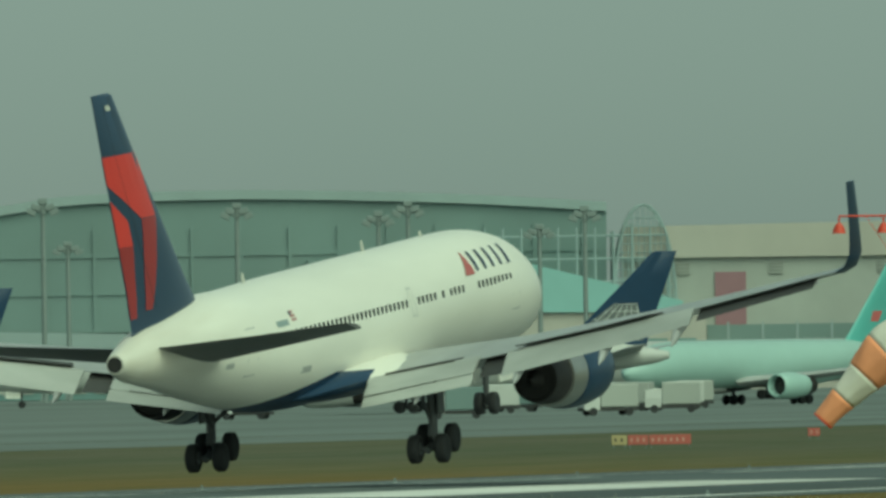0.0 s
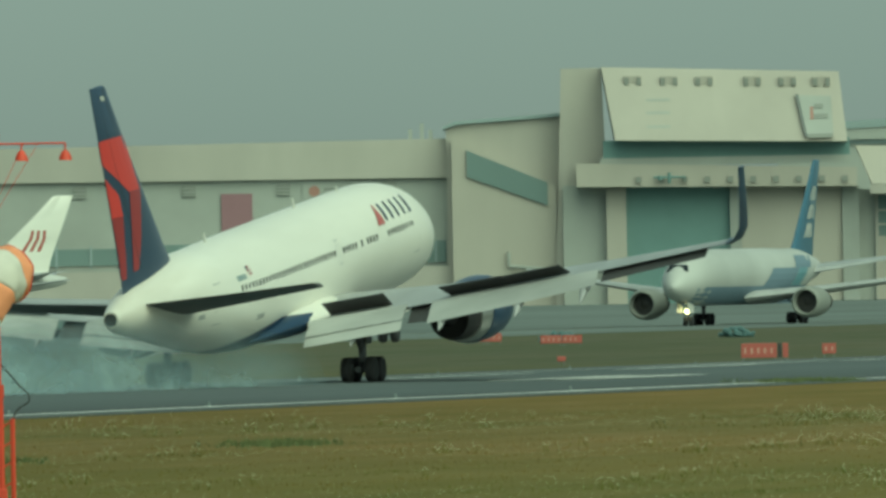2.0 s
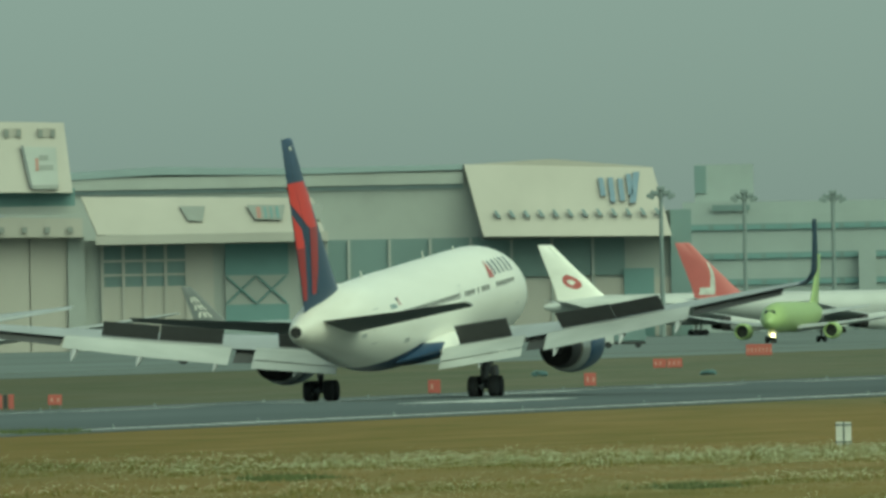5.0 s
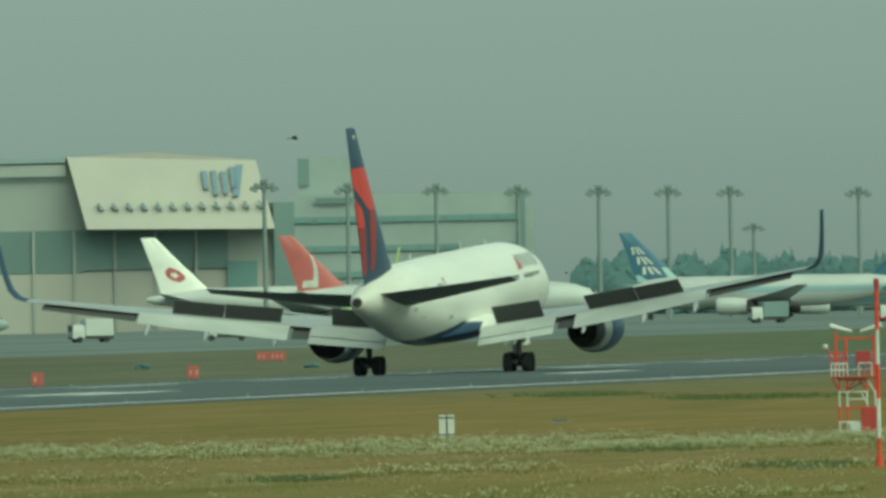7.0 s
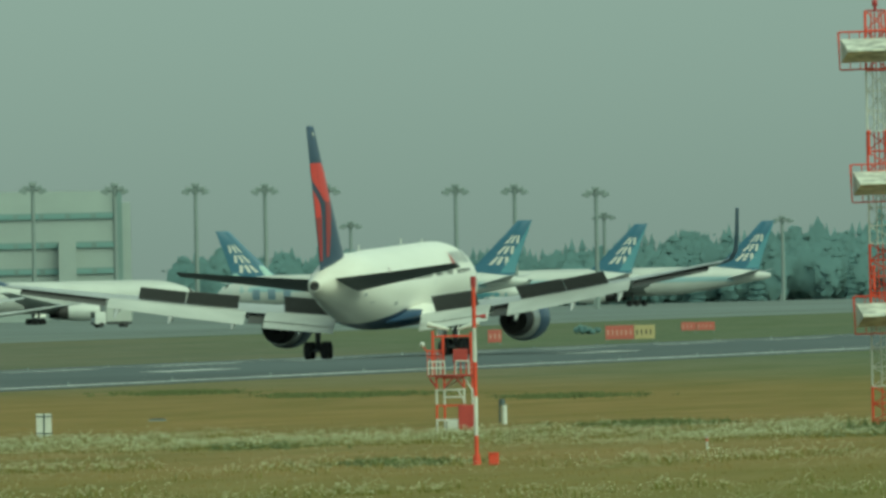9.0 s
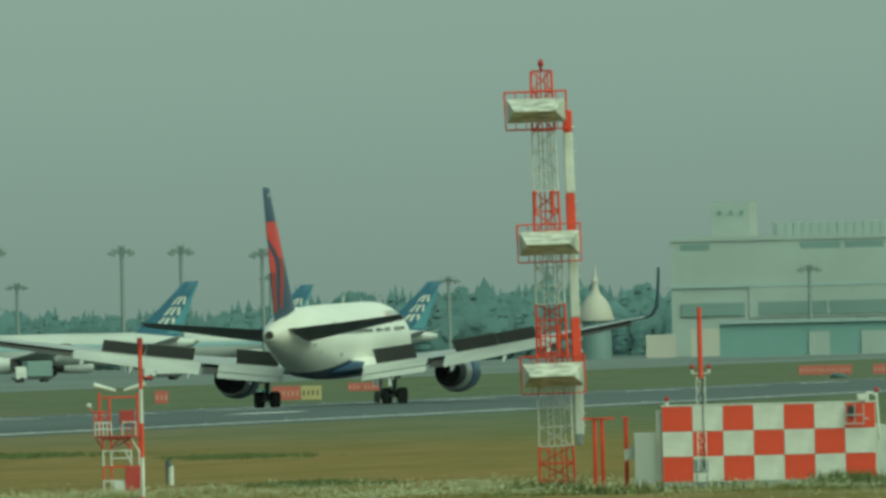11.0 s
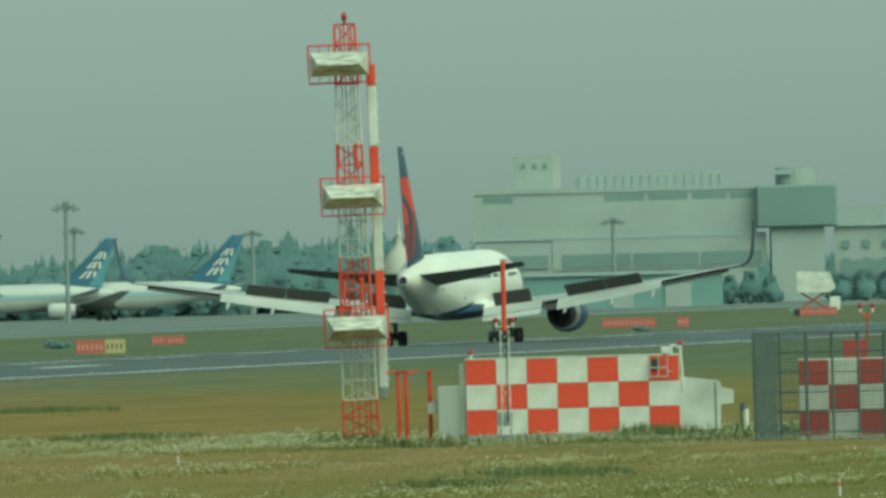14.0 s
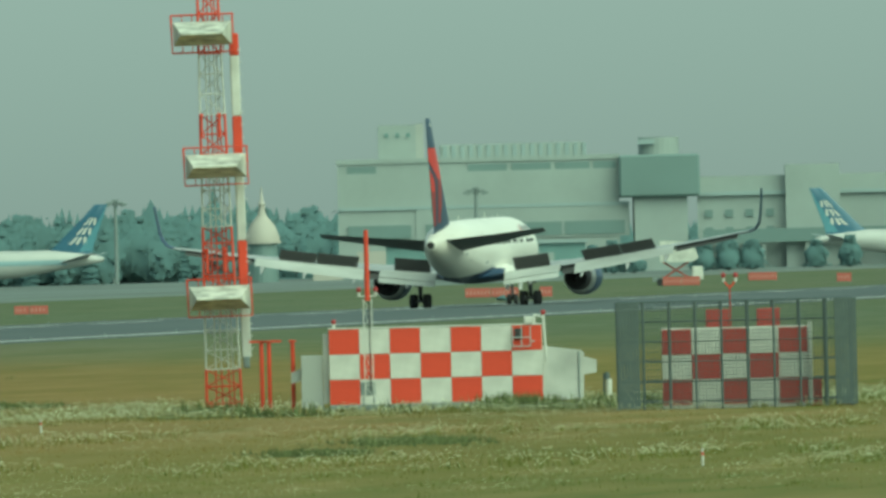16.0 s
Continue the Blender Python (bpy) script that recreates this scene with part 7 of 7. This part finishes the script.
# ---- low bushes on the grass ----
def bush(b, d, w, h, seed):
    rnd = random.Random(seed)
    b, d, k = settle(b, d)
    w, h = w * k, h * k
    p = polar(b, d)
    bm = B()
    for i in range(40):
        a = rnd.uniform(0, 6.283)
        r = w * math.sqrt(rnd.random()) * 0.5
        ball(bm, (r * math.cos(a), r * math.sin(a), h * rnd.uniform(0.15, 0.8) * (1 - 0.5 * (2 * r / w) ** 2)), h * rnd.uniform(0.14, 0.3), 1)
    tagged(part("bush", bm, HAZEDLEAF), "low dark green bush on the airfield", "bush", "airfield bushes").matrix_basis = facing(b, d, ground_z(p.x))


for i, (b, d, w, h) in enumerate(((15.08, 1500, 2.8, 0.9), (14.55, 1480, 2.6, 1.0), (12.85, 1350, 1.2, 0.5), (12.35, 1300, 1.1, 0.5), (10.35, 1700, 2.2, 0.9), (8.62, 1750, 1.5, 0.6))):
    bush(b, d, w, h, 70 + i)


# ---- tyre smoke at the touchdown, in rigid puffs that rise where the wheels meet the runway ----
def smoke_puff(seed):
    """One lumpy billow of thin smoke."""
    bm = B()
    bmesh.ops.create_icosphere(bm, subdivisions=5, radius=1.0)
    off = Vector((seed * 7.3, seed * 3.1, seed * 1.7))
    for v in bm.verts:
        p = v.co.copy()
        d = 1 + 0.12 * noise.noise(p * 1.8 + off)
        v.co = Vector((p.x * 3.7 * d + 0.26 * p.y * 5.0, p.y * 5.0, 0.45 + p.z * 3.5 * d))
    return part("tyre_smoke", bm, SMOKE, smooth=True)


for i, (y, t0, lift_) in enumerate(((802, 1.06, -0.1), (817, 1.28, 0.5), (832, 1.52, 0.6), (847, 1.80, 0.2), (863, 2.12, -0.6), (881, 2.45, -1.2))):
    for side in (1, -1):
        puff = smoke_puff(3 * i + side)
        tagged(puff, "thin grey-blue tyre smoke drifting over the runway", "smoke", "touchdown smoke")
        x = RWX + side * 4.65
        rise = lift_ if side < 0 else lift_ - 1.1
        below = pose(x, y, -8)
        MOVERS.append((puff, [(0.0, below), (t0 - 0.1, below), (t0 + 0.08, pose(x - 0.4, y - 3, rise - 0.8)), (t0 + 0.6, pose(x - 1.9, y - 4.5, rise)), (t0 + 1.6, pose(x - 4.6, y - 7, rise - 0.2)), (t0 + 3.0, pose(x - 9, y - 10, rise - 2.5)), (16.0, pose(x - 30, y - 16, -8))]))


# ---- a bird crosses the sky ----
def bird():
    b = part("bird", ball(B(), (0, 0, 0), 0.024, 2, (0.8, 2.2, 0.8)), CABLE, smooth=True)
    tagged(b, "small dark bird in flight", "bird")
    for s in (1, -1):
        bm = B()
        loft(bm, [[(s * x, y0, z - 0.006), (s * x, y1, z - 0.006), (s * x, y1, z + 0.006), (s * x, y0, z + 0.006)] for x, y0, y1, z in ((0.01, 0.03, -0.03, 0.01), (0.06, 0.03, -0.03, 0.035), (0.13, -0.01, -0.04, 0.02))])
        part("wing", bm, CABLE, b)
    part("tail", box(B(), -0.02, 0.02, -0.12, -0.06, -0.006, 0.006), CABLE, b)
    spot = lambda be, el: Matrix.Translation(polar(be, 300, EYE[2] + 300 * math.tan(radians(el)))) @ pose(0, 0, 0, 0, 0, be - 90)
    MOVERS.append((b, [(0.0, spot(24.0, 0.25)), (6.0, spot(14.2, 0.22)), (7.0, spot(12.387, 0.426)), (7.5, spot(11.477, 0.601)), (8.0, spot(10.552, 0.697)), (9.0, spot(8.6, 0.80)), (16.0, spot(-4.0, 1.0))]))


bird()


# ---- grass and white flowers on the near side of the runway ----
def meadow():
    rng = np.random.default_rng(3)

    def scatter(n, d0, d1, b0=19.2, b1=7.2):
        d = np.sqrt(rng.uniform(d0 * d0, d1 * d1, n))
        b = np.radians(rng.uniform(b1, b0, n))
        return -d * np.sin(b), d * np.cos(b), d, np.degrees(b)

    def wave(x, y, s, ph):
        return np.sin(x / s + ph) * np.sin(y / (s * 1.7) + 2 * ph) + 0.6 * np.sin((x + y) / (s * 0.6) + 3 * ph)

    def blades(name, x, y, h, w, material, label):
        n = len(x)
        verts = np.zeros((n, 4, 3, 3))
        for k in range(4):
            a = rng.uniform(0, 2 * np.pi, n)
            ox, oy = rng.normal(0, 0.16, n), rng.normal(0, 0.16, n)
            ww = w * rng.uniform(0.6, 1.3, n)
            lean = rng.normal(0, 0.35, (n, 2)) * h[:, None]
            hh = h * rng.uniform(0.55, 1.15, n)
            verts[:, k, 0] = np.stack([x + ox - ww * np.cos(a), y + oy - ww * np.sin(a), np.zeros(n) - 0.02], 1)
            verts[:, k, 1] = np.stack([x + ox + ww * np.cos(a), y + oy + ww * np.sin(a), np.zeros(n) - 0.02], 1)
            verts[:, k, 2] = np.stack([x + ox + lean[:, 0], y + oy + lean[:, 1], hh], 1)
        v = verts.reshape(-1, 3)
        f = np.arange(len(v)).reshape(-1, 3)
        me = bpy.data.meshes.new(name)
        me.from_pydata(v.tolist(), [], f.tolist())
        me.materials.append(material)
        tagged(new(name, me), label, "grass", kind="stuff")

    def keep(x, y, m):
        return x[m], y[m]

    def drift(d, b, s, ph):
        """Patches that run with the slope of the ground: narrow across, long in depth."""
        return wave(d * np.radians(b), d / 7.0, s, ph)

    def tufts(n, d0, d1, h, w):
        x, y, d, b = scatter(n, d0, d1)
        g = drift(d, b, 2.2, 0.7) + 0.8 * wave(x, y, 31.0, 2.1)
        thin = rng.random(n) < np.interp(d, [425, 640, 700, 790], [1.0, 0.9, 0.55, 0.05]) * np.clip(0.5 + 0.5 * drift(d, b, 1.1, 1.9), 0.1, 1)
        green = g > 0.05 + 0.7 * ((d > 530) & (d < 650)) - 0.5 * (d < 480)
        tall = np.interp(d, [425, 680, 790], [1.0, 0.8, 0.4]) * (0.75 + 0.25 * np.clip(drift(d, b, 0.7, 0.4), -1, 1))
        for name, m, material, label in (("green_grass", green & thin, BLADE, "rough green airfield grass"), ("dry_grass", ~green & thin, DRYBLADE, "straw-coloured seeding grass")):
            xs, ys = keep(x, y, m)
            blades(name, xs, ys, rng.uniform(0.35, 1.0, len(xs)) * h * tall[m], w, material, label)

    tufts(52000, 425, 790, 0.15, 0.016)
    # taller weeds round the huts
    x, y, d, b = scatter(3200, 634, 652, 9.6, 7.8)
    g = wave(x, y, 2.2, 0.4)
    xs, ys = keep(x, y, g > 0.75)
    foot = np.radians(rng.normal(8.60, 0.05, 260))
    fd = rng.uniform(646, 649, 260)
    xs, ys = np.concatenate([xs, -fd * np.sin(foot)]), np.concatenate([ys, fd * np.cos(foot)])
    hh = rng.uniform(0.12, 0.60, len(xs))
    blades("weeds", xs, ys, hh, 0.05, WEED, "tall green weeds round the huts")
    # flower heads in drifts
    x, y, d, b = scatter(900000, 430, 712)
    g = 1.1 * drift(d, b, 0.9, 1.1) + 0.8 * drift(d, b, 3.1, 0.3) + 0.4 * drift(d, b, 0.35, 0.9)
    edge = d + 6 * wave(x, y, 13.0, 2.2)
    band = np.exp(-((edge - 645) / 32) ** 4) * np.clip((14.4 - b) / 1.5, 0.10, 1) * 0.9 + (np.exp(-((edge - 552) / 15) ** 2) * 0.5 + np.clip((505 - edge) / 25, 0, 1) * 0.24) * np.clip((15.4 - b) / 2.0, 0.35, 1) + 0.012
    m = rng.random(len(x)) < np.clip(band * np.clip(0.15 + 0.6 * g, 0, 1), 0, 1) * 0.9
    x, y = keep(x, y, m)
    n = len(x)
    r = rng.uniform(0.009, 0.024, n)
    z = rng.uniform(0.10, 0.30, n) * (0.8 + 0.25 * np.clip(wave(x, y, 2.5, 0.2), -1, 1))
    o = np.array([(1, 0, 0), (-1, 0, 0), (0, 1, 0), (0, -1, 0), (0, 0, 0.7)])
    tri = np.array([(0, 2, 4), (2, 1, 4), (1, 3, 4), (3, 0, 4)])
    v = (np.stack([x, y, z], 1)[:, None, :] + o[None] * r[:, None, None]).reshape(-1, 3)
    f = (tri[None] + (np.arange(n) * 5)[:, None, None]).reshape(-1, 3)
    me = bpy.data.meshes.new("white_flowers")
    me.from_pydata(v.tolist(), [], f.tolist())
    me.materials.append(FLOWER)
    soft_normals(me, rng.normal(0, 0.25, (n, 3)).repeat(5, axis=0) + (0, 0, 1))
    tagged(new("white_flowers", me), "white flowering weeds in the grass", "flowers", kind="stuff")


meadow()


def flowering_clumps():
    """Knee-high weeds in bloom, in crowded drifts that stand out of the grass, and darker green patches between."""
    rng = np.random.default_rng(12)

    def bunch(name, x, y, h, spread, per, w, material, label, category):
        n = len(x)
        a, rr = rng.uniform(0, 2 * np.pi, (n, per)), spread * np.sqrt(rng.random((n, per)))
        cx, cy = x[:, None] + rr * np.cos(a), y[:, None] + rr * np.sin(a)
        hh = h[:, None] * (1.1 - 0.7 * (rr / spread) ** 2) * rng.uniform(0.7, 1.1, (n, per))
        t = rng.uniform(0, np.pi, (n, per))
        v = np.zeros((n, per, 3, 3))
        v[:, :, 0] = np.stack([cx - w * np.cos(t), cy - w * np.sin(t), np.zeros_like(cx) - 0.02], 2)
        v[:, :, 1] = np.stack([cx + w * np.cos(t), cy + w * np.sin(t), np.zeros_like(cx) - 0.02], 2)
        v[:, :, 2] = np.stack([cx + rng.normal(0, 0.3, cx.shape) * hh, cy + rng.normal(0, 0.3, cx.shape) * hh, hh], 2)
        v = v.reshape(-1, 3)
        me = bpy.data.meshes.new(name)
        me.from_pydata(v.tolist(), [], np.arange(len(v)).reshape(-1, 3).tolist())
        me.materials.append(material)
        tagged(new(name, me), label, category, kind="stuff")
        return cx.ravel(), cy.ravel(), hh.ravel()

    def heads(name, x, y, z, r0, r1):
        n = len(x)
        r = rng.uniform(r0, r1, n)
        o = np.array([(1, 0, 0), (-1, 0, 0), (0, 1, 0), (0, -1, 0), (0, 0, 0.8)])
        tri = np.array([(0, 2, 4), (2, 1, 4), (1, 3, 4), (3, 0, 4)])
        v = (np.stack([x, y, z], 1)[:, None, :] + o[None] * r[:, None, None]).reshape(-1, 3)
        me = bpy.data.meshes.new(name)
        me.from_pydata(v.tolist(), [], (tri[None] + (np.arange(n) * 5)[:, None, None]).reshape(-1, 3).tolist())
        me.materials.append(FLOWER)
        soft_normals(me, rng.normal(0, 0.25, (n, 3)).repeat(5, axis=0) + (0, -0.2, 1))
        tagged(new(name, me), "creamy white flower heads crowded on the weeds", "flowers", kind="stuff")

    def ripple(d, b, s, ph):
        x = d * np.radians(b)
        return np.sin(x / s + ph) + 0.7 * np.sin(x / (0.43 * s) + 2.3 * ph) + 0.5 * np.sin(d / (3.1 * s) + ph)

    n = 60000
    d = rng.uniform(450, 690, n)
    b = rng.uniform(7.2, 19.0, n)
    main = np.exp(-((d - 655 + 5 * ripple(d, b, 4.0, 0.6)) / 22) ** 4) * np.clip((14.6 - b) / 1.6, 0.06, 1) * np.clip(0.75 + 0.4 * ripple(d, b, 2.2, 1.3), 0.05, 1)
    second = np.exp(-((d - 566 + 5 * ripple(d, b, 3.0, 2.6)) / 12) ** 2) * np.clip(0.2 + 0.5 * ripple(d, b, 1.7, 0.2), 0, 1) * np.clip((15.4 - b) / 2.0, 0.22, 1) * 0.6
    front = np.exp(-((d - 492 + 4 * ripple(d, b, 2.0, 1.6)) / 12) ** 2) * np.clip(0.3 + 0.5 * ripple(d, b, 1.3, 3.2), 0, 1) * np.clip((15.4 - b) / 2.0, 0.15, 1) * np.interp(b, [8.6, 9.6], [0.7, 0.4])
    keep = rng.random(n) < 0.65 * np.clip(main + second + front, 0, 1)
    d, b = d[keep], np.radians(b[keep])
    x, y = -d * np.sin(b), d * np.cos(b)
    h = rng.uniform(0.16, 0.40, len(x))
    cx, cy, hh = bunch("flowering_weeds", x, y, h, 0.34, 9, 0.022, BLADE, "knee-high green weeds in bloom", "weeds")
    heads("flower_heads", cx, cy, hh * 0.97, 0.015, 0.036)
    # patches of darker, greener growth
    spots = [(11.33, 640, 2.2), (11.05, 900, 4.0), (11.55, 940, 3.0), (10.9, 575, 1.8), (9.55, 640, 1.8), (12.4, 560, 1.2), (13.6, 610, 1.5), (14.35, 850, 2.5), (15.9, 600, 1.6), (16.8, 560, 1.5), (8.9, 545, 2.0), (10.15, 700, 2.4), (10.4, 860, 3.0), (9.2, 520, 1.5)]
    px, py = [], []
    for be, di, wd in spots:
        m = int(140 * wd)
        dd, bb = di + rng.normal(0, 2.2 * wd, m), np.radians(be) + rng.normal(0, 0.5 * wd, m) / di
        px.append(-dd * np.sin(bb))
        py.append(dd * np.cos(bb))
    px, py = np.concatenate(px), np.concatenate(py)
    bunch("green_patches", px, py, rng.uniform(0.08, 0.26, len(px)), 0.3, 7, 0.03, WEED, "darker green tufts in patches on the field", "grass")
    pit = thing("pit_cover", facing(11.62, 765), "low dark slab lying in the grass", "slab")
    part("slab", box(B(), -0.3, 0.3, -0.2, 0.2, 0.0, 0.10, 0.02), DARK, pit)
    part("rim", box(B(), -0.36, 0.36, -0.26, 0.26, 0.0, 0.05, 0.01), GALV, pit)


flowering_clumps()


# ---- what moves ----
def motions():
    # seconds, distance along the runway, height, nose up, right wing down; the nose points a little into the wind
    rows = [(0.0, 735.9, 1.65, 4.29, -1.50), (0.5, 767.3, 1.36, 4.35, -1.20), (0.8, 786.1, 1.15, 4.45, -1.14), (1.0, 798.4, 0.92, 4.65, -1.10),
            (1.25, 813.9, 0.67, 4.95, -1.17), (1.5, 829.4, 0.50, 5.07, -1.25), (2.0, 860.5, 0.21, 5.34, -1.65), (2.5, 891.6, 0.00, 5.22, -2.10),
            (3.0, 922.4, 0.00, 4.67, -2.00), (3.5, 953.1, 0.00, 4.36, -1.89), (4.0, 983.6, 0.00, 3.96, -1.78), (4.5, 1013.8, 0.00, 3.71, -1.67),
            (5.0, 1043.9, 0.00, 3.45, -1.56), (5.5, 1073.6, 0.00, 3.16, -1.43), (6.0, 1102.8, 0.00, 2.85, -1.38), (6.5, 1131.9, 0.00, 2.50, -1.34),
            (7.0, 1160.6, 0.00, 2.10, -1.30), (7.5, 1188.9, 0.00, 1.83, -1.15), (8.0, 1217.0, 0.00, 1.58, -1.00), (8.5, 1244.6, 0.00, 1.46, -0.85),
            (9.0, 1271.8, 0.00, 1.18, -0.75), (9.5, 1298.6, 0.00, 0.87, -0.65), (10.0, 1325.0, 0.00, 0.64, -0.55), (10.5, 1351.3, 0.00, 0.52, -0.52),
            (11.0, 1377.2, 0.00, 0.48, -0.48), (11.5, 1402.7, 0.00, 0.45, -0.45), (12.0, 1427.4, 0.00, 0.48, -0.42), (12.5, 1451.8, 0.00, 0.49, -0.38),
            (13.0, 1475.8, 0.00, 0.52, -0.35), (13.5, 1498.8, 0.00, 0.51, -0.35), (14.0, 1521.3, 0.00, 0.51, -0.35), (14.5, 1543.2, 0.00, 0.49, -0.35),
            (15.0, 1564.3, 0.00, 0.48, -0.35), (15.5, 1584.9, 0.00, 0.48, -0.35), (16.0, 1604.8, 0.00, 0.47, -0.35)]
    jet_x = RWX + 0.2
    walk(JET, [(t, pose(jet_x, y, z, p, r, float(np.interp(t, [0, 1.0, 2.0, 3.2], [1.02, 1.02, 0.92, 0.82])))) for t, y, z, p, r in rows])

    def gap(t, side):
        """How far the runway lies below (-) or above (+) the level at which the wheels rest when the hull stands upright."""
        z, lean = (float(np.interp(t, [r[0] for r in rows], [r[k] for r in rows])) for k in (2, 4))
        return ground_z(jet_x + side * 4.65) + 0.035 - (z - side * 4.65 * math.sin(radians(lean)))

    for side in (1, -1):
        for key, t0 in (("in", 1.6), ("out", 1.65), ("outer", 1.65)):
            sp, base = JETPARTS["spoiler", side, key]
            walk(sp, [(0.0, base), (t0, base), (t0 + 0.45, base @ pose(0, 0, 0, -38)), (t0 + 0.9, base @ pose(0, 0, 0, -58)), (16.0, base @ pose(0, 0, 0, -58))])
        wing, piv = JETPARTS["wing", side], Matrix.Translation((side * 2.6, 0, 2.65))
        flex = lambda a: piv @ pose(0, 0, 0, 0, -side * a, 0) @ piv.inverted()
        walk(wing, [(0.0, flex(2.6)), (1.0, flex(2.4)), (1.5, flex(2.1)), (2.2, flex(0.6)), (3.0, flex(0.3)), (16.0, flex(0.0))])
        gear = JETPARTS["gear", side]
        bogie, base = JETPARTS["bogie", side]
        low = lambda d, a: Matrix.Translation((0, 0, d)) @ base @ pose(0, 0, 0, a)
        down = [(t, max(-0.62, gap(t, side))) for t in (1.25, 1.5, 1.75, 2.0, 2.5, 3.0, 4.0, 5.5, 7.0, 8.5, 10.0, 13.0, 16.0)]
        walk(gear, [(0.0, pose(0, 0, -0.62)), (1.0, pose(0, 0, -0.62))] + [(t, pose(0, 0, d)) for t, d in down])
        nose_up = lambda t: float(np.interp(t, [r[0] for r in rows], [r[3] for r in rows]))
        walk(bogie, [(0.0, low(-0.62, 13)), (1.0, low(-0.62, 13))] + [(t, low(d, float(np.interp(t, [1.0, 1.5], [13, -nose_up(1.5)])) if t < 1.5 else -nose_up(t))) for t, d in down])
    walk(JETPARTS["nose"], [(0.0, pose(0, 0, -0.6)), (8.5, pose(0, 0, -0.6)), (9.5, pose(0, 0, -0.38)), (10.5, pose(0, 0, -0.24)), (16.0, pose(0, 0, -0.24))])
    for mover in MOVERS:
        walk(*mover)


motions()
